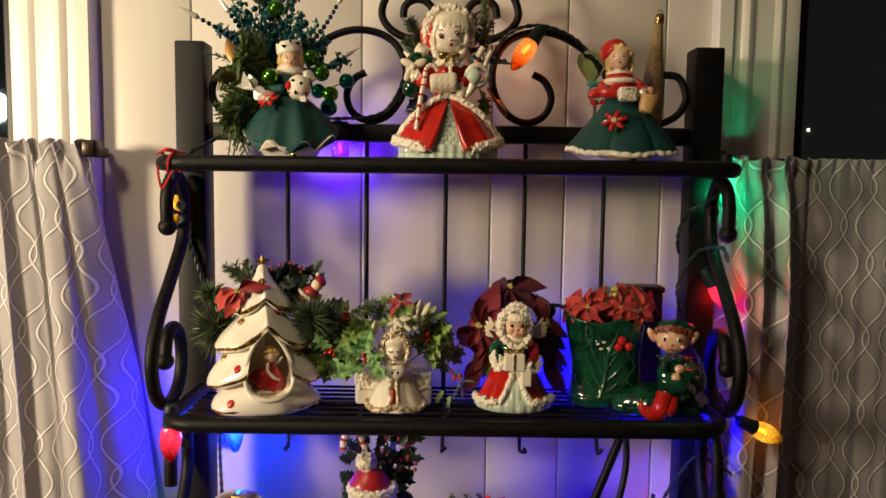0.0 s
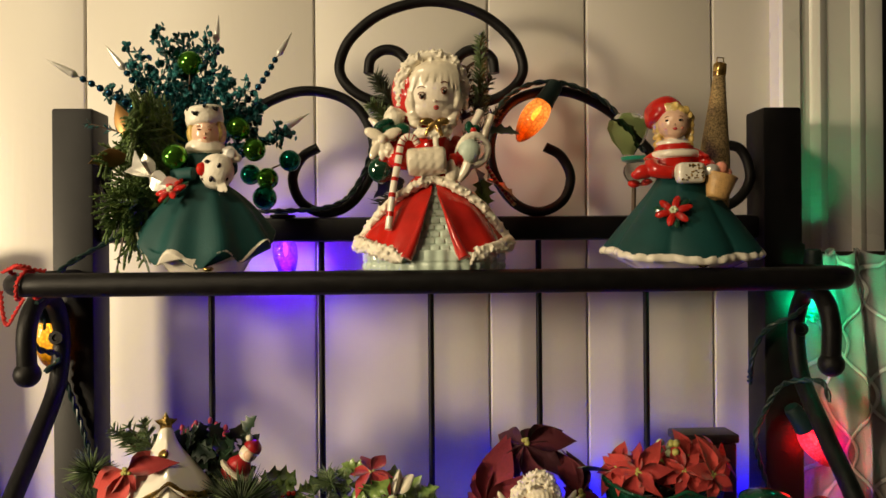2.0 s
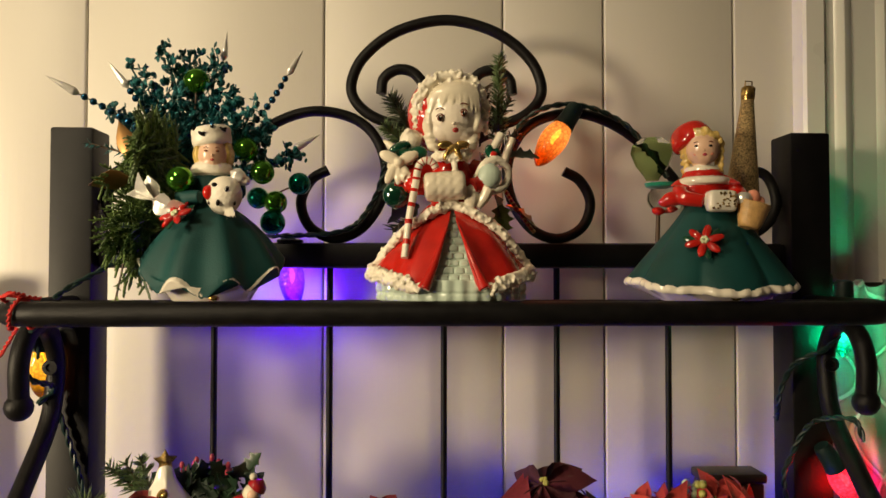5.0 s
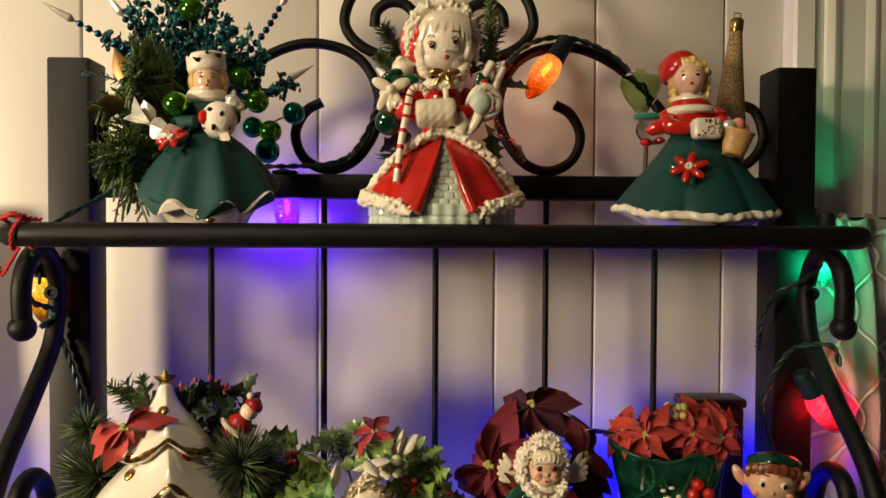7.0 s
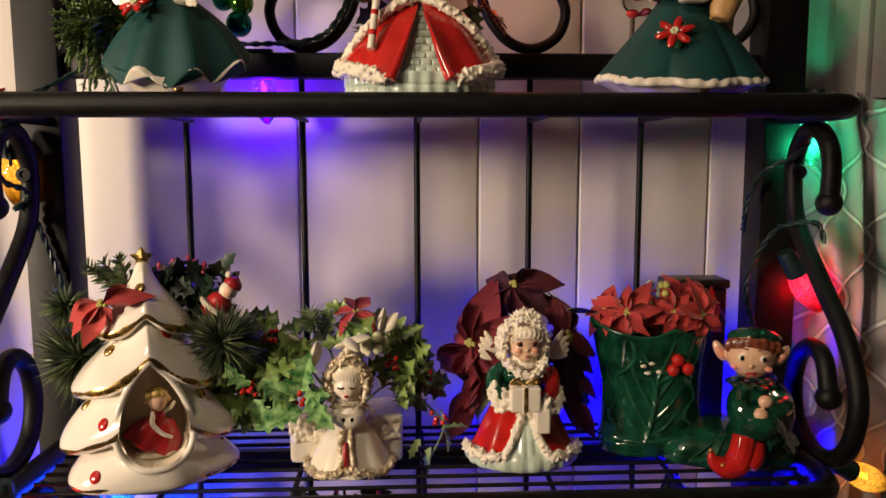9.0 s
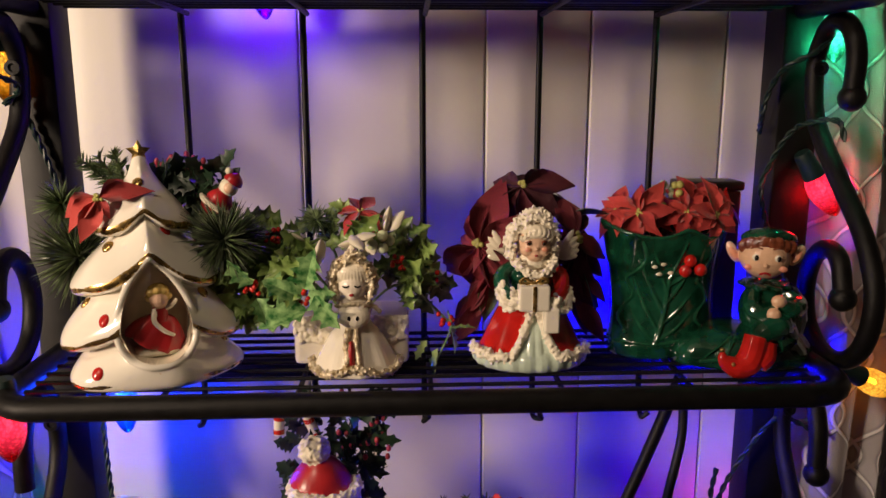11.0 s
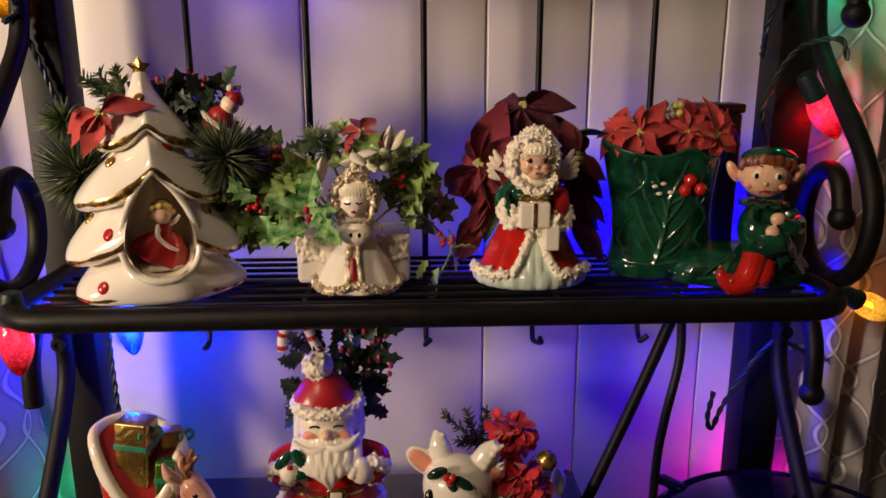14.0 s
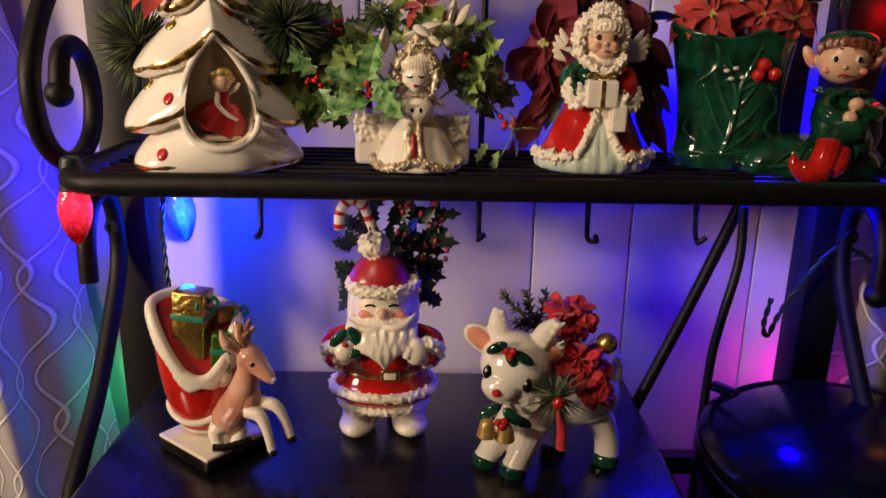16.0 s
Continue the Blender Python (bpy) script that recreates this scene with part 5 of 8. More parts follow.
def basket_lady():
    s = Shape()
    lobe = lambda a: abs(math.sin(3.5 * (a - radians(246)))) ** 0.7
    drop = lambda a: -20 * max(0.0, -math.sin(a)) ** 1.1 - 4 * lobe(a)
    hem = lambda a, t: (1 + (1 - 0.8 * t) * (0.13 * lobe(a) - 0.09), (1 - t) ** 2 * drop(a))
    s.lathe([(92, 0), (98, 3), (118, 14), (144, 29), (152, 35)], "white", 112, sy=0.76, wob=lambda a, t: (1 + t * (0.09 * lobe(a) - 0.06), t * t * drop(a)), smooth=3)
    s.lathe([(152, 33), (156, 39), (152, 47)], "white", 160, sy=0.76, wob=lambda a, t: (1 + 0.09 * lobe(a) - 0.06 + 0.012 * math.sin(37 * a), drop(a) + 1.2 * math.sin(29 * a)), smooth=4)
    s.lathe([(151, 45), (141, 58), (118, 86), (94, 114), (70, 143), (55, 164), (46, 178)], "teal", 140, sy=0.76, wob=hem, smooth=4)
    s.lathe([(48, 178), (42, 192), (42, 208), (38, 224), (24, 240), (16, 246)], "red", 28, (-12, 0, 0), sy=0.75, smooth=4)
    s.tube([(-42, 0, 226), (-62, -12, 208), (-62, -32, 190), (-32, -50, 182)], [11, 14, 15, 12], "red", 12)
    s.tube([(20, 0, 226), (42, -10, 208), (46, -30, 192), (26, -50, 186)], [11, 14, 14, 12], "red", 12)
    s.ball((-80, -24, 188), (20, 13, 14), "red", 14).ball((-92, -20, 182), (14, 10, 10), "red", 12)
    s.box((-4, -60, 181), (54, 30, 40), "white", 9)
    rng = random.Random(2)
    s.loose = True
    for i in range(40):
        s.ball((-4 + rng.uniform(-22, 22), -75.5, 181 + rng.uniform(-15, 15)), (2.2, 0.8, 1.4), "gold", 6)
    s.loose = False
    s.lathe([(16, -26), (21, -20), (27, 6), (29, 16), (31, 18), (29, 21), (20, 20)], "tan", 26, (52, -60, 158), sy=0.8, rot=Matrix.Rotation(radians(14), 4, "Y"), smooth=3)
    s.ball((36, -62, 186), (15, 12, 12), "silver", 12).ball((56, -58, 190), (13, 11, 13), "pink", 12).ball((70, -52, 182), (10, 9, 10), "pink", 10)
    s.lathe([(44, 216), (47, 221), (45, 228), (36, 230)], "white", 30, (-12, 0, 0), sy=0.85, smooth=4)
    s.lathe([(38, 229), (36, 238), (30, 243)], "red", 28, (-14, 0, 0), sy=0.85).lathe([(31, 241), (31, 247), (24, 251), (14, 252)], "white", 26, (-16, 0, 0), sy=0.85, smooth=3)
    s.lathe([(15, 246), (14, 262)], "flesh", 20, (-18, -2, 0))
    s.ball((-14, -11, 283), (30, 28, 31), "flesh", 24).ball((-12, -20, 266), (18, 16, 13), "flesh", 16)
    for sg in (-1, 1):
        s.ball((-13 + sg * 12, -17, 272), (14, 14, 13), "flesh", 14)
    s.ball((-20, 6, 290), (36, 30, 37), "blond", 22)
    for i in range(11):
        a = (i - 5) / 5
        c = Vector((-17 + 30 * a, -25 + 11 * a * a, 312 - 13 * a * a + 3 * math.sin(i * 2.3)))
        s.tube([c + Vector((-4, 3, 6)), c + Vector((4, -2, 4)), c + Vector((5, -3, -4)), c + Vector((-3, -2, -5))], [3, 4, 3.6, 2.4], "blond", 8, 4)
    for sg in (-1, 1):
        for j in range(5):
            c = Vector((-17 + sg * (32 - j * 0.5), -5 + 2 * j, 292 - 13 * j))
            s.tube([c + Vector((-6, 0, 5)), c + Vector((5, -4, 3)), c + Vector((5, -4, -4)), c + Vector((-5, -2, -6))], [4, 4.6, 4.4, 3], "blond", 8, 4)
    s.lathe([(0, 42), (18, 40), (31, 32), (38, 18), (40, 4), (37, -4), (30, -6)], "red", 30, (-30, 8, 297), sy=0.95, rot=Matrix.Rotation(radians(-24), 4, "Y") @ Matrix.Rotation(radians(-10), 4, "X"), smooth=3)
    s.loose = True
    for x in (-25, -1):
        s.ball((x, -35.5, 285), (4.2, 2.2, 2.6), "black", 8).tube([(x - 5, -34, 291), (x, -36, 293), (x + 5, -34, 291)], 0.7, "brown", 5)
        s.ball((x - 1 if x < -20 else x + 1, -30.8, 271), (5, 2.4, 3.6), "pink", 10)
    s.ball((-11, -36.6, 269), (4, 1.8, 2.8), "redmatte", 8).ball((-12, -37.5, 277), (2.6, 2.8, 2.6), "flesh", 8)
    blossom(s, (-42, -78, 108), 33, (-0.3, -0.8, 0.55))
    s.ball((8, -92, 8), (10, 5, 5), "gold", 10)
    turn_head(s, 214, -20, (-14, 0))
    return fuse(grow(s, U)).obj("ceramic_figurine", m=pose(0.203, 0.878, SHELF))


tagged(basket_lady(), "ceramic lady figurine with a green skirt, red bodice and tan basket", "figurine", group="figurines on the top shelf")

# glass and glitter ornaments stuck in behind her
g = thing("glitter_ornament", "tall gold glitter icicle ornament with a metal cap", "ornament", (0.238, 0.915, SHELF))
Shape("glitter").lathe([(0.0, 0.004), (0.01, 0.0), (0.013, 0.02), (0.0142, 0.055), (0.0134, 0.085), (0.0102, 0.115), (0.0066, 0.147), (0.0048, 0.165)], "glitter", 22, smooth=3).obj("body", g, m=pose(0, 0, 0, 0, 4, 0))
Shape("gold").lathe([(0.0052, 0.163), (0.0056, 0.166), (0.0056, 0.173), (0.004, 0.1745), (0, 0.1745)], "gold", 18).tube([(-0.0028, 0, 0.174), (-0.0028, 0, 0.179), (0.0028, 0, 0.179), (0.0028, 0, 0.174)], 0.0006, "gold", 6, 0).obj("cap", g, m=pose(0, 0, 0, 0, 4, 0))
g = thing("glass_ornament", "green faceted glass ornament over a clear bauble of candy", "ornament", (0.177, 0.935, SHELF))
Shape("greenglass").lathe([(0.001, 0.135), (0.009, 0.134), (0.017, 0.128), (0.0185, 0.121), (0.014, 0.11), (0.008, 0.103), (0.005, 0.098)], "greenglass", 8, (-0.001, 0, 0)).obj("finial", g, "olive green faceted glass", angle=20)
Shape("ribbon").lathe([(0.005, 0.094), (0.013, 0.097), (0.014, 0.1), (0.005, 0.101)], "ribbon", 18, (0.006, -0.002, -0.004)).obj("collar", g)
Shape("clear").ball((0.009, -0.004, 0.083), (0.0155, 0.0145, 0.0125), "clear", 20).obj("bauble", g)
s = Shape()
banded(s, [(0.012, -0.024, 0.078), (0.017, -0.026, 0.088), (0.025, -0.026, 0.088), (0.031, -0.024, 0.076)], 0.0028, "white", "black", 9, 8)
s.obj("striped_candy", g)
Shape("red").ball((0.003, -0.004, 0.073), (0.006, 0.005, 0.004), "red", 10).ball((0.014, -0.002, 0.075), (0.005, 0.005, 0.004), "red", 10).obj("candy", g)
Shape("stem").tube([(0.002, 0, 0.0), (0.003, 0, 0.04), (0.004, 0, 0.075)], 0.002, "stem", 8).obj("stem", g)

# bouquet behind the muff lady
bq = thing("christmas_bouquet", "teal glitter sprigs, cedar and shiny balls in a bouquet", "bouquet", (-0.19, 0.925, SHELF))
O = Vector(bq.location)
rng = random.Random(11)
for tip in ((-0.2286, 0.93, 1.729), (-0.1862, 0.935, 1.722), (-0.2549, 0.93, 1.712), (-0.2676, 0.925, 1.675), (-0.1568, 0.93, 1.68), (-0.1388, 0.935, 1.664), (-0.1185, 0.94, 1.643), (-0.205, 0.94, 1.712),
            (-0.238, 0.935, 1.69), (-0.17, 0.93, 1.695), (-0.222, 0.92, 1.66), (-0.25, 0.915, 1.655), (-0.212, 0.945, 1.73)):
    s = Shape()
    b = Vector((-0.195 + rng.uniform(-0.012, 0.012), 0.925, 1.6))
    t = Vector(tip)
    line = catmull([b, b.lerp(t, 0.5) + Vector((rng.uniform(-0.006, 0.006), 0, 0.008)), t], 12)
    s.tube([q - O for q in line], 0.0009, "tealglit", 5, 0)
    for i, p in enumerate(line):
        f = i / (len(line) - 1)
        if f < 0.3:
            continue
        for k in range(3 if f < 0.9 else 2):
            w = Vector((rng.uniform(-1, 1), rng.uniform(-0.5, 0.5), rng.uniform(-0.4, 1))).normalized()
            q = p + w * rng.uniform(0.004, 0.011)
            s.tube([p - O, q - O], 0.0005, "tealglit", 4, 0)
            for c in range(4):
                e = Vector((rng.uniform(-1, 1), rng.uniform(-1, 1), rng.uniform(-1, 1))) * 0.0032
                s.ball(q + e - O, (0.0029, 0.0007, 0.0021), "tealglit", 6, Euler([rng.uniform(0, 6) for _ in range(3)]).to_matrix())
    s.obj("glitter_sprig", bq)
for pts in (((-0.215, 0.915, 1.64), (-0.25, 0.91, 1.665), (-0.284, 0.9, 1.684)), ((-0.215, 0.925, 1.65), (-0.243, 0.925, 1.678), (-0.256, 0.925, 1.695)), ((-0.172, 0.93, 1.65), (-0.146, 0.94, 1.685), (-0.131, 0.945, 1.712)),
            ((-0.19, 0.93, 1.66), (-0.186, 0.935, 1.69), (-0.1835, 0.94, 1.722)), ((-0.165, 0.93, 1.62), (-0.145, 0.935, 1.635), (-0.125, 0.94, 1.648))):
    s = Shape()
    line = catmull(pts, 12)
    run = [0.0]
    for i in range(1, len(line)):
        run.append(run[-1] + (line[i] - line[i - 1]).length)
    s.tube([q - O for q in line], 0.0006, "stem", 5, 0)
    d, c = 0.0, 0
    while d < run[-1]:
        j = min(max(1, int(np.searchsorted(run, d))), len(line) - 1)
        p = line[j - 1].lerp(line[j], (d - run[j - 1]) / max(1e-6, run[j] - run[j - 1]))
        s.ball(p - O, 0.0036 - 0.0008 * d / run[-1], "blueberry", 10)
        d += 0.0072
    t = (line[-1] - line[-2]).normalized()
    s.tube([line[-1] - O, line[-1] + t * 0.004 - O, line[-1] + t * 0.012 - O, line[-1] + t * 0.026 - O], [0.001, 0.0034, 0.0026, 0.0002], "silver", 8, 5)
    s.obj("beaded_pick", bq, "blue beads with a silver tip")
for c, r, m in (((-0.2025, 0.93, 1.7023), 0.0103, "ballgreen"), ((-0.161, 0.925, 1.6453), 0.01, "ballgreen"), ((-0.1475, 0.925, 1.627), 0.0098, "ballgreen"), ((-0.1375, 0.93, 1.603), 0.0095, "ballgreen"),
                ((-0.139, 0.925, 1.5862), 0.0103, "ballteal"), ((-0.1184, 0.93, 1.6183), 0.0093, "ballteal"), ((-0.153, 0.935, 1.607), 0.009, "ballteal"), ((-0.1945, 0.862, 1.6135), 0.0098, "ballgreen")):
    Shape(m).ball(Vector(c) - O, r, m, 22).obj("shiny_ball", bq, "shiny lime ball" if m == "ballgreen" else "shiny teal ball")
s = Shape()
s.tube([Vector((-0.15, 0.93, 1.6)) - O, Vector((-0.135, 0.935, 1.612)) - O, Vector((-0.1184, 0.932, 1.6183)) - O], 0.0008, "stem", 6)
s.tube([Vector((-0.205, 0.93, 1.64)) - O, Vector((-0.204, 0.93, 1.67)) - O, Vector((-0.2025, 0.93, 1.695)) - O], 0.0009, "stem", 6)
s.tube([Vector((-0.19, 0.905, 1.6)) - O, Vector((-0.193, 0.88, 1.606)) - O, Vector((-0.1945, 0.866, 1.612)) - O], 0.0008, "stem", 6)
s.tube([(0, 0, 0.001), (0.0, 0.0, 0.05), (-0.003, 0, 0.085), (-0.005, 0, 0.11)], 0.004, "stem", 8)
s.obj("stem", bq)
def frond(s, line, side, n, length, m, rng):
    """A flat cedar frond: scaly branchlets to both sides of a bent stem."""
    p = catmull(line, 10)
    s.tube(p, [0.0011, 0.0009, 0.0005], "cedar", 5, 0)
    side = Vector(side)
    for i in range(n):
        f = 0.12 + 0.88 * i / (n - 1)
        k = f * (len(p) - 1)
        j = min(int(k), len(p) - 2)
        c = p[j].lerp(p[j + 1], k - j)
        t = (p[j + 1] - p[j]).normalized()
        w = (side - t * side.dot(t)).normalized() * (1 if i % 2 else -1)
        L = length * (1.1 - 0.6 * f) * rng.uniform(0.7, 1.15)
        d = (t * 0.75 + w + t.cross(w) * rng.uniform(-0.3, 0.3)).normalized()
        q = c
        for step in range(4):
            e = q + (d + t * 0.15 * step) * L * 0.3
            s.tube([q, e], [0.0011, 0.0007], m, 5, 0)
            for g in (-1, 1):
                v = (d * 0.8 + g * (w.cross(t).cross(d))).normalized()
                spike(s, q.lerp(e, 0.4), q.lerp(e, 0.4) + v * L * rng.uniform(0.2, 0.32), 0.0009, m)
            q = e
        spike(s, q, q + d * L * 0.2, 0.0009, m)


for i in range(46):
    h = rng.random()
    b = Vector((-0.208 + rng.uniform(-0.008, 0.008), 0.912, 1.585 + 0.05 * h))
    t = Vector((-0.222 - 0.036 * math.sin(math.pi * min(1.0, 0.2 + 0.75 * h)) * rng.uniform(0.3, 1.0), 0.868 + 0.06 * rng.random(), 1.538 + 0.112 * h + rng.uniform(-0.008, 0.008)))
    mid = b.lerp(t, 0.5) + Vector((-0.008, -0.006, 0.008))
    s = Shape()
    frond(s, [b, mid, t], (0.3 + rng.uniform(-0.5, 0.5), -0.3 + rng.uniform(-0.5, 0.5), 1), 17, 0.018, "cedar" if rng.random() < 0.75 else "needle", rng)
    s.v = [tuple(Vector(q) - O) for q in s.v]
    s.obj("cedar_spray", bq)
s = Shape()
sprig(s, (-0.245, 0.9, 1.57), (-0.251, 0.89, 1.522), 26, 0.006, "cedar", rng, 0.0007)
s.v = [tuple(Vector(q) - O) for q in s.v]
s.obj("cedar_spray", bq)
s = Shape()
sprig(s, (-0.25, 0.93, 1.64), (-0.287, 0.925, 1.65), 40, 0.009, "tealglit", rng, 0.0007)
s.v = [tuple(Vector(q) - O) for q in s.v]
s.obj("cedar_spray", bq)
for c, d, sp in (((-0.232, 0.875, 1.615), (-1, -0.25, -0.1), 0.9), ((-0.245, 0.9, 1.632), (-0.2, 0, 1), 1.4)):
    Shape().sheet([(y * 0.031, w * 0.0085) for y, w in BRACT], "bronze", 5, 0.25, Matrix.Translation(Vector(c) - O) @ aim(d, sp), 0.0007).obj("foil_leaf", bq, "bronze foil leaf")

for c, d, sp in (((-0.211, 0.862, 1.597), (-0.35, -0.2, 0.9), 0.3), ((-0.211, 0.86, 1.598), (-0.9, -0.3, 0.35), 0.8), ((-0.213, 0.86, 1.599), (0.9, -0.3, -0.45), 0.2), ((-0.212, 0.858, 1.6), (-0.6, -0.4, 0.75), -0.5), ((-0.204, 0.858, 1.592), (1, -0.2, -0.1), 0.6)):
    Shape().sheet([(y * 0.02, w * 0.0085) for y, w in BRACT], "silver", 12, 0.5, Matrix.Translation(Vector(c) - O) @ facing(d, (-0.6, -1, 0.3), sp), 0.0006).obj("foil_leaf", bq, "crumpled silver foil leaf")


# greenery behind the caroller
gb = thing("pine_pick", "pine, holly and glossy leaf pick behind the figurine", "greenery", (0.01, 0.93, SHELF))
O = Vector(gb.location)
for parts in ((((0.045, 0.93, 1.65), (0.047, 0.935, 1.726)), 300, 0.013, "needle"), (((-0.02, 0.93, 1.65), (-0.044, 0.93, 1.69)), 240, 0.016, "darkneedle"), (((-0.02, 0.93, 1.64), (-0.048, 0.925, 1.665)), 200, 0.015, "needle"),
              (((0.03, 0.93, 1.65), (0.035, 0.93, 1.7)), 110, 0.013, "stem"), (((0.03, 0.93, 1.63), (0.062, 0.93, 1.66)), 80, 0.014, "stem"), (((-0.02, 0.93, 1.6), (-0.042, 0.93, 1.58)), 50, 0.016, "darkneedle"),
              (((0.04, 0.93, 1.66), (0.056, 0.928, 1.69)), 70, 0.011, "darkneedle")):
    s = Shape()
    sprig(s, *parts[0], parts[1], parts[2], parts[3], rng, 0.0008)
    s.v = [tuple(Vector(q) - O) for q in s.v]
    s.obj("pine_sprig", gb)
s = Shape()
for c, d, L, m in (((0.04, 0.92, 1.61), (0.4, -0.2, -1), 0.03, "hollydark"), ((0.045, 0.915, 1.6), (0.1, -0.2, -1), 0.026, "holly"), ((0.05, 0.92, 1.64), (1, -0.1, 0.1), 0.028, "hollydark"), ((-0.02, 0.92, 1.62), (-1, -0.2, -0.1), 0.034, "hollydark"),
                   ((-0.02, 0.92, 1.6), (-1, -0.1, -0.4), 0.03, "hollydark"), ((-0.02, 0.92, 1.63), (-1, -0.1, 0.3), 0.03, "bottle"), ((0.05, 0.92, 1.6), (1, -0.1, -0.5), 0.03, "bronze")):
    Shape().sheet([(y * L, w * L * 0.32) for y, w in HOLLY], m, 6, 0.3, Matrix.Translation(Vector(c) - O) @ aim(d, rng.uniform(-0.6, 0.6)), 0.0006).obj("holly_leaf", gb)
banded(s, [Vector((0.05, 0.92, 1.612)) - O, Vector((0.06, 0.915, 1.595)) - O, Vector((0.073, 0.915, 1.578)) - O], 0.0016, "tan", "redmatte", 9, 6)
s.tube([(0.0, 0, 0.001), (0.004, 0, 0.05), (0.02, 0, 0.11)], 0.004, "stem", 8).tube([(0.0, 0, 0.06), (-0.02, 0, 0.1), (-0.035, 0, 0.12)], 0.002, "stem", 6)
s.obj("stem", gb)

# ---- middle shelf ----
MID = 1.2322


def ceramic_tree():
    tree = thing("ceramic_tree", "white glazed ceramic tree planter with gold rims and red dots", "ceramic tree", (-0.2085, 0.888, MID))
    tree.rotation_euler = (0, 0, radians(20))
    done = lambda s, name, label="": grow(s, 0.001, -0.015).obj(name, tree, label)
    raw = [(55, 0), (60, 2), (62, 7), (60, 14), (53, 24), (46, 32.5), (54, 33), (62, 35), (63.5, 40), (60, 49), (51, 61), (41, 72), (48, 72), (54, 75), (54, 81), (47, 92), (36, 103.5), (26, 113), (32, 113), (35.5, 116.5),
           (34, 123), (25, 136), (16, 147), (9, 157), (6, 165), (4.5, 169)]
    fine = [(q.x, q.z) for q in catmull([(r, 0, z) for r, z in raw], 4)]
    front = 1.5 * math.pi

    def skin(a, r, z):
        """Every tier is drawn up to a peak in front and droops to the sides, where it flares."""
        off = abs(a - front)
        up = 42 * math.exp(-(off / 0.42) ** 1.3) - 7 * abs(math.cos(a)) + 1.6 * math.cos(6 * a + 0.3 + 0.03 * z)
        dz = up * min(1.0, 0.15 + z / 45) * min(1.0, z / 6) * max(0.0, 1 - z / 172)
        w = 1 + (0.035 * math.cos(5 * a + 0.055 * z) + 0.03 * abs(math.cos(a)) ** 3) * (1 - z / 175)
        return Vector((r * w * math.cos(a), r * w * 0.76 * math.sin(a), z + dz))

    n = 120
    hull = Shape()
    rows = len(fine)
    hull.add([skin(2 * math.pi * j / n, r, z) for r, z in fine for j in range(n)],
             [(i * n + j, i * n + (j + 1) % n, (i + 1) * n + (j + 1) % n, (i + 1) * n + j) for i in range(rows - 1) for j in range(n)] + [tuple(reversed(range(n))), tuple((rows - 1) * n + j for j in range(n))], "pearl")
    from mathutils.bvhtree import BVHTree
    probe = BVHTree.FromPolygons([Vector(q) for q in hull.v], hull.f)

    def half(z):
        u = (z - 19) / 80
        return 0.0 if not 0 < u < 1 else 61 * (u ** 0.42) * (1 - u) ** 0.85

    rim = []
    for k in range(60):
        t = k / 60
        z = 19 + 80 * (0.5 - 0.5 * math.cos(2 * math.pi * t))
        x = 1 - 0.02 * (z - 40) + (-1 if t < 0.5 else 1) * half(z)
        hit = probe.ray_cast(Vector((x, -200, z)), Vector((0, 1, 0)))[0]
        rim.append((x, hit.y if hit else -40.0, z))
    ys = [q[1] for q in rim]
    ys = [sum(ys[(i + d) % 60] for d in range(-5, 6)) / 11 for i in range(60)]
    rim = [(x, y - 1.0, z) for (x, _, z), y in zip(rim, ys)]
    hull.tube(rim, 2.8, "pearl", 12, 2, closed=True)
    raw_clay = hull.obj("raw_clay")
    m = raw_clay.modifiers.new("melt", "REMESH")
    m.mode, m.voxel_size = "VOXEL", 0.65
    m = raw_clay.modifiers.new("round", "SMOOTH")
    m.factor, m.iterations = 0.5, 9
    # the hollow, cut out of the body
    inner = [(x * 0.92 + 0.08, z * 0.94 + 3.4) for x, y, z in rim]
    cut = Shape()
    deep = [(-90, 1.0), (-30, 0.98), (-12, 0.9), (-4, 0.72), (0, 0.4)]
    cut.add([(1 + (x - 1) * k, y, 52 + (z - 52) * k) for y, k in deep for x, z in inner],
            [(i * 60 + (j + 1) % 60, (i + 1) * 60 + (j + 1) % 60, (i + 1) * 60 + j, i * 60 + j) for i in range(4) for j in range(60)] + [tuple(reversed(range(60))), tuple(240 + j for j in range(60))], "cream")
    knife = cut.obj("raw_hollow")
    m = raw_clay.modifiers.new("hollow", "BOOLEAN")
    m.operation, m.object = "DIFFERENCE", knife
    out = bpy.data.meshes.new_from_object(raw_clay.evaluated_get(bpy.context.evaluated_depsgraph_get()))
    vs, fs = [v.co.copy() for v in out.vertices], [tuple(f.vertices) for f in out.polygons]
    for ob in (raw_clay, knife):
        me = ob.data
        bpy.data.objects.remove(ob)
        bpy.data.meshes.remove(me)
    bpy.data.meshes.remove(out)
    body = BVHTree.FromPolygons(vs, fs)
    # gilding along the lower lips, worn thin in places
    from mathutils.kdtree import KDTree
    lips = [skin(2 * math.pi * j / 240, r, z) for r, z in ((62.5, 4.5), (63.5, 37), (54.5, 77), (35.8, 117.5)) for j in range(240)]
    near = KDTree(len(lips))
    for i, q in enumerate(lips):
        near.insert(q, i)
    near.balance()
    hollow = BVHTree.FromPolygons([Vector(q) for q in cut.v], cut.f)
    s = Shape("pearl", "gold", "cream")
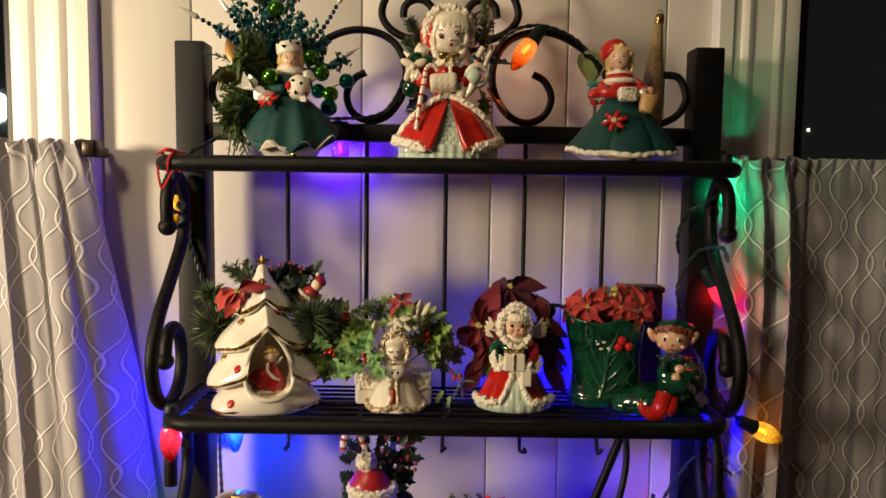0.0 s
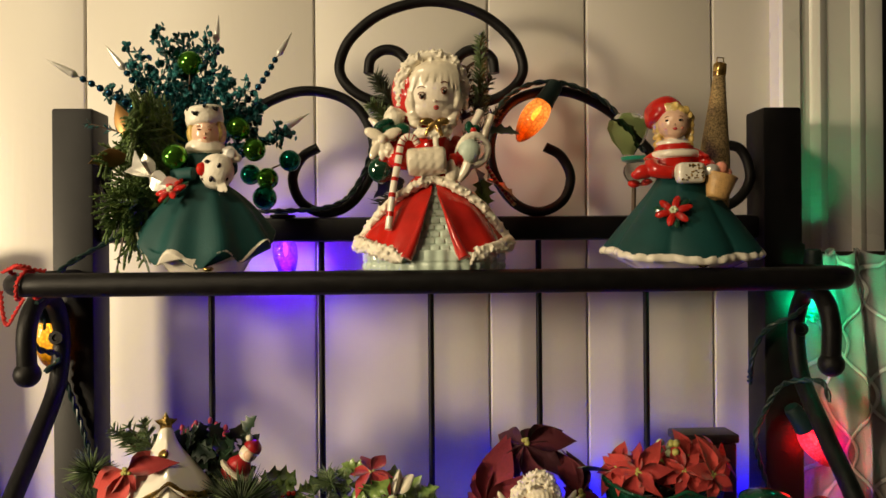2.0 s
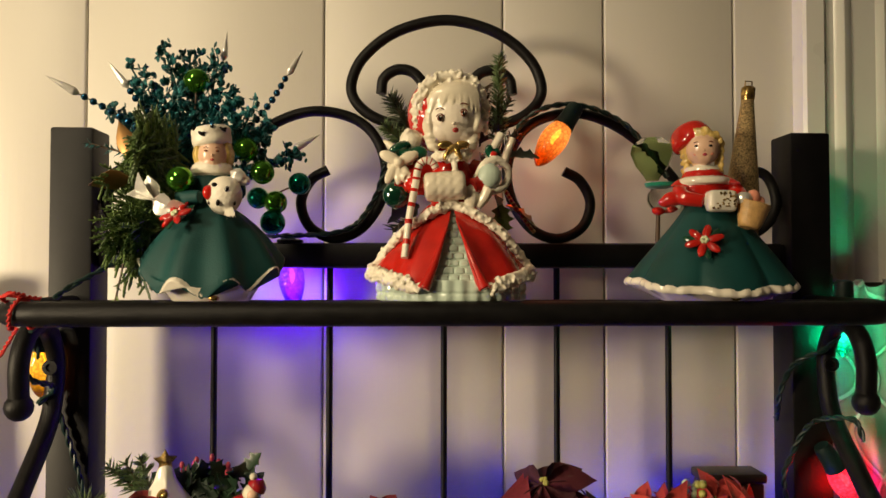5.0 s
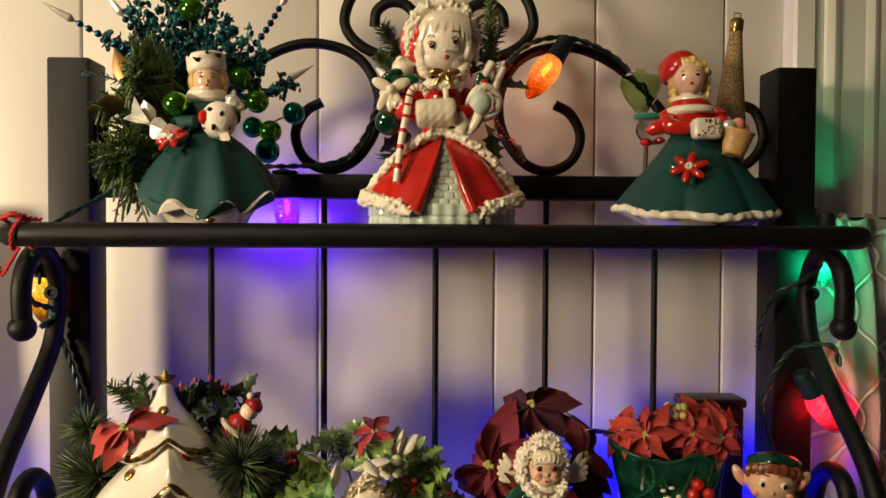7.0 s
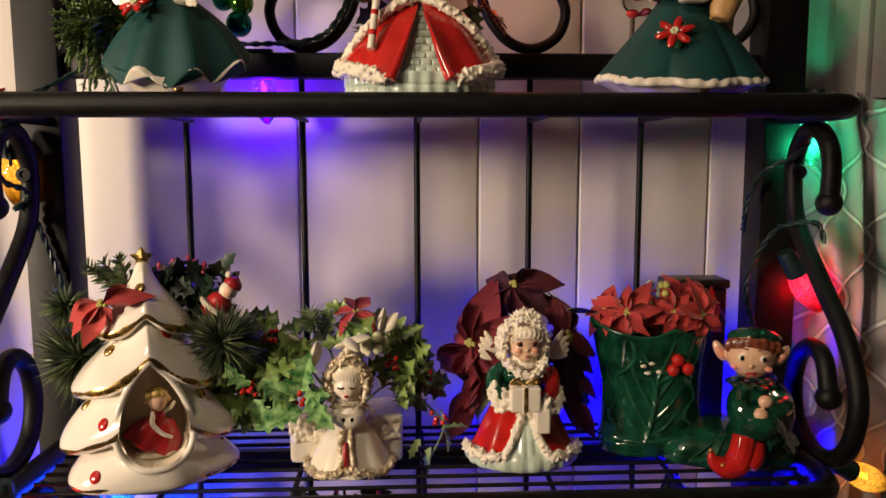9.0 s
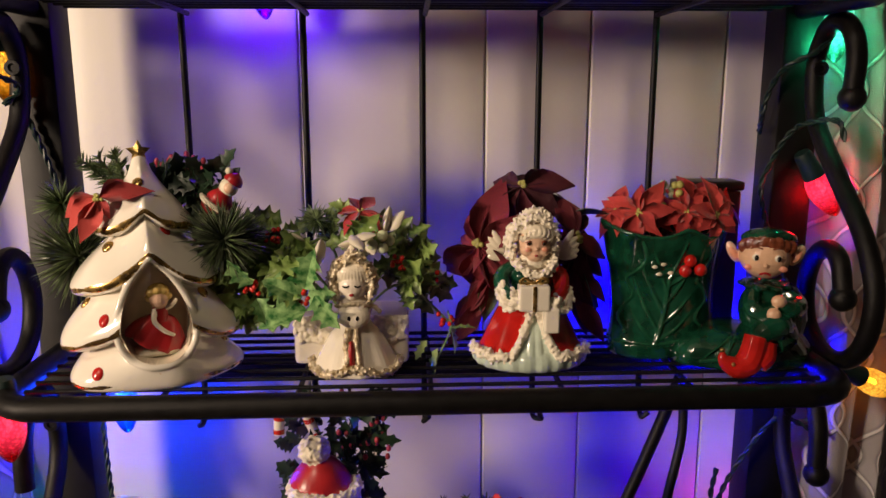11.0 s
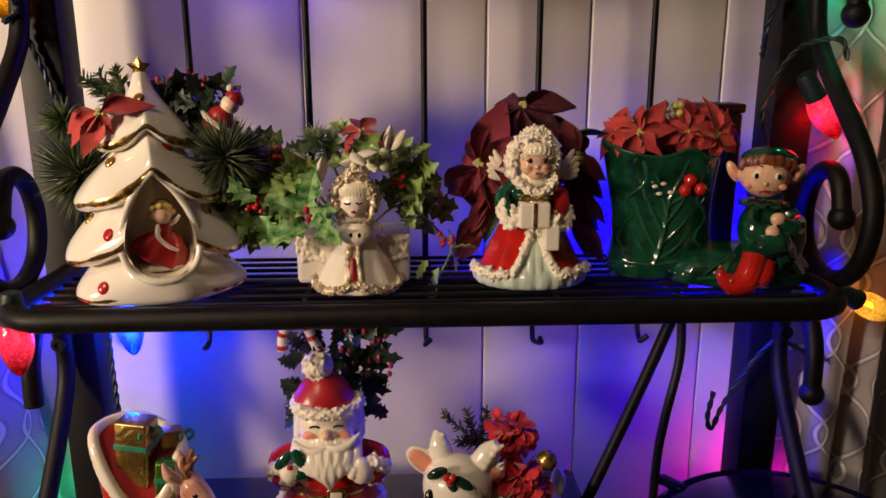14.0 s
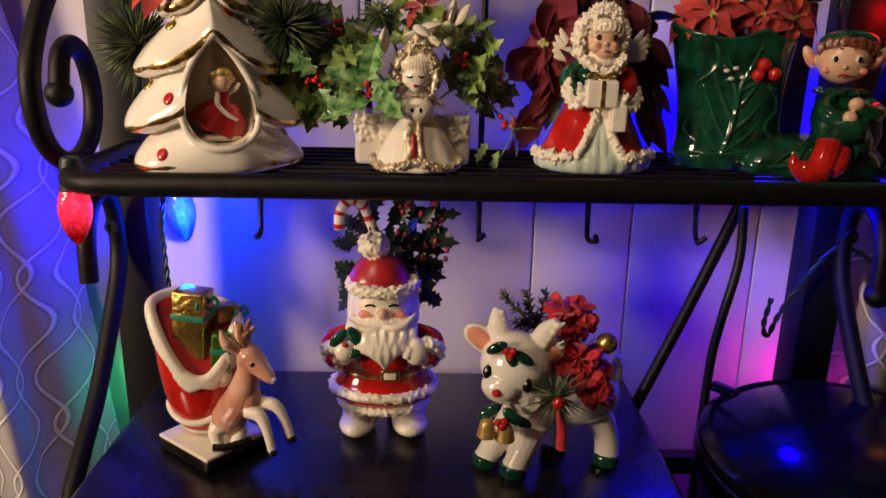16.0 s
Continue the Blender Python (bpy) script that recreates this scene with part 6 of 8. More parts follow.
    for f in fs:
        c = sum((vs[i] for i in f), Vector()) / len(f)
        _, i, d = near.find(c)
        w = 2.3 + 0.8 * math.sin(0.11 * i) + 0.5 * math.sin(0.37 * i + 1)
        if c.z < 14 and c.y < 0:
            w *= min(1.0, max(0.0, (abs(c.x) - 22) / 20))
        inside = hollow.find_nearest(c)[3] < 0.25 and c.y > -58
        s.f.append(f)
        s.m.append(2 if inside else 1 if d < w else 0)
        s.fine.append(False)
    s.v = [tuple(q) for q in vs]
    done(s, "body")
    for x, z, m in ((13, 116, "red"), (-34, 55, "red"), (-42, 15, "red"), (-3, 150, "gold"), (-27, 105, "gold"), (-46, 68, "gold"), (36, 66, "gold"), (49, 26, "gold")):
        # slides down until it sits on a face that looks up, clear of the gilding
        for k in range(12):
            hit, nrm, _, _ = body.ray_cast(Vector((x, -200, z - 1.5 * k)), Vector((0, 1, 0)))
            if hit and nrm.z > 0.1 and near.find(hit)[2] > 6.5:
                break
        s = Shape()
        s.ball(hit, (4.4, 5.0, 1.9), m, 16, nrm.to_track_quat("Z", "Y").to_matrix().to_4x4())
        done(s, "dot", "red dot" if m == "red" else "gold dot")
    s = Shape()
    star = [((9 if i % 2 == 0 else 4.6) * math.sin(math.pi * i / 5), (9 if i % 2 == 0 else 4.6) * math.cos(math.pi * i / 5)) for i in range(10)]
    s.add([(x, -1.5, z + 172) for x, z in star] + [(x, 1.5, z + 172) for x, z in star] + [(0, -4, 172), (0, 4, 172)],
          [(i, (i + 1) % 10, 20) for i in range(10)] + [(10 + (i + 1) % 10, 10 + i, 21) for i in range(10)] + [(i, 10 + i, 10 + (i + 1) % 10, (i + 1) % 10) for i in range(10)], "gold")
    done(s, "star", "gold star")
    s = Shape()
    # small seated girl in the niche
    s.lathe([(24, 0), (25, 4), (22, 14), (14, 24), (6, 30)], "redmatte", 44, (-4, -25, 26), sy=0.55, wob=lambda a, t: (1 + 0.07 * math.cos(11 * a) * (1 - t), 1.5 * math.cos(5 * a) * (1 - t)), rot=Matrix.Rotation(radians(30), 4, "Y"), smooth=3)
    s.lathe([(21, 0), (22, 3), (16, 6)], "cream", 36, (-1, -26, 19.5), sy=0.55, wob=lambda a, t: (1 + 0.05 * math.cos(17 * a), 0))
    s.lathe([(5, 0), (6, 6), (6.5, 11), (3, 15), (2.5, 18)], "redmatte", 16, (4, -30, 48), sy=0.75, smooth=3)
    s.tube([(0, -32, 59), (-1, -37, 50), (6, -40, 42), (14, -39, 37)], [2.2, 2.4, 2.1, 1.6], "palef", 8)
    s.tube([(9, -31, 59), (14, -33, 62), (18, -33, 67)], [2, 2, 1.5], "palef", 8)
    s.ball((4, -33, 68), (7.6, 7, 8), "flesh", 14).ball((4, -29.5, 73), (9.6, 8.4, 8.4), "blond", 14)
    for q in ((-2, -34, 74), (3, -36, 76), (8, -35, 75), (11, -32, 70), (-3, -31, 69)):
        s.ball(q, (4.4, 3.4, 3.6), "blond", 8)
    s.v = [(x * 0.88 + 0.5, y * 0.88 - 1, z * 0.88 + 6) for x, y, z in s.v]
    fuse(s, 0.55, 2)
    done(s, "figurine", "tiny blond girl in a red dress")


ceramic_tree()

bt = thing("tree_greenery", "pine tufts, red poinsettia and berries stuck behind the tree", "greenery", (-0.205, 0.925, MID))
O = Vector(bt.location)


def local(s, o=None):
    o = o or O
    s.v = [tuple(Vector(q) - o) for q in s.v]
    return s


s = Shape()
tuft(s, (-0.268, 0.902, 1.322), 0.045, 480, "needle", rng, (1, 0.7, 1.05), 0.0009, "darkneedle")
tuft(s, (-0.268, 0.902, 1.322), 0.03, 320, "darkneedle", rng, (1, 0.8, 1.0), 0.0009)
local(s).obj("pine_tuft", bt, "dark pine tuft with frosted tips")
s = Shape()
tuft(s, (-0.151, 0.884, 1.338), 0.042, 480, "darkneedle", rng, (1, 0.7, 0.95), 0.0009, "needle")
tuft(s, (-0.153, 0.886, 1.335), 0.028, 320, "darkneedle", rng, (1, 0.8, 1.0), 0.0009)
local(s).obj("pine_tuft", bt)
s = Shape()
tuft(s, (-0.272, 0.893, 1.365), 0.026, 260, "needle", rng, (1, 0.7, 0.9), 0.0009, "darkneedle")
for k in range(3):
    sprig(s, (-0.235 + 0.004 * k, 0.905, 1.375), (-0.258 + 0.012 * k, 0.9, 1.397 + 0.003 * k), 70, 0.013, "needle", rng, 0.0009)
local(s).obj("pine_tuft", bt)
for i in range(22):
    a = Vector((-0.187 + rng.uniform(-0.024, 0.022), 0.91 + rng.uniform(-0.006, 0.006), 1.386 + rng.uniform(-0.006, 0.016)))
    local(Shape("pinkberry").ball(a, (0.0021, 0.0021, 0.003), "pinkberry", 7).tube([a, a + Vector((-0.002, 0.004, -0.014))], 0.0005, "pinkberry", 4, 0)).obj("berry", bt, "frosted pink berry")
s = Shape()
for i in range(46):
    c = Vector((-0.184 + rng.uniform(-0.025, 0.03), 0.905 + rng.uniform(-0.006, 0.01), 1.365 + rng.uniform(-0.022, 0.022)))
    d = (rng.uniform(-1, 1), rng.uniform(-0.6, 0), rng.uniform(-0.4, 1))
    Shape().sheet([(y * 0.022, w * 0.008) for y, w in HOLLY], "hollydark", 8, 0.3, Matrix.Translation(c - O) @ facing(d, (rng.uniform(-0.8, 0.8), -1, rng.uniform(-0.2, 1)), rng.uniform(-0.4, 0.4)), 0.0005).obj("holly_leaf", bt)
s.tube([(-0.2, 0.925, MID), (-0.2, 0.928, 1.3), (-0.2, 0.92, 1.36)], 0.004, "stem", 8).tube([(-0.2, 0.926, 1.31), (-0.235, 0.922, 1.318), (-0.266, 0.904, 1.32)], 0.0018, "stem", 6)
s.tube([(-0.2, 0.926, 1.31), (-0.17, 0.92, 1.32), (-0.155, 0.882, 1.332)], 0.0018, "stem", 6)
local(s).obj("stem", bt)
flower(bt, (-0.233, 0.864, 1.373), (0, -1, 0.25), 0.033, "poin", rng, 6, cup=0.15, stamens=8, second=False, petals=((196, 1.0, 0.1), (212, 0.92, 0.3), (255, 1.0, 0.35), (17, 0.98, 0.35), (40, 0.85, -0.2), (300, 0.45, 0.4)))
s = Shape()
c = Vector((-0.155, 0.9, 1.368))
s.lathe([(0.0085, -0.012), (0.0095, -0.008), (0.0085, 0.0), (0.005, 0.005)], "redmatte", 16, c, smooth=3)
s.lathe([(0.0125, -0.007), (0.0135, -0.0055), (0.0125, -0.004), (0.009, -0.004)], "whiteleaf", 18, c)
s.ball(c + Vector((0, -0.001, 0.009)), (0.0065, 0.006, 0.0065), "whiteleaf", 14).ball(c + Vector((0.001, -0.005, 0.0095)), (0.004, 0.003, 0.004), "flesh", 10)
s.lathe([(0.0068, 0.013), (0.0055, 0.017), (0.0, 0.0205)], "redmatte", 14, c, smooth=3).ball(c + Vector((-0.006, -0.001, 0.018)), 0.0026, "whiteleaf", 8)
s.tube([c + Vector((0.003, 0.004, -0.01)), c + Vector((-0.005, 0.012, -0.03)), c + Vector((-0.03, 0.02, -0.05))], 0.0008, "stem", 5)
T = Matrix.Translation(c) @ Matrix.Rotation(radians(38), 4, "Y") @ Matrix.Scale(1.15, 4) @ Matrix.Translation(-c)
s.v = [tuple(T @ Vector(q)) for q in s.v]
tagged(s.obj("toy_ornament"), "tiny red and white round toy ornament on a wire", "ornament")


def hood_lady():
    t = thing("ceramic_planter", "ivory ceramic planter with a hooded lady and gilded trim", "planter", (-0.0535, 0.886, MID), group="planters on the middle shelf")
    s = Shape()
    s.box((-4, 36, 20), (92, 52, 40), "white", 4)
    rng = random.Random(7)
    for i in range(150):
        sg = 1 if i % 2 else -1
        s.ball((-4 + sg * rng.uniform(16, 45), 9 + rng.uniform(-1, 1), 18 + rng.uniform(2, 22)), (2.2, 1.6, 2.2), "frill", 6)
    fuse(grow(s, 0.001), 0.0008, 2).obj("planter_box", t)
    s = Shape()
    s.lathe([(32, 0), (34, 2), (33, 6), (27, 18), (20, 30), (12, 40), (9, 44)], "white", 44, sy=0.75, wob=lambda a, t: (1 + 0.04 * (1 - t) * math.cos(9 * a), 0), smooth=4)
    s.ball((-2, -20, 16), (3, 6, 14), "redmatte", 12)
    hemr = lambda a, r, z: (r * math.cos(radians(a)), r * 0.78 * math.sin(radians(a)), z)
    s.frill([hemr(a, 35, 6 + 3 * math.cos(radians(4 * a))) for a in range(175, 370, 12)], 3.4, "frill_gold", 130, 1.2)
    s.frill([(-4, -12, 40), (-6, -19, 28), (-5, -24, 14), (-9, -27, 5)], 3.2, "frill_gold", 44, 1.1)
    s.frill([(2, -12, 40), (2, -19, 28), (4, -24, 14), (7, -27, 5)], 2.6, "frill_gold", 30, 1.1)
    s.lathe([(11, 40), (13, 48), (14, 55), (9, 62), (5, 66)], "white", 24, sy=0.8, smooth=3)
    s.ball((0, -12, 47), (13, 8, 10), "frill", 18).ball((-3, -19.5, 47), (1.3, 0.8, 2), "black", 6).ball((3, -19.5, 47), (1.3, 0.8, 2), "black", 6)
    s.frill([(-14, -8, 54), (0, -15, 57), (14, -8, 54), (20, -5, 48)], 2.6, "frill_gold", 40, 1.0)
    s.ball((-1, 0, 74), (16, 12, 17), "cream", 20)
    s.ball((-1, -6, 70), (11, 10, 11), "palef", 20).ball((-1, -10, 64), (6, 5.5, 5), "palef", 14)
    s.ball((-1, -3, 79), (12.5, 10.5, 9), "cream", 16)
    for i in range(9):
        a = (i - 4) / 4
        s.tube([(a * 4, -8, 87), (a * 8 - 1, -13 + 2 * a * a, 82), (a * 10.5 - 1, -13.4 + 4 * a * a, 75.5 - 3 * a * a)], [2, 2.2, 0.8], "cream", 7, 3)
    s.frill([(-13, -9, 60), (-16, -8, 74), (-11, -10, 86), (0, -10, 91), (10, -10, 85), (14.5, -8, 74), (12, -9, 60)], 3.6, "frill_gold", 120, 1.5)
    s.frill([(-16, -4, 62), (-18, -3, 76), (-11, -5, 89), (0, -5, 94), (10, -5, 88), (16.5, -3, 75), (14, -4, 62)], 3.4, "frill_gold", 90, 1.4)
    s.lathe([(8, 90), (5, 95), (2, 100), (0, 102)], "cream", 14, (-1, -2, 0), smooth=3)
    s.loose = True
    for x in (-5.5, 3.5):
        s.tube([(x - 2.4, -15.6, 71.5), (x, -16.3, 70.6), (x + 2.4, -15.6, 71.5)], 0.6, "black", 6)
    s.ball((-1, -16.2, 64.5), (2, 1, 1.2), "redmatte", 8)
    fuse(grow(s, 0.001), 0.0006, 2).obj("figurine", t)


hood_lady()

hb = thing("holly_bouquet", "variegated plastic holly with berries and a small poinsettia", "bouquet", (-0.057, 0.922, MID + 0.03))
O = Vector(hb.location)
hl = leaf_mesh("holly_leaf", HOLLY, 0.031, 0.0098, "holly", 0.4, 0.35, 0.0006)
hl.parent = hb
first = True
spots = [(-0.149, 1.312, 0.01), (-0.15, 1.286, 0.012), (-0.104, 1.3, 0.016), (-0.108, 1.318, 0.016), (-0.093, 1.316, 0.014), (-0.12, 1.337, 0.01), (-0.138, 1.306, 0.02), (-0.145, 1.282, 0.02), (-0.125, 1.275, 0.018), (-0.012, 1.306, 0.018), (-0.004, 1.29, 0.014), (-0.11, 1.318, 0.022), (-0.085, 1.33, 0.018), (-0.025, 1.322, 0.022), (-0.05, 1.335, 0.02), (-0.118, 1.292, 0.018), (-0.012, 1.298, 0.014)]
for x, z, r in spots:
    for i in range(10):
        c = Vector((x + rng.uniform(-r, r), (0.922 if x > -0.09 else 0.91) + rng.uniform(-0.018, 0.02), z + rng.uniform(-r, r) * 0.8))
        d = Vector((c.x + 0.057 + rng.uniform(-0.05, 0.05), rng.uniform(-0.09, 0.01), rng.uniform(-0.05, 0.06)))
        k = rng.uniform(0.55, 1.0)
        q = Matrix.Translation(c - O) @ facing(d, (rng.uniform(-0.7, 0.5), -1, rng.uniform(-0.1, 1.0)), rng.uniform(-0.4, 0.4)) @ Matrix.Scale(k, 4)
        if first:
            hl.matrix_basis = q
            first = False
        else:
            copies(hl, hb, q)
for c, d, L in (((-0.09, 0.884, 1.3), (0.2, -0.3, 1), 0.036), ((-0.09, 0.882, 1.284), (-1, -0.3, -0.2), 0.042), ((-0.082, 0.878, 1.296), (0.5, -0.4, -0.7), 0.034), ((-0.094, 0.886, 1.292), (-0.9, -0.3, 0.6), 0.036), ((-0.088, 0.884, 1.292), (0.9, -0.4, 0.3), 0.026), ((-0.128, 0.886, 1.292), (0.4, -0.4, -0.7), 0.026), ((-0.13, 0.886, 1.305), (-0.6, -0.4, 0.6), 0.03)):
    Shape().sheet([(y * L * 0.9, w * L * 0.29) for y, w in HOLLY], "hollylite", 6, 0.5, Matrix.Translation(Vector(c) - O + Vector((0, -0.006, 0))) @ facing(d, (rng.uniform(-0.9, 0.3), -1, rng.uniform(0.1, 1.0)), rng.uniform(-0.5, 0.5)), 0.0008).obj("pale_leaf", hb, "pale translucent plastic leaf")

for c, d, L in (((-0.081, 0.888, 1.316), (0.15, -0.3, 1), 0.026), ((-0.053, 0.886, 1.338), (1, -0.5, 0.2), 0.022), ((-0.055, 0.884, 1.34), (0.4, -0.6, -0.3), 0.022),  ((-0.046, 0.895, 1.334), (-1, -0.5, -0.1), 0.024), ((-0.044, 0.895, 1.336), (0.3, -0.6, -0.5), 0.02), ((-0.03, 0.905, 1.338), (0.2, -0.2, 1), 0.026),
                ((-0.028, 0.905, 1.34), (0.7, -0.2, 0.8), 0.024), ((-0.09, 0.91, 1.33), (-0.8, -0.2, 0.5), 0.024), ((-0.05, 0.9, 1.33), (0.6, -0.6, -0.2), 0.022)):
    Shape().lathe([(0, 0), (0.12 * L, 0.05 * L), (0.26 * L, 0.28 * L), (0.27 * L, 0.5 * L), (0.15 * L, 0.76 * L), (0.0, 0.92 * L)], "whiteleaf", 18, Vector(c) - O, sy=0.45, wob=lambda a, t: (1 + 0.1 * math.cos(3 * a + 40 * L), 0),
                  rot=Vector(d).to_track_quat("Z", "Y").to_matrix().to_4x4() @ Matrix.Rotation(rng.uniform(-0.8, 0.8), 4, "Z"), smooth=4).obj("white_leaf", hb, "creamy white velvet leaf")

for q in ((-0.031, 0.888, 1.339), (-0.039, 0.887, 1.332), (-0.031, 0.889, 1.329), (-0.026, 0.894, 1.334)):
    Shape("paleberry").ball(Vector(q) - O, 0.0046, "paleberry", 14).obj("pale_berry", hb, "pale green berry")
for c in ((-0.0916, 0.879, 1.294), (-0.1315, 0.884, 1.299), (-0.118, 0.9, 1.338), (-0.02, 0.9, 1.315), (0.006, 0.91, 1.3), (0.018, 0.9, 1.268)):
    for i in range(9):
        Shape("berry").ball(Vector(c) - O + Vector((rng.uniform(-0.006, 0.006), rng.uniform(-0.003, 0.003), rng.uniform(-0.005, 0.005))), 0.0022, "berry", 7).obj("berry", hb, "tiny red berry")
s = Shape()
for x, z in ((-0.14, 1.3), (0.01, 1.3), (0.022, 1.262), (-0.09, 1.33), (-0.03, 1.33), (-0.05, 1.34), (-0.146, 1.277)):
    s.tube([(0, 0, 0.0), ((x + 0.057) * 0.5, -0.005, 0.035 + (z - 1.27) * 0.5), (x + 0.057, -0.01, z - O.z)], 0.0012, "holly", 6)
sprig(s, Vector((-0.075, 0.92, 1.33)) - O, Vector((-0.087, 0.915, 1.355)) - O, 60, 0.017, "needle", rng, 0.0006)
tuft(s, Vector((-0.084, 0.912, 1.348)) - O, 0.02, 90, "needle", rng, (1, 0.6, 0.9), 0.0006)
s.obj("stem", hb)
flower(hb, (-0.05, 0.918, 1.354), (0.0, -0.6, 0.85), 0.024, "poin", rng, 6, cup=0.1, stamens=5, second=False)
s = Shape("holly")
for c, d, L in (((0.022, 0.9, 1.262), (0.3, -0.3, -1), 0.022), ((0.012, 0.895, 1.245), (-0.3, -0.2, -1), 0.024), ((0.02, 0.895, 1.26), (1, -0.2, 0.3), 0.022), ((0.003, 0.9, 1.25), (-0.5, -0.2, -0.7), 0.018)):
    Shape().sheet([(y * L, w * L * 0.25) for y, w in HOLLY], "holly", 7, 0.3, Matrix.Translation(Vector(c) - O) @ aim(d, rng.uniform(-0.5, 0.5)), 0.0005).obj("trailing_leaf", hb)
s.tube([Vector((0.02, 0.9, 1.275)) - O, Vector((0.022, 0.897, 1.26)) - O, Vector((0.01, 0.893, 1.235)) - O], 0.0009, "holly", 5)
s.obj("trailing_stem", hb)


def angel():
    s = Shape()
    s.lathe([(40, 0), (44, 2), (46, 6), (45, 11), (40, 16)], "mint", 64, sy=0.74, wob=lambda a, t: (1 + 0.02 * math.cos(22 * a), 0), smooth=3)
    s.lathe([(42, 12), (38, 20), (31, 36), (24, 50), (19, 60)], lambda a, t: "mint" if abs(a - 1.5 * math.pi) < 0.42 * (1.0 - t) ** 0.8 else "red", 108, sy=0.74, wob=lambda a, t: (1 + 0.03 * (1 - t) * math.cos(8 * a) + (0.03 * (1 - t) * math.cos(34 * a) if abs(a - 1.5 * math.pi) < 0.4 else 0), 0), smooth=4)
    e = lambda a, r, z: (r * math.cos(radians(a)), 0.76 * r * math.sin(radians(a)), z)
    for a0, a1 in ((170, 246), (294, 372)):
        s.frill([e(a, 45, 13 + 2 * math.sin(a)) for a in range(a0, a1, 9)], 4.4, "frill", 80, 1.2)
    for sg in (-1, 1):
        s.frill([e(270 + sg * 25, 44, 12), e(270 + sg * 17, 36, 28), e(270 + sg * 8, 29, 44), e(270 + sg * 4, 25, 54)], 4.0, "frill", 46, 1.1)
    s.lathe([(19, 58), (18, 66), (18, 74), (13, 82), (7, 86)], "bottle", 24, sy=0.75, smooth=3)
    s.tube([(-15, 0, 80), (-24, -4, 72), (-22, -16, 62), (-10, -24, 58)], [5, 6.5, 6.5, 5], "bottle", 10).tube([(15, 0, 80), (23, -4, 72), (21, -16, 62), (12, -24, 58)], [5, 6.5, 6.5, 5], "red", 10)
    s.frill([(-25, -14, 68), (-26, -20, 60), (-21, -26, 52), (-16, -28, 58), (-18, -28, 66)], 4.6, "frill", 70, 1.1).frill([(26, -12, 64), (27, -19, 57), (22, -25, 50), (14, -29, 53), (16, -28, 60)], 4.6, "frill", 70, 1.1)
    s.box((-2, -27, 61), (24, 14, 20), "white", 1.5).box((-2, -34.3, 61), (2.6, 0.8, 20.4), "gold", 0.2)
    s.box((12, -27, 43), (12, 12, 20), "white", 1.5)
    for sg in (-1, 1):
        s.tube([(-2, -28, 72), (-2 + sg * 7, -28, 76), (-2 + sg * 11, -28, 73), (-2 + sg * 4, -28, 71.5)], 1.4, "gold", 8)
    s.ball((1, -4, 84), (13, 11, 10), "frill", 16).ball((1, 2, 101), (15.5, 14, 21), "cream", 22)
    s.ball((1, -7, 100), (12.5, 11, 14), "flesh", 22).ball((1, -12, 91), (7, 6, 5.5), "flesh", 14)
    for sg in (-1, 1):
        s.ball((1 + sg * 6, -12, 95), (6, 5.5, 5.5), "flesh", 14)
    s.frill([(-13, -8, 82), (-16.5, -8, 96), (-15.5, -9, 108), (-9, -10, 115), (2, -10, 119), (12, -10, 114), (17, -9, 106), (16.5, -8, 93), (14, -9, 82)], 3.3, "frill", 150, 1.5)
    s.frill([(-18, -3, 88), (-19.5, -3, 104), (-10, -4, 118), (2, -4, 125), (13, -4, 117), (19, -3, 103), (18, -3, 88)], 3.5, "frill", 150, 1.5)
    s.frill([(-15, -12, 86), (-8, -18, 80), (2, -20, 76), (11, -18, 79), (16, -12, 86)], 4.0, "frill", 110, 1.2)
    for i in range(7):
        a = (i - 3) / 3
        c = Vector((1 + 9.5 * a, -16 + 4 * a * a, 110 - 3.5 * a * a))
        s.tube([c + Vector((-2, 2, 4)), c + Vector((2.4, 0, 2)), c + Vector((2.2, -1, -2.4)), c + Vector((-1.6, -1, -3)), c + Vector((-1.8, -1.4, 0))], [2.2, 2.2, 2, 1.7, 1.2], "cream", 8, 4)
    s.loose = True
    for x in (-4.8, 6.8):
        s.ball((x, -17.3, 101), (2.1, 1.2, 1.8), "brown", 10).ball((x, -18.2, 101), (1.2, 0.8, 1.3), "black", 8).tube([(x - 2.6, -16.4, 101.4), (x, -18, 103.2), (x + 2.6, -16.4, 101.6)], 0.45, "brown", 5)
        s.tube([(x - 2.5, -16.6, 105), (x, -17.4, 106), (x + 2.5, -16.6, 105)], 0.35, "brown", 5)
        s.ball((x * 1.1, -16.7, 96), (2.8, 1.2, 2.0), "blush", 10)
    s.ball((1, -18.2, 91.5), (1.5, 0.9, 0.9), "redmatte", 8)
    s.loose = False
    s.ball((1, -18.3, 96.5), (1.4, 1.4, 1.2), "flesh", 8)
    for sg in (-1, 1):
        for k in range(5):
            R = Matrix.Rotation(sg * radians(30 + 13 * k), 4, "Y")
            s.ball(Vector((2 + sg * 19, 6, 84)) + R.to_3x3() @ Vector((0, 0, 14 - k)), (3.2, 2, 14 - 1.5 * k), "cream", 10, R)
    return fuse(grow(s, 0.001), 0.0006, 2).obj("ceramic_angel", m=pose(0.0865, 0.898, MID))


tagged(angel(), "ceramic winged angel in a red skirt holding white gifts", "figurine")

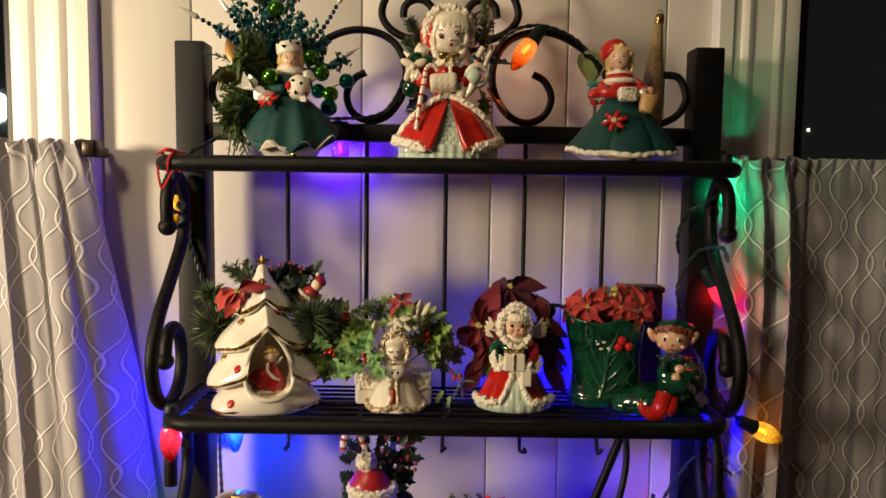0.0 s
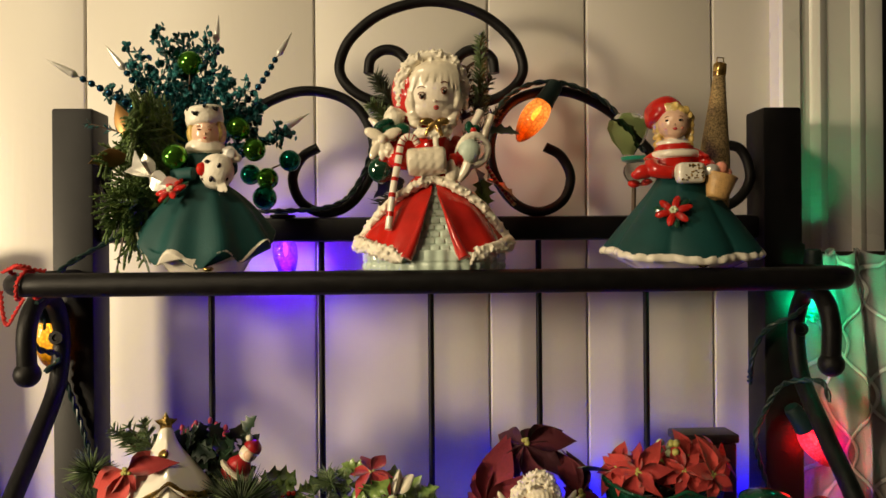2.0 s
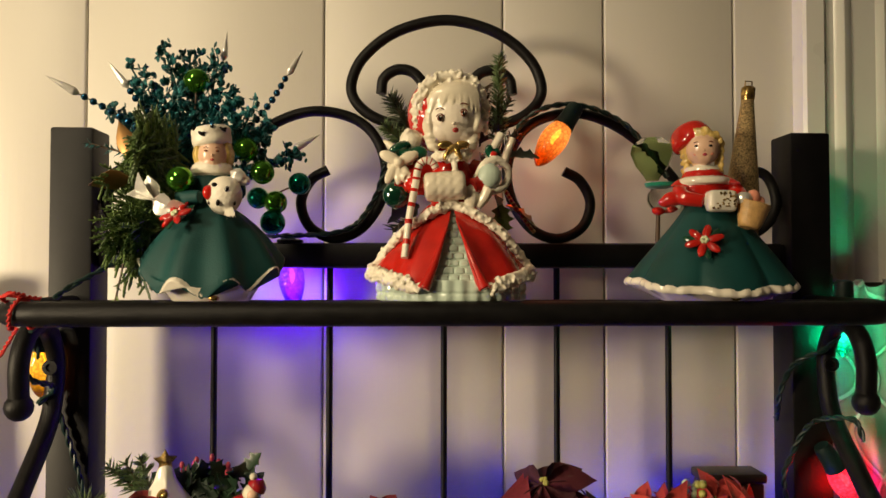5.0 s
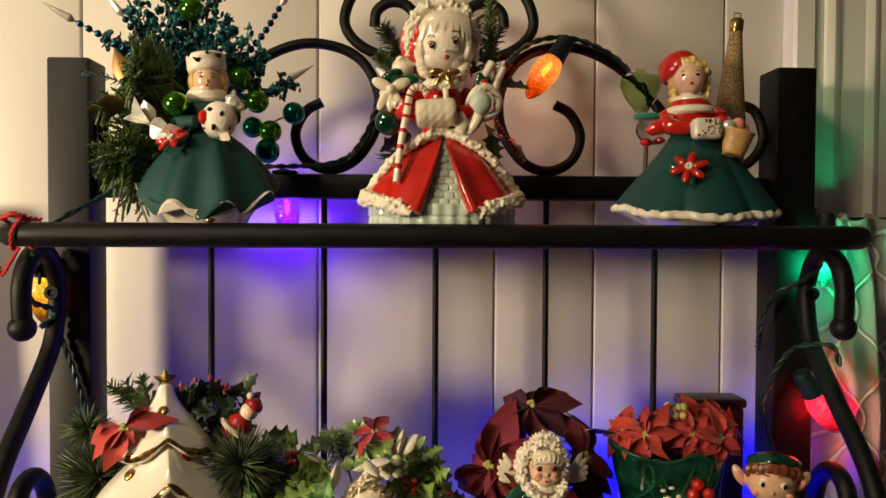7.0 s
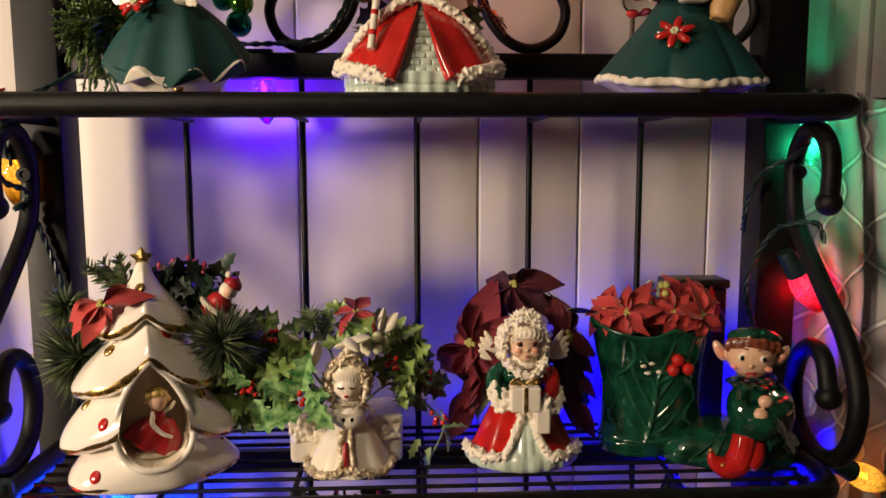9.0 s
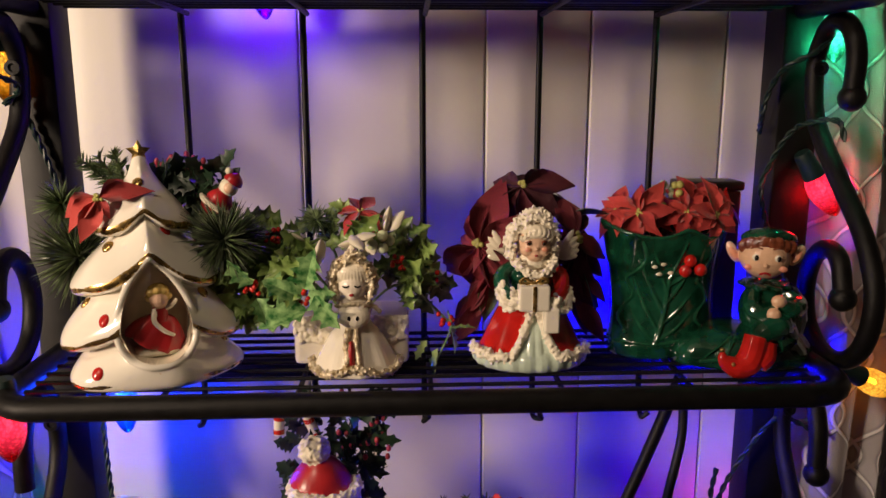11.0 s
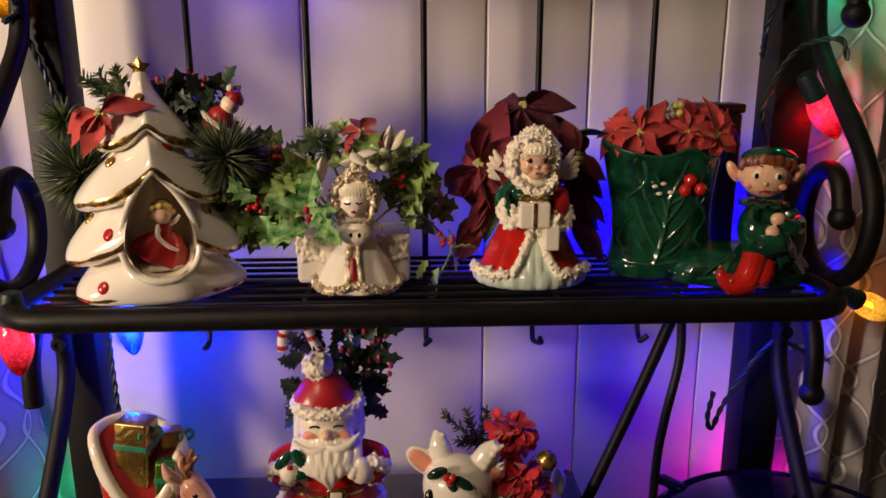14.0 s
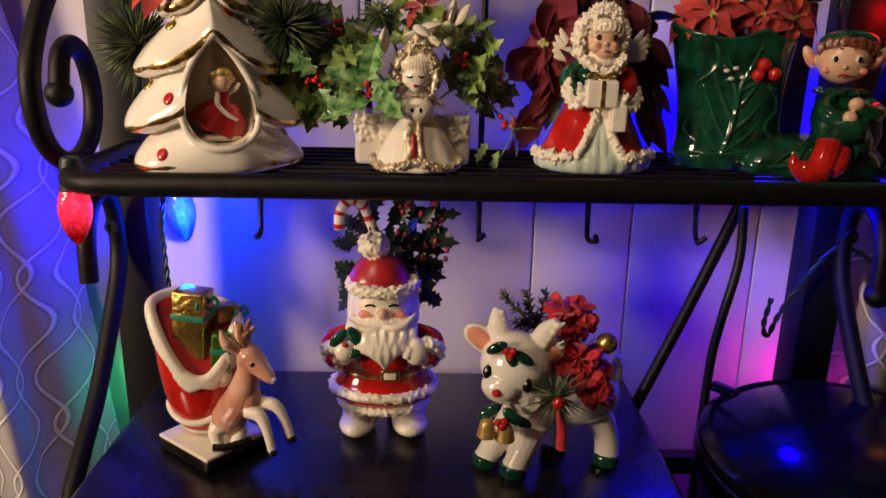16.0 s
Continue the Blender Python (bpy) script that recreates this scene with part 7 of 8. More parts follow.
mb = thing("burgundy_poinsettias", "burgundy cloth poinsettia bunch behind the angel", "flowers", (0.09, 0.945, MID))
O = Vector(mb.location)
flower(mb, (0.083, 0.935, 1.37), (-0.25, -0.6, 0.85), 0.043, "poindark", rng, 8, cup=-0.1, stamens=9, petals=((20, 1.0, 0.1), (50, 1.0, -0.1), (85, 0.9, -0.2), (150, 0.9, -0.1), (195, 0.95, -0.3), (240, 0.8, -0.5), (300, 0.85, -0.4), (340, 0.95, -0.2)))
flower(mb, (0.0465, 0.912, 1.325), (-0.55, -0.85, 0.1), 0.05, "poinrose", rng, 7, cup=-0.15, stamens=8, petals=((75, 1.05, 0.0), (110, 0.8, -0.1), (30, 0.8, 0.1), (215, 1.0, -0.1), (258, 1.0, -0.1), (285, 0.95, -0.15), (320, 0.8, 0.0), (170, 0.5, 0.1)))
flower(mb, (0.128, 0.922, 1.33), (0.75, -0.65, 0.2), 0.05, "poinmauve", rng, 8, cup=-0.25, stamens=7, petals=((60, 0.9, -0.1), (20, 0.9, -0.2), (100, 0.8, -0.1), (250, 1.1, -0.1), (275, 1.15, -0.2), (305, 1.0, -0.3), (340, 0.9, -0.3), (200, 0.8, 0.1)))
s = Shape()
for c, d, L in (((0.055, 0.93, 1.3), (0.0, -0.3, -1), 0.042), ((0.135, 0.93, 1.3), (0.5, -0.2, -1), 0.04), ((0.06, 0.93, 1.3), (0.4, -0.3, -0.9), 0.03), ((0.12, 0.935, 1.345), (1, -0.2, 0.25), 0.04)):
    Shape().sheet([(y * L, w * L * 0.24) for y, w in BRACT], "hollydark" if c[0] > 0.1 else "needle", 5, 0.3, Matrix.Translation(Vector(c) - O) @ aim(d, rng.uniform(-0.5, 0.5)), 0.0006).obj("leaf", mb)
for i in range(30):
    sg = 1 if i % 5 < 3 else -1
    c = Vector((0.09 + sg * rng.uniform(0.026, 0.046), 0.928 + rng.uniform(-0.01, 0.012), rng.uniform(1.275, 1.345)))
    d = Vector((sg * rng.uniform(0.2, 0.9), rng.uniform(-0.3, 0.1), rng.uniform(-1.1, -0.3)))
    L = rng.uniform(0.03, 0.05)
    Shape().sheet([(y * L, w * L * 0.2) for y, w in BRACT], "poinmauve", 6, 0.35, Matrix.Translation(c - O) @ facing(d, (sg * rng.uniform(-0.2, 0.8), -1, rng.uniform(-0.2, 0.6)), rng.uniform(-0.5, 0.5)), 0.0005).obj("hanging_bract", mb)
s.tube([(0, 0, 0.002), (-0.002, 0.0, 0.06), (-0.005, -0.005, 0.126)], 0.003, "stem", 8).tube([(0, 0, 0.04), (-0.02, -0.01, 0.07), (-0.04, -0.018, 0.085)], 0.002, "stem", 6).tube([(0, 0, 0.04), (0.015, -0.01, 0.07), (0.035, -0.013, 0.085)], 0.002, "stem", 6)
s.obj("stem", mb)


def leaf_boot():
    t = thing("ceramic_boot_planter", "dark green leaf boot planter with a small seated elf", "planter", (0.230, 0.910, MID), group="planters on the middle shelf")

    def done(s, name, label="", melt=0.0007, rounds=2):
        s.v = [(x - 230, y - 910, z) for x, y, z in s.v]
        grow(s, 0.001)
        if melt:
            fuse(s, melt, rounds)
        s.obj(name, t, label)

    s = Shape()
    cx, cy = 203, 926
    outer = [(0, 0), (36, 0), (41, 2), (42, 10), (40, 24), (39, 42), (40, 60), (43, 80), (47, 97), (49, 103)]
    prof = outer + [(48.6, 105), (46, 104.5), (42, 99), (36, 92), (0, 90)]
    gauss = lambda a, m, w: math.exp(-(((math.degrees(a) - m + 180) % 360 - 180) / w) ** 2)
    crest = lambda a: 8 * gauss(a, 180, 34) + 5 * gauss(a, 279, 11) - 3 * gauss(a, 303, 12) - 2 * gauss(a, 250, 18) + 6 * gauss(a, 350, 25)

    def wav(a, t):
        z = float(np.interp(t * (len(prof) - 1), range(len(prof)), [h for r, h in prof])) / 105
        return (1 + 0.02 * z * math.cos(6 * a) + 0.012 * math.cos(3 * a + 5 * z), max(0.0, z) ** 4 * crest(a))

    s.lathe(prof, "bottle", 90, (cx, cy, 0), sx=1.1, sy=0.72, wob=wav, smooth=3)
    # modelled leaf veins, laid on the front
    zz = [z for r, z in outer[1:]]
    rr = [r for r, z in outer[1:]]
    on = lambda x, z, lift=0.2: (cx + x, cy - 0.72 * math.sqrt(max(1.0, float(np.interp(z, zz, rr)) ** 2 - (x / 1.1) ** 2)) - lift, z)
    s.tube([on(-13, 12), on(-8, 30), on(-5, 50), on(-4, 68)], [1.9, 1.7, 1.4, 1.0], "vein", 8)
    for line in (((-13, 14), (-24, 26), (-33, 44)), ((-10, 22), (-22, 44), (-31, 66)), ((-7, 40), (-19, 62), (-28, 84)), ((-5, 56), (-12, 76), (-20, 95)), ((-12, 15), (2, 24), (17, 40)),
                 ((-9, 28), (4, 40), (18, 58)), ((-6, 46), (3, 58), (12, 74)), ((-4, 66), (2, 82), (8, 98)), ((-4, 62), (8, 70), (20, 86))):
        s.tube([on(*q) for q in line], [1.2, 1.0, 0.4], "vein", 7)
    s.tube([Vector((cx + 1.1 * 48.4 * math.cos(2 * math.pi * k / 48), cy + 0.72 * 48.4 * math.sin(2 * math.pi * k / 48), 103.6 + crest(2 * math.pi * k / 48))) for k in range(48)], 1.3, "vein", 8, 0, closed=True)
    # scalloped edges of the wrapped leaf
    s.tube([on(27, 96), on(30, 84), on(24, 74), on(19, 66), on(26, 58), on(29, 48), on(23, 40), on(21, 32), on(28, 24), on(24, 14)], 1.3, "vein", 7)
    s.tube([on(-27, 99), on(-23, 84), on(-29, 74), on(-36, 66), on(-31, 54), on(-36, 44), on(-40, 32), on(-35, 20)], 1.3, "vein", 7)
    s.tube([on(-38, 13), on(-20, 12), on(0, 14), on(18, 18)], 1.2, "vein", 7)
    s.lathe([(30, 0), (33, 0.8), (33.6, 3), (33, 11), (31, 12)], "bottle", 50, (cx - 12, cy - 6, 0), sx=1.0, sy=0.78, smooth=2)
    done(s, "boot", "", 0.0008, 3)
    s = Shape()
    # toe: a leaf curled round the small sitter
    s.lathe([(58, 0), (60, 3), (59, 10), (50, 20), (34, 27), (12, 30), (0, 30)], "bottle", 60, (262, 902, 0), sy=0.66, wob=lambda a, t: (1 + 0.035 * math.cos(7 * a), 0), smooth=4)
    s.tube([(216, 868, 8), (240, 862, 12), (270, 868, 14), (306, 884, 10)], 2.0, "vein", 8)
    for x, x1, y1 in ((232, 214, 871), (240, 232, 863), (250, 254, 862), (264, 276, 864), (280, 298, 872), (292, 312, 884)):
        s.tube([(258 + (x - 258) * 0.5, 878, 25), (x, (874 + y1) / 2 - 1, 18), (x1, y1, 5)], [1.3, 1.1, 0.5], "vein", 6, 4)
    s.ball((296, 908, 30), (25, 16, 33), "bottle", 20)
    done(s, "leaf_base")
    # berries
    for q in ((214, 890, 83), (222, 888, 76), (210, 889, 75)):
        s = Shape()
        s.ball((q[0], q[1] + 4, q[2]), 5.2, "red", 14)
        done(s, "berry", "glossy red berry", 0)
    s = Shape()
    for x, z, a in ((196, 80, 20), (193, 72, -15), (202, 73, 10), (189, 78, 40)):
        s.ball((x, 897, z), (7, 2, 3.4), "bottle", 10, Matrix.Rotation(radians(a), 4, "Y"))
        s.ball((x - 3, 895.4, z), (2.6, 1, 1.6), "cream", 8)
    done(s, "small_leaf", "small modelled leaves", 0)
    # small sitter
    s = Shape()
    s.ball((276, 893, 44), (20, 16, 22), "bottle", 22)
    s.tube([(264, 886, 58), (258, 876, 50), (264, 868, 46), (272, 866, 50)], [6, 7, 6, 4], "bottle", 10)
    s.tube([(290, 888, 58), (296, 878, 50), (286, 866, 50), (276, 866, 55)], [6, 8, 7, 4], "bottle", 10)
    s.ball((270, 863, 47), (6, 5, 5), "elfflesh", 12).ball((274, 864, 57), (6, 5, 5), "elfflesh", 12)
    s.tube([(284, 884, 34), (276, 866, 36), (264, 862, 34), (257, 862, 26)], [11, 11, 10, 8], "bottle", 12)
    s.tube([(292, 890, 28), (284, 872, 26), (272, 864, 22)], [11, 11, 9], "bottle", 12)
    s.tube([(258, 862, 30), (255, 860, 18), (250, 858, 9), (240, 857, 7), (231, 857, 13), (229, 857, 20)], [9.5, 10, 10.5, 9, 5, 1.5], "red", 12)
    s.tube([(266, 862, 24), (264, 858, 14), (258, 856, 8)], [8, 8, 7], "red", 12)
    s.loose = True
    s.ball((229, 857, 20.5), 2.2, "gold", 8).ball((236, 851, 11), 1.8, "gold", 8)
    s.loose = False
    for a in range(0, 360, 40):
        R = Matrix.Rotation(radians(a), 4, "Z")
        s.ball(Vector((275, 892, 64)) + R.to_3x3() @ Vector((13, 0, 0)), (8, 5, 3), "bottle", 8, R)
    s.ball((273, 887, 91), (22, 19, 21), "elfflesh", 28)
    s.ball((275, 893, 98), (23.5, 19.5, 18), "brown", 22)
    for i in range(8):
        a = (i - 3.5) / 3.5
        s.ball((274 + 19 * a, 873 + 7 * a * a, 104 - 4 * a * a + (1 if i % 2 else 0)), (6, 3, 6.5), "brown", 10)
    s.lathe([(23.5, 0), (24, 2.5), (22, 6), (15, 10), (6, 11.5), (0, 11.5)], "bottle", 28, (276, 896, 103), sy=0.82, rot=Matrix.Rotation(radians(-14), 4, "X"), smooth=3)
    for sg in (-1, 1):
        R = Matrix.Rotation(sg * radians(28), 4, "Y")
        s.ball((273 + sg * 27, 890, 92), (5, 3.5, 11), "elfflesh", 12, R).ball((273 + sg * 26.5, 887, 91), (3, 1.8, 7), "blush", 10, R)
    s.loose = True
    for x in (264.5, 283):
        s.ball((x, 869.3, 92), (3.2, 1.6, 3.2), "white", 10).ball((x + 0.6, 868.4, 91.8), (2, 1.4, 2.5), "black", 8)
        s.tube([(x - 5, 869, 100), (x, 867.6, 101.5), (x + 5, 869, 100)], 0.7, "brown", 6)
    s.ball((273, 868, 85), (2.2, 2, 2), "elfflesh", 8)
    s.tube([(268.5, 868, 77), (273, 866.6, 79), (277.5, 868, 77)], 1.0, "redmatte", 6)
    for x in (259, 288):
        s.ball((x, 873.4, 82), (3.6, 1.5, 2.8), "pink", 8)
    turn_head(s, 66, -22, (274, 892))
    K = Vector((274, 890, 68))
    s.v = [tuple(K + (Vector(q) - K) * 0.88) if q[2] > 68 else q for q in s.v]
    done(s, "figurine", "small elf in green with red boots", 0.0006)


leaf_boot()

rp = thing("red_poinsettias", "bright red cloth poinsettias standing in the green boot", "flowers", (0.2, 0.926, MID + 0.09))
O = Vector(rp.location)
for c, f, sz in (((0.176, 0.91, 1.352), (-0.35, -0.9, 0.4), 0.032), ((0.224, 0.926, 1.358), (0.1, -0.8, 0.6), 0.031), ((0.236, 0.904, 1.35), (0.35, -0.9, 0.3), 0.031), ((0.186, 0.925, 1.348), (0.1, -0.7, 0.6), 0.026),
                 ((0.214, 0.909, 1.352), (-0.1, -0.9, 0.5), 0.027), ((0.162, 0.925, 1.352), (-0.6, -0.5, 0.7), 0.026), ((0.202, 0.93, 1.354), (0.0, -0.6, 0.8), 0.027), ((0.246, 0.925, 1.358), (0.6, -0.6, 0.6), 0.027)):
    flower(rp, c, f, sz * 0.9, "poin", rng, 7, cup=0.35, stamens=8)
for i in range(9):
    Shape("stamen").ball((rng.uniform(-0.004, 0.012), rng.uniform(-0.012, -0.002), 0.046 + rng.uniform(-0.004, 0.006)), 0.0034, "paleberry" if i % 3 else "stamen", 8).obj("bud", rp, "pale bud")
s = Shape()
s.tube([(0, 0, 0.001), (0.002, -0.003, 0.02), (0.004, -0.007, 0.044)], 0.0015, "stem", 6)
for c in ((0.172, 0.915, 1.352), (0.212, 0.925, 1.368), (0.24, 0.905, 1.348), (0.19, 0.93, 1.36)):
    s.tube([(0, 0, 0.001), ((c[0] - 0.2) * 0.3, 0, 0.01), tuple(Vector(c) - O)], 0.0018, "stem", 6)
s.obj("stem", rp)

# ---- bottom: on the black oven ----


def bearded_figure():
    s = Shape()
    for sg in (-1, 1):
        s.ball((sg * 22, -6, 9), (15, 21, 10), "white", 20).lathe([(14, 4), (15, 14), (14, 26)], "white", 20, (sg * 20, 4, 0), smooth=3)
        s.ball((sg * 20, 2, 32), (19, 18, 14), "redmatte", 18)
    e = lambda a, r, z: (r * math.cos(radians(a)), 0.8 * r * math.sin(radians(a)), z)
    s.frill([e(a, 35, 31) for a in range(170, 375, 9)], 4.6, "frill", 230, 1.1, flake=0.55)
    s.lathe([(32, 34), (40, 40), (41, 46), (38, 56), (34, 66), (36, 76), (34, 90), (26, 102), (16, 108)], "red", 44, sy=0.82, smooth=4)
    s.frill([e(a, 41, 47) for a in range(0, 361, 9)], 5.4, "frill", 420, 1.1, flake=0.55)
    s.lathe([(34, 65), (35.5, 67), (35.5, 70), (34, 72)], "redmatte", 44, sy=0.81).lathe([(35, 64), (36.6, 65.2), (35, 66.4)], "gold", 44, sy=0.81).lathe([(34.6, 71), (36, 72), (34.6, 73)], "gold", 44, sy=0.81)
    s.loose = True
    s.box((6, -29.6, 68), (15, 4, 11), "gold", 1.5).box((6, -31.6, 68), (9.5, 1.6, 6.4), "cream", 0.6)
    s.loose = False
    for sg in (-1, 1):
        s.tube([(sg * 24, 0, 97), (sg * 38, -4, 90), (sg * 36, -16, 80), (sg * 33, -26, 86)], [9, 11, 11, 9], "red", 12)
        s.frill([(sg * 44, -14, 84), (sg * 42, -24, 92), (sg * 34, -30, 98), (sg * 28, -28, 88), (sg * 36, -24, 78), (sg * 43, -16, 82)], 7.2, "frill", 150, 1.1, flake=0.6)
    s.ball((-29, -34, 93), (8, 7, 9), "white", 14).ball((26, -32, 92), (9, 8, 13), "white", 16).tube([(22, -36, 98), (18, -38, 88)], [4, 3], "white", 8, 0)
    for q, a in (((-34, -35, 106), 30), ((-22, -36, 108), -30), ((-21, -36, 92), 70)):
        s.ball(q, (5, 3, 10), "bottle", 12, Matrix.Rotation(radians(a), 4, "Y"))
    s.ball((-28, -38, 101), 2.4, "red", 8)
    s.ball((0, 4, 124), (28, 24, 27), "white", 28)
    s.ball((0, -8, 127), (27, 20, 21), "palef", 26)
    for sg in (-1, 1):
        s.ball((sg * 12, -17, 121), (11, 10, 9), "palef", 16)
        for k in range(3):
            s.tube([(sg * (23 + 2 * k), -6 + 6 * k, 144), (sg * (27 + k), -5 + 6 * k, 126), (sg * (26 + k), -8 + 5 * k, 108)], [2.6, 3.4, 2.2], "white", 8)
    s.ball((0, -15, 104), (25, 20, 22), "white", 24)
    rng = random.Random(5)
    for i in range(15):
        a = (i - 7) / 7
        s.tube([(a * 25, -25 + 7 * a * a, 118), (a * 25 + 2 * math.sin(3 * i), -35 + 9 * a * a, 106), (a * 19 - 2 * math.sin(3 * i), -40 + 8 * a * a, 93 + 5 * abs(a)), (a * 9 + 2, -37, 78 + 17 * abs(a))], [4.6, 5.2, 4.6, 1.6], "white", 8, 4)
    for sg in (-1, 1):
        s.tube([(0, -31, 115), (sg * 9, -33, 113 + sg), (sg * 19, -31, 115 + 2 * sg), (sg * 29, -24, 121 + 3 * sg)], [2.8, 3.8, 3.2, 1.0], "white", 10)
        s.loose = True
        s.tube([(sg * 6, -26.6, 131), (sg * 10, -27.4, 132.8), (sg * 14.5, -25.2, 130.8)], 0.9, "black", 6)
        s.loose = False
        s.tube([(sg * 4, -25, 139), (sg * 11, -26.5, 142), (sg * 20, -21, 138)], [2.2, 3.4, 2.2], "white", 8)
        s.ball((sg * 12.5, -23.6, 122.5), (8.5, 3.6, 5), "pink", 14)
    s.ball((0, -29, 125), (5, 4.6, 4.6), "flesh", 12).ball((1, -30.5, 108), (2.6, 1.4, 1.6), "redmatte", 8)
    s.frill([(28.5 * math.cos(radians(a)), -3 + 26 * math.sin(radians(a)), 144) for a in range(0, 361, 9)], 6, "frill", 420, 1.1, flake=0.55)
    s.lathe([(28, 145), (26, 152), (20, 161), (13, 168), (5, 172)], "redmatte", 34, (-3, 0, 0), sy=0.86, smooth=3)
    s.ball((-8, -2, 178), (13, 12, 11), "frill", 18)
    for i in range(150):
        z, a = rng.uniform(-0.9, 1), rng.uniform(0, 6.28)
        q = math.sqrt(1 - z * z)
        s.ball((-8 + 13.4 * q * math.cos(a), -2 + 12.4 * q * math.sin(a), 178 + 11.4 * z), (2.4, 1.2, 1.8), "frill", 6, Euler((rng.uniform(0, 6), rng.uniform(0, 6), 0)).to_matrix())
    s.v = [((1.11 - 0.12 * min(1.0, max(0.0, (z - 100) / 25))) * x, y * 1.02, z) for x, y, z in s.v]
    return fuse(grow(s, 0.0009), 0.0008, 2).obj("ceramic_figurine", m=pose(-0.079, 0.864, BOX, 0, 0, 2))


tagged(bearded_figure(), "round bearded ceramic figurine in a red coat with cream trim", "figurine")

hp = thing("holly_pick", "dark holly pick with red berries and a striped candy cane", "greenery", (-0.075, 0.89, BOX))
O = Vector(hp.location)
s = Shape()
for i in range(84):
    c = Vector((-0.074 + rng.uniform(-0.034, 0.034), 0.885 + rng.uniform(-0.008, 0.012), 1.158 + rng.uniform(-0.035, 0.042)))
    d = Vector((c.x + 0.075 + rng.uniform(-0.02, 0.02), rng.uniform(-0.03, 0.01), c.z - 1.15 + rng.uniform(-0.02, 0.03)))
    Shape().sheet([(y * 0.016, w * 0.0055) for y, w in HOLLY], "hollydark", 8, 0.3, Matrix.Translation(c - O) @ facing(d, (rng.uniform(-0.8, 0.8), -1, rng.uniform(-0.2, 1)), rng.uniform(-0.4, 0.4)), 0.0005).obj("holly_leaf", hp)
s.tube([(0, 0, 0.001), (0, 0.004, 0.1), (0.0, 0.0, 0.16)], 0.003, "stem", 8).tube([(0, 0.002, 0.12), (0.02, 0, 0.16), (0.015, 0, 0.2)], 0.0014, "stem", 6).tube([(0, 0.002, 0.12), (0.03, 0, 0.15), (0.045, 0, 0.165)], 0.0014, "stem", 6)
for k in range(5):
    e = Vector((rng.uniform(0.02, 0.034), rng.uniform(-0.008, 0.0), 0.135 + 0.014 * k + rng.uniform(-0.005, 0.005)))
    side_leaf = Shape().sheet([(y * 0.026, w * 0.0052) for y, w in HOLLY], "hollydark", 8, 0.4, Matrix.Translation(e) @ facing((1, -0.2, rng.uniform(-0.3, 0.3)), (0.2, -1, 0.5), rng.uniform(-0.4, 0.4)), 0.0005)
    side_leaf.obj("holly_leaf", hp)
sprig(s, (0.01, 0, 0.11), (0.04, 0, 0.128), 40, 0.014, "darkneedle", rng)
sprig(s, (-0.01, 0, 0.11), (-0.04, 0, 0.12), 40, 0.014, "darkneedle", rng)
s.obj("stem", hp)
for i in range(34):
    a = Vector((-0.058 + rng.uniform(-0.012, 0.03), 0.884 + rng.uniform(-0.005, 0.004), 1.172 + rng.uniform(-0.02, 0.045)))
    Shape("pinkberry").ball(a - O, (0.0022, 0.0022, 0.0028), "pinkberry", 7).obj("berry", hp, "frosted dark red berry")
s = Shape()
banded(s, [Vector(q) - O for q in ((-0.1135, 0.868, 1.186), (-0.1125, 0.869, 1.2), (-0.105, 0.87, 1.209), (-0.096, 0.872, 1.206), (-0.091, 0.876, 1.194), (-0.085, 0.882, 1.17), (-0.08, 0.888, 1.12))], 0.0042, "white", "berry", 8, 10)
s.obj("candy_cane", hp, "red and white candy cane")


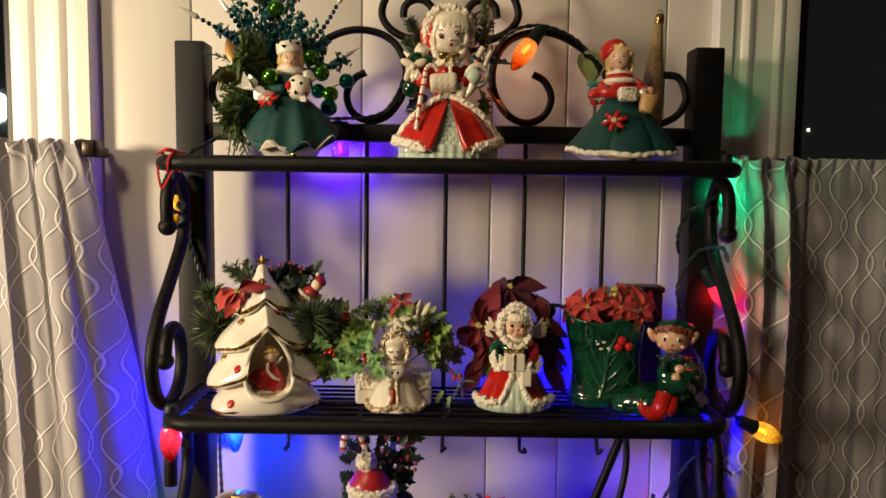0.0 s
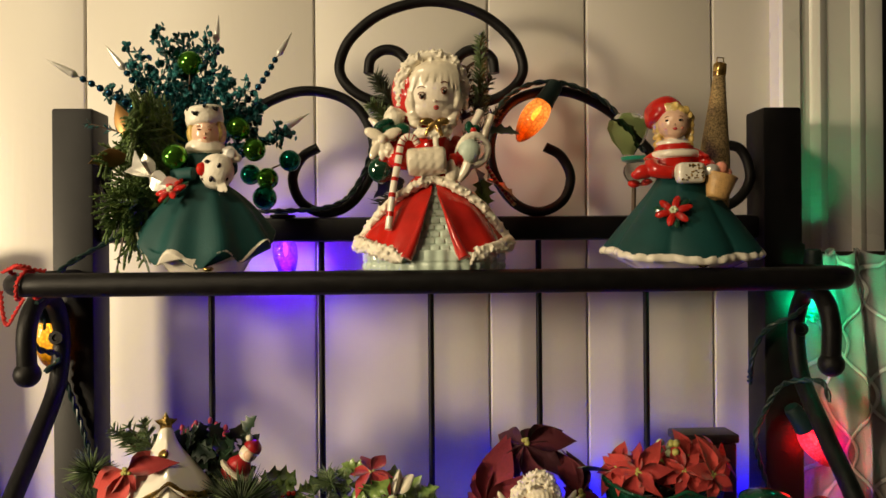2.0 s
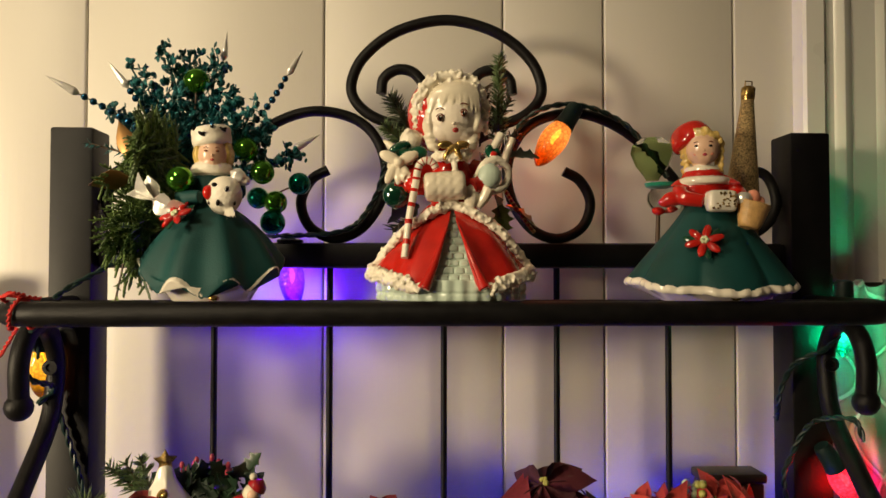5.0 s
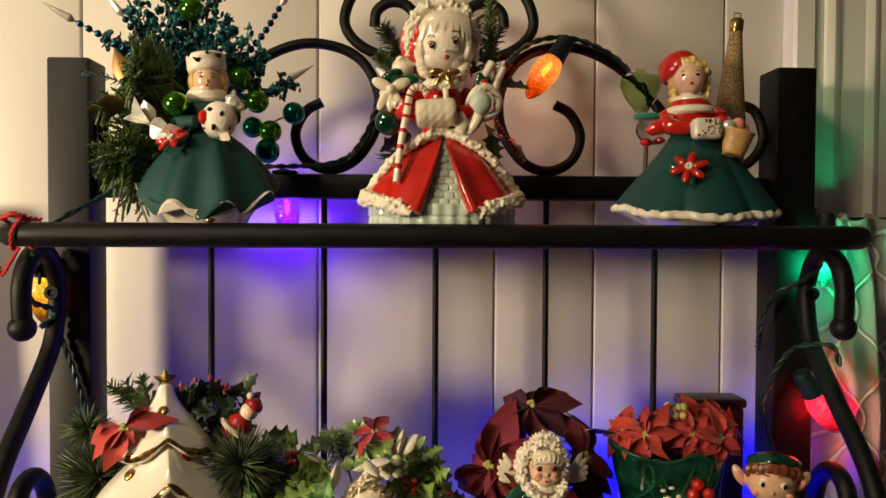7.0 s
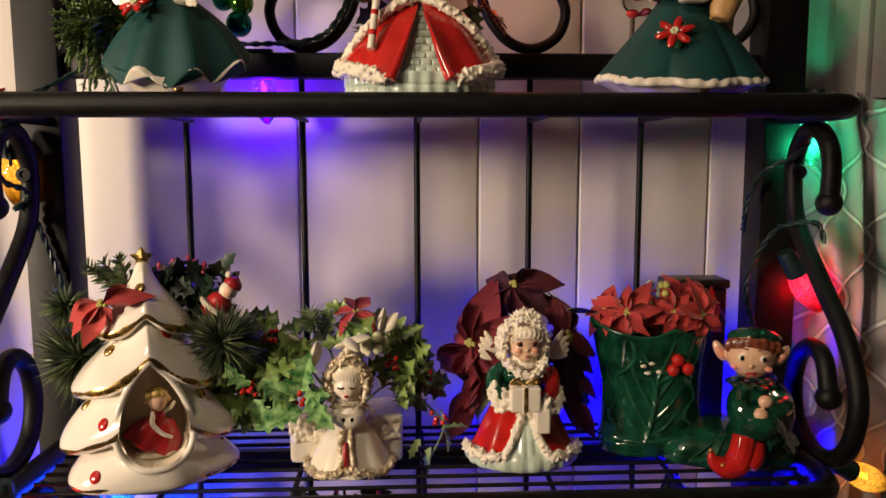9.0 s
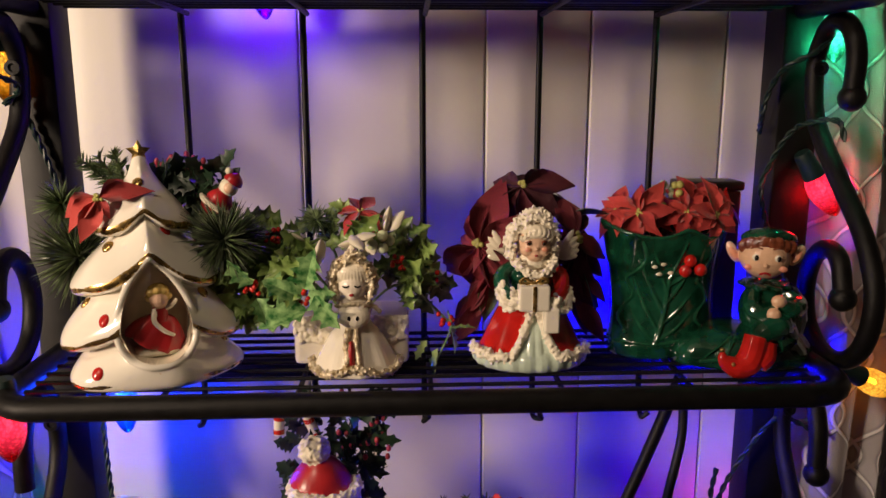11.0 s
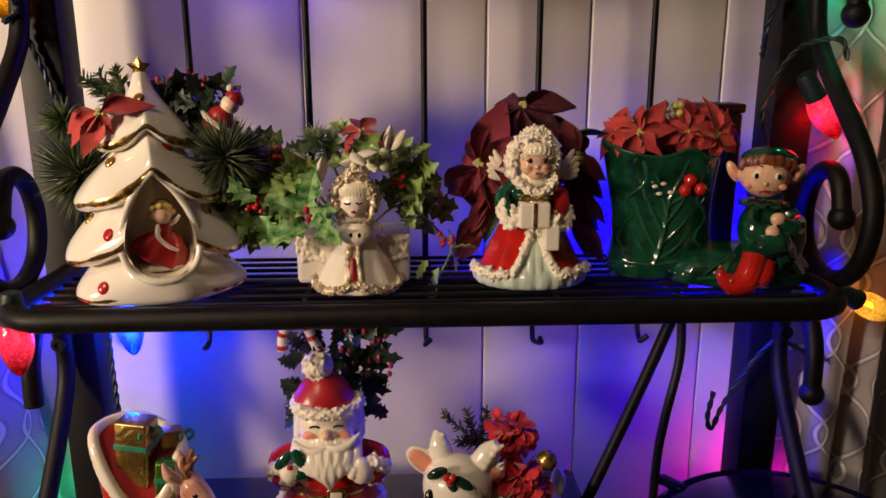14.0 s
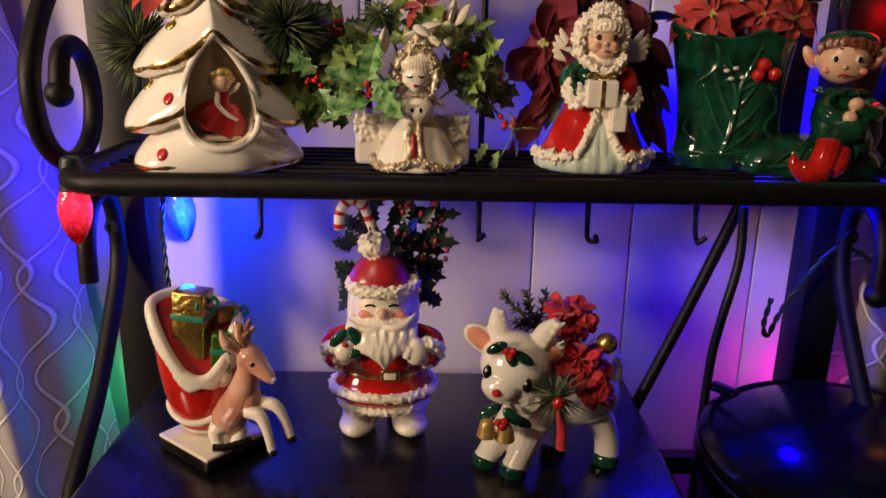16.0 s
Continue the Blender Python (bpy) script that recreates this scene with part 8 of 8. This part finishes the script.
def fawn():
    """A white young deer; millimetres about (45, 815, 1015)."""
    s = Shape()
    s.ball((66, 818, 60), (38, 27, 27), "pearl", 30).ball((38, 806, 56), (24, 22, 25), "pearl", 24)
    s.tube([(34, 800, 60), (28, 797, 70), (22, 796, 80)], [20, 20, 22], "pearl", 18)
    s.ball((21, 797, 86), (28, 26, 26), "pearl", 34)
    s.ball((13, 780, 74), (16, 13, 12), "pearl", 24)
    for a, b, c in (((24, 804, 42), (12, 808, 24), (4, 812, 6)), ((36, 798, 42), (30, 798, 22), (24, 798, 6)), ((86, 822, 46), (96, 818, 24), (98, 815, 6)), ((66, 830, 42), (62, 830, 22), (59, 829, 6))):
        s.tube([a, b, c], [13, 10, 9.5], "pearl", 16)
        s.lathe([(9, 0), (10.2, 1), (10, 6), (9.4, 9), (5, 10)], "bottle", 18, (c[0] - 1, c[1] - 1, 0), smooth=3)
    s.ball((101, 822, 76), (6, 8, 13), "pearl", 12)
    for sg, x, z, tip in ((-1, 10, 106, (3, 804, 131)), (1, 36, 104, (51, 800, 124))):
        p = [(x, 800, z - 4), ((x + tip[0]) / 2 + sg, 802, (z + tip[2]) / 2), tip]
        s.tube(p, [10, 8.5, 3], "pearl", 16)
        for k in range(4):
            f = 0.2 + 0.2 * k
            q = Vector(p[0]).lerp(Vector(p[2]), f)
            s.ball(q + Vector((4, -6 + 1.2 * k, 1)), (3.4, 3.2, 3), "cream", 8)
    R = Matrix.Rotation(radians(-50), 4, "Y")
    s.ball((-6, 799, 104), (10.5, 5, 18), "pearl", 18, R).ball((-6.5, 795, 104), (7.2, 2.2, 14), "pink", 14, R)
    R = Matrix.Rotation(radians(62), 4, "Y")
    s.ball((46, 801, 97), (9, 4, 13), "pearl", 18, R).ball((46, 797.4, 96.5), (6, 2, 9.5), "pink", 14, R)
    s.loose = True
    for x, y, z in ((2.5, 778.5, 86), (33, 776.5, 80)):
        s.ball((x, y, z), (5, 3, 7.5), "white", 14).ball((x, y - 1.8, z - 0.5), (4, 2.5, 6.4), "black", 14).ball((x - 1, y - 4, z + 2), (1.2, 0.8, 1.6), "white", 6)
    s.ball((11, 767, 74), (3.8, 3.2, 3.2), "red", 12)
    s.loose = False
    t = thing("ceramic_deer", "white glazed ceramic deer planter with gold bells", "figurine", (0.050, 0.815, BOX))
    K = Vector((24, 800, 80))

    def done(e, name, label="", melt=0):
        turn_head(e, 64, -13, (21, 797), keep=lambda q: q[0] < 56 and q[1] < 826)
        e.v = [tuple(K + (Vector(q) - K) * (1 - 0.07 * min(1.0, (q[2] - 58) / 10))) if q[2] > 58 and q[0] < 54 and q[1] < 826 else q for q in e.v]
        e.v = [(x - 50, y - 815, z + 6 * min(1.0, max(0.0, (z - 34) / 12) if y > 782 else max(0.0, (z - 22) / 6)) * min(1.0, max(0.0, (812 - y) / 10)) if x < 62 else z) for x, y, z in e.v]
        grow(e, 0.001)
        (fuse(e, melt, 4) if melt else e).obj(name, t, label)

    done(s, "body", "", 0.0008)
    for q, a in (((9, 775, 107), 60), ((29, 773, 102), -60), ((20, 774, 101), -20), ((2, 776, 58), 60), ((18, 772, 56), -50), ((24, 776, 50), -70)):
        done(Shape().ball(q, (4.5, 3, 9), "bottle", 14, Matrix.Rotation(radians(a), 4, "Y")), "holly_leaf", "green glazed leaf")
    for q, r in (((17, 770, 107), 3), ((22, 769.5, 108), 3), ((20, 769, 104), 3), ((8, 769, 53), 3.2), ((12, 768.5, 54), 3.2), ((10.5, 768, 50.5), 3.2)):
        done(Shape().ball(q, r, "red", 12), "berry", "red glazed berry")
    for x, z in ((0, 44), (13, 41)):
        done(Shape().lathe([(0, 8), (4, 7), (5.5, 3), (6.6, -2), (7.2, -4.5), (6, -5.5), (0, -5.5)], "brass", 18, (x, 771, z + 3), smooth=2), "bell", "gold bell")


fawn()

cp = thing("carnation_pick", "red silk carnations with pine and a green tinsel burst", "flowers", (0.065, 0.82, BOX + 0.08))
O = Vector(cp.location)
for c, r in (((0.064, 0.824, 1.133), 0.0185), ((0.07, 0.805, 1.104), 0.02), ((0.081, 0.799, 1.086), 0.014)):
    s = Shape()
    for i in range(150):
        z, a = rng.uniform(-0.6, 1), rng.uniform(0, 6.28)
        q = math.sqrt(1 - z * z)
        d = Vector((q * math.cos(a), -0.35 + q * math.sin(a), z))
        L = r * rng.uniform(0.6, 1.08)
        s.sheet([(0.3 * L, 0.08 * L), (0.6 * L, 0.17 * L), (0.8 * L, 0.26 * L), (0.87 * L, 0.2 * L), (0.93 * L, 0.25 * L), (0.97 * L, 0.17 * L), (1.02 * L, 0.15 * L)], "carnation", 28, rng.uniform(-0.7, 0.7), Matrix.Translation(Vector(c) - O) @ aim(d, rng.uniform(-1.5, 1.5)), 0.0004)
    tagged(s.obj("carnation", cp), kind="stuff")
s = Shape()
for a, b in (((0.04, 0.83, 1.12), (0.012, 0.825, 1.15)), ((0.04, 0.83, 1.12), (0.045, 0.825, 1.152)), ((0.04, 0.83, 1.12), (0.022, 0.82, 1.13)), ((0.04, 0.83, 1.12), (0.03, 0.83, 1.15))):
    sprig(s, Vector(a) - O, Vector(b) - O, 70, 0.009, "darkneedle", rng, 0.0007)
s.tube([(-0.01, 0.005, 0.0), (-0.02, 0.01, 0.02), (-0.025, 0.01, 0.03)], 0.002, "stem", 6)
s.obj("pine_sprig", cp)
s = Shape()
tuft(s, Vector((0.048, 0.773, 1.093)) - O, 0.03, 80, "darkneedle", rng, (1, 0.5, 1), 0.0008, "needle")
s.ball(Vector((0.048, 0.763, 1.093)) - O, 0.0045, "red", 12)
s.tube([Vector((0.048, 0.775, 1.09)) - O, Vector((0.053, 0.774, 1.07)) - O, Vector((0.055, 0.777, 1.05)) - O], [0.002, 0.0034, 0.0042], "carnation", 8)
tagged(s.obj("tinsel_burst", cp, "green needles round a red bead"), kind="stuff")
s = Shape("gold")
s.ball(Vector((0.088, 0.805, 1.12)) - O, 0.008, "gold", 14)
s.obj("gold_ball", cp)


def sleigh():
    """Millimetres about the plinth's centre; the sleigh heads to the right and forwards."""
    t = thing("ceramic_sleigh", "red and white ceramic sleigh with a leaping deer on a plinth", "sleigh", (-0.212, 0.832, BOX))
    s = Shape()
    R = Matrix.Rotation(radians(-38), 4, "Z")
    s.box((0, 0, 5), (62, 58, 10), "black", 2, R).box((0, 0, 11.5), (62, 58, 3.4), "white", 1.4, R)
    grow(s, 0.001).obj("plinth", t, "black plinth with a white top")
    s = Shape()
    n = 72
    back = radians(165)
    rim = lambda a: 98 + 22 * max(0.0, math.cos(a - back)) ** 1.2 - 32 * max(0.0, math.cos(a - 4.9)) ** 2 + 14 * max(0.0, math.cos(a - 1.4)) ** 2 + 8 * max(0.0, math.cos(a - 6.0)) ** 6
    prof = [(14, 13), (20, 18), (27, 34), (31, 54), (32.5, 72), (32, 90)]
    def wob(a, t):
        return (1 + 0.12 * t * math.cos(a - back), (rim(a) - 90) * t ** 2.2)
    body = lambda a, t: "white" if 0.16 < t < 0.24 else "red"
    s.lathe(prof, body, n, (-6, 6, 0), sx=1.0, sy=0.78, wob=wob, smooth=4, cap=False)
    s.lathe([(10, 36), (21, 50), (26, 70), (29, 88)][::-1], "redmatte", n, (-6, 6, 0), sx=1.0, sy=0.78, wob=lambda a, t: (1 + 0.12 * (1 - t) * math.cos(a - back), (rim(a) - 90) * (1 - t) ** 1.3), smooth=3)
    ring, drip = [], []
    rng = random.Random(9)
    for j in range(72):
        a = 2 * math.pi * j / 72
        w = 1 + 0.12 * math.cos(a - back)
        p = Vector((-6 + 32 * w * math.cos(a), 6 + 32 * 0.78 * w * math.sin(a), rim(a)))
        ring.append(p)
        if math.sin(a) < 0.35:
            drip.append((p + Vector((0.6 * math.cos(a), 1.0 * math.sin(a), -2 - 2.5 * math.sin(4.5 * a) ** 2 - rng.uniform(0, 1.5))), (4.2, 3.4, 4 + 3 * math.sin(4.5 * a) ** 2)))
    s.tube([(-6 + 28 * math.cos(a), 6 + 28 * 0.78 * math.sin(a), 37 + 5 * math.cos(a - 0.3) + 6 * math.cos(2 * a)) for a in np.linspace(0, 2 * math.pi, 40)], 2.6, "white", 8, 2)
    grow(s, 0.001).obj("body", t)
    s = Shape()
    s.tube(ring, 4.3, "white", 12, 2, closed=True)
    for p, r in drip:
        s.ball(p, r, "white", 12)
    fuse(grow(s, 0.001), 0.0008, 4).obj("rim", t, "white snow rim")
    s = Shape()
    # leaping deer, reared up in front
    s.tube([(17, -13, 27), (21, -17, 40), (29, -21, 53), (34, -24, 66), (37, -26, 80), (37, -27, 90)], [11, 13.5, 13, 11, 8, 7.5], "fawn", 20)
    s.ball((17, -18, 36), (12, 10, 13), "fawn", 18).ball((37, -25, 56), (9, 9, 12), "fawn", 16)
    s.tube([(34, -25, 97), (40, -29, 92), (48, -33, 85), (55, -37, 79.5), (58, -38.5, 77.5)], [7, 9, 7.4, 5, 3.2], "fawn", 16)
    s.ball((58.5, -39.5, 78.6), (2.4, 2.2, 2), "white", 10).ball((57.5, -38.6, 76), (2.4, 2, 1.6), "white", 8)
    for sg in (-1, 1):
        s.ball((46 + 2 * sg, -32.5 + 5.8 * sg, 89.5), (2.4, 1.6, 1.7), "black", 10, Matrix.Rotation(radians(28), 4, "Y"))
        s.tube([(34 + 2 * sg, -26 + 5 * sg, 97), (28 + 3 * sg, -27 + 8 * sg, 105), (25 + 3 * sg, -27 + 9 * sg, 115)], [3.6, 4.6, 1.2], "fawn", 10)
        s.tube([(37, -27 + 3.4 * sg, 100), (36 + sg, -27 + 4.6 * sg, 110), (38 + 2 * sg, -28 + 5 * sg, 119)], [3.0, 2.7, 1.5], "antler", 8)
        s.tube([(37 + sg, -27 + 4.6 * sg, 107), (43 + sg, -29 + 5.4 * sg, 114)], [2.4, 1.3], "antler", 8)
    s.ball((12, -8, 66), (8, 8, 10), "white", 14).ball((16, -4, 84), (9, 9, 16), "white", 16)
    s.tube([(36, -29, 48), (46, -34, 46), (51, -37, 37), (55, -40, 22)], [6, 5, 3.9, 3.4], "palef", 12)
    s.tube([(41, -22, 51), (55, -26, 51), (62, -28, 42), (67, -30, 28)], [6, 5, 3.9, 3.4], "palef", 12)
    for q in ((55.6, -40.6, 20), (68, -30.5, 25.5)):
        s.ball(q, (4.4, 4.4, 3.6), "black", 12)
    s.tube([(15, -17, 32), (9, -22, 25), (12, -26, 16)], [9.5, 6.5, 4], "palef", 12).tube([(22, -12, 30), (26, -18, 23), (20, -20, 16)], [8, 5.5, 4], "palef", 12)
    s.tube([(8, -30, 16.5), (20, -28, 16.5), (34, -18, 17)], [3, 3, 3], "black", 8)
    fuse(grow(s, 0.001), 0.0007, 3).obj("deer", t, "leaping fawn brown deer")


sleigh()
for at, size, body, turn in (((-0.2225, 0.832, 1.096), (0.025, 0.02, 0.052), "goldfoil", -10), ((-0.201, 0.826, 1.08), (0.014, 0.014, 0.036), "greenfoil", 12), ((-0.203, 0.848, 1.085), (0.018, 0.014, 0.045), "goldfoil", 30)):
    g = thing("gift_box", "small foil wrapped gift box with a green ribbon in the sleigh", "gift", at, group="gifts in the sleigh")
    g.rotation_euler = (0, radians(4), radians(turn))
    Shape(body).box((0, 0, size[2] / 2), size, body, 0.0014).obj("box", g)
    s = Shape("ribbon")
    s.box((0, 0, size[2] * 0.62), (size[0] + 0.0012, size[1] + 0.0012, 0.0042), "ribbon", 0.0004)
    s.obj("ribbon", g, "shiny green ribbon")
    s = Shape("ribbon")
    for q in range(4):
        a = q * 1.5
        s.tube([(size[0] * 0.4, 0, size[2] * 0.7), (size[0] * 0.4 + 0.01 * math.cos(a), 0.01 * math.sin(a), size[2] * 0.8), (size[0] * 0.4 + 0.006 * math.cos(a), 0.006 * math.sin(a), size[2] * 0.92), (size[0] * 0.4, 0, size[2] * 0.74)], 0.0016, "ribbon", 6, 5)
    s.obj("bow", g, "shiny green bow")
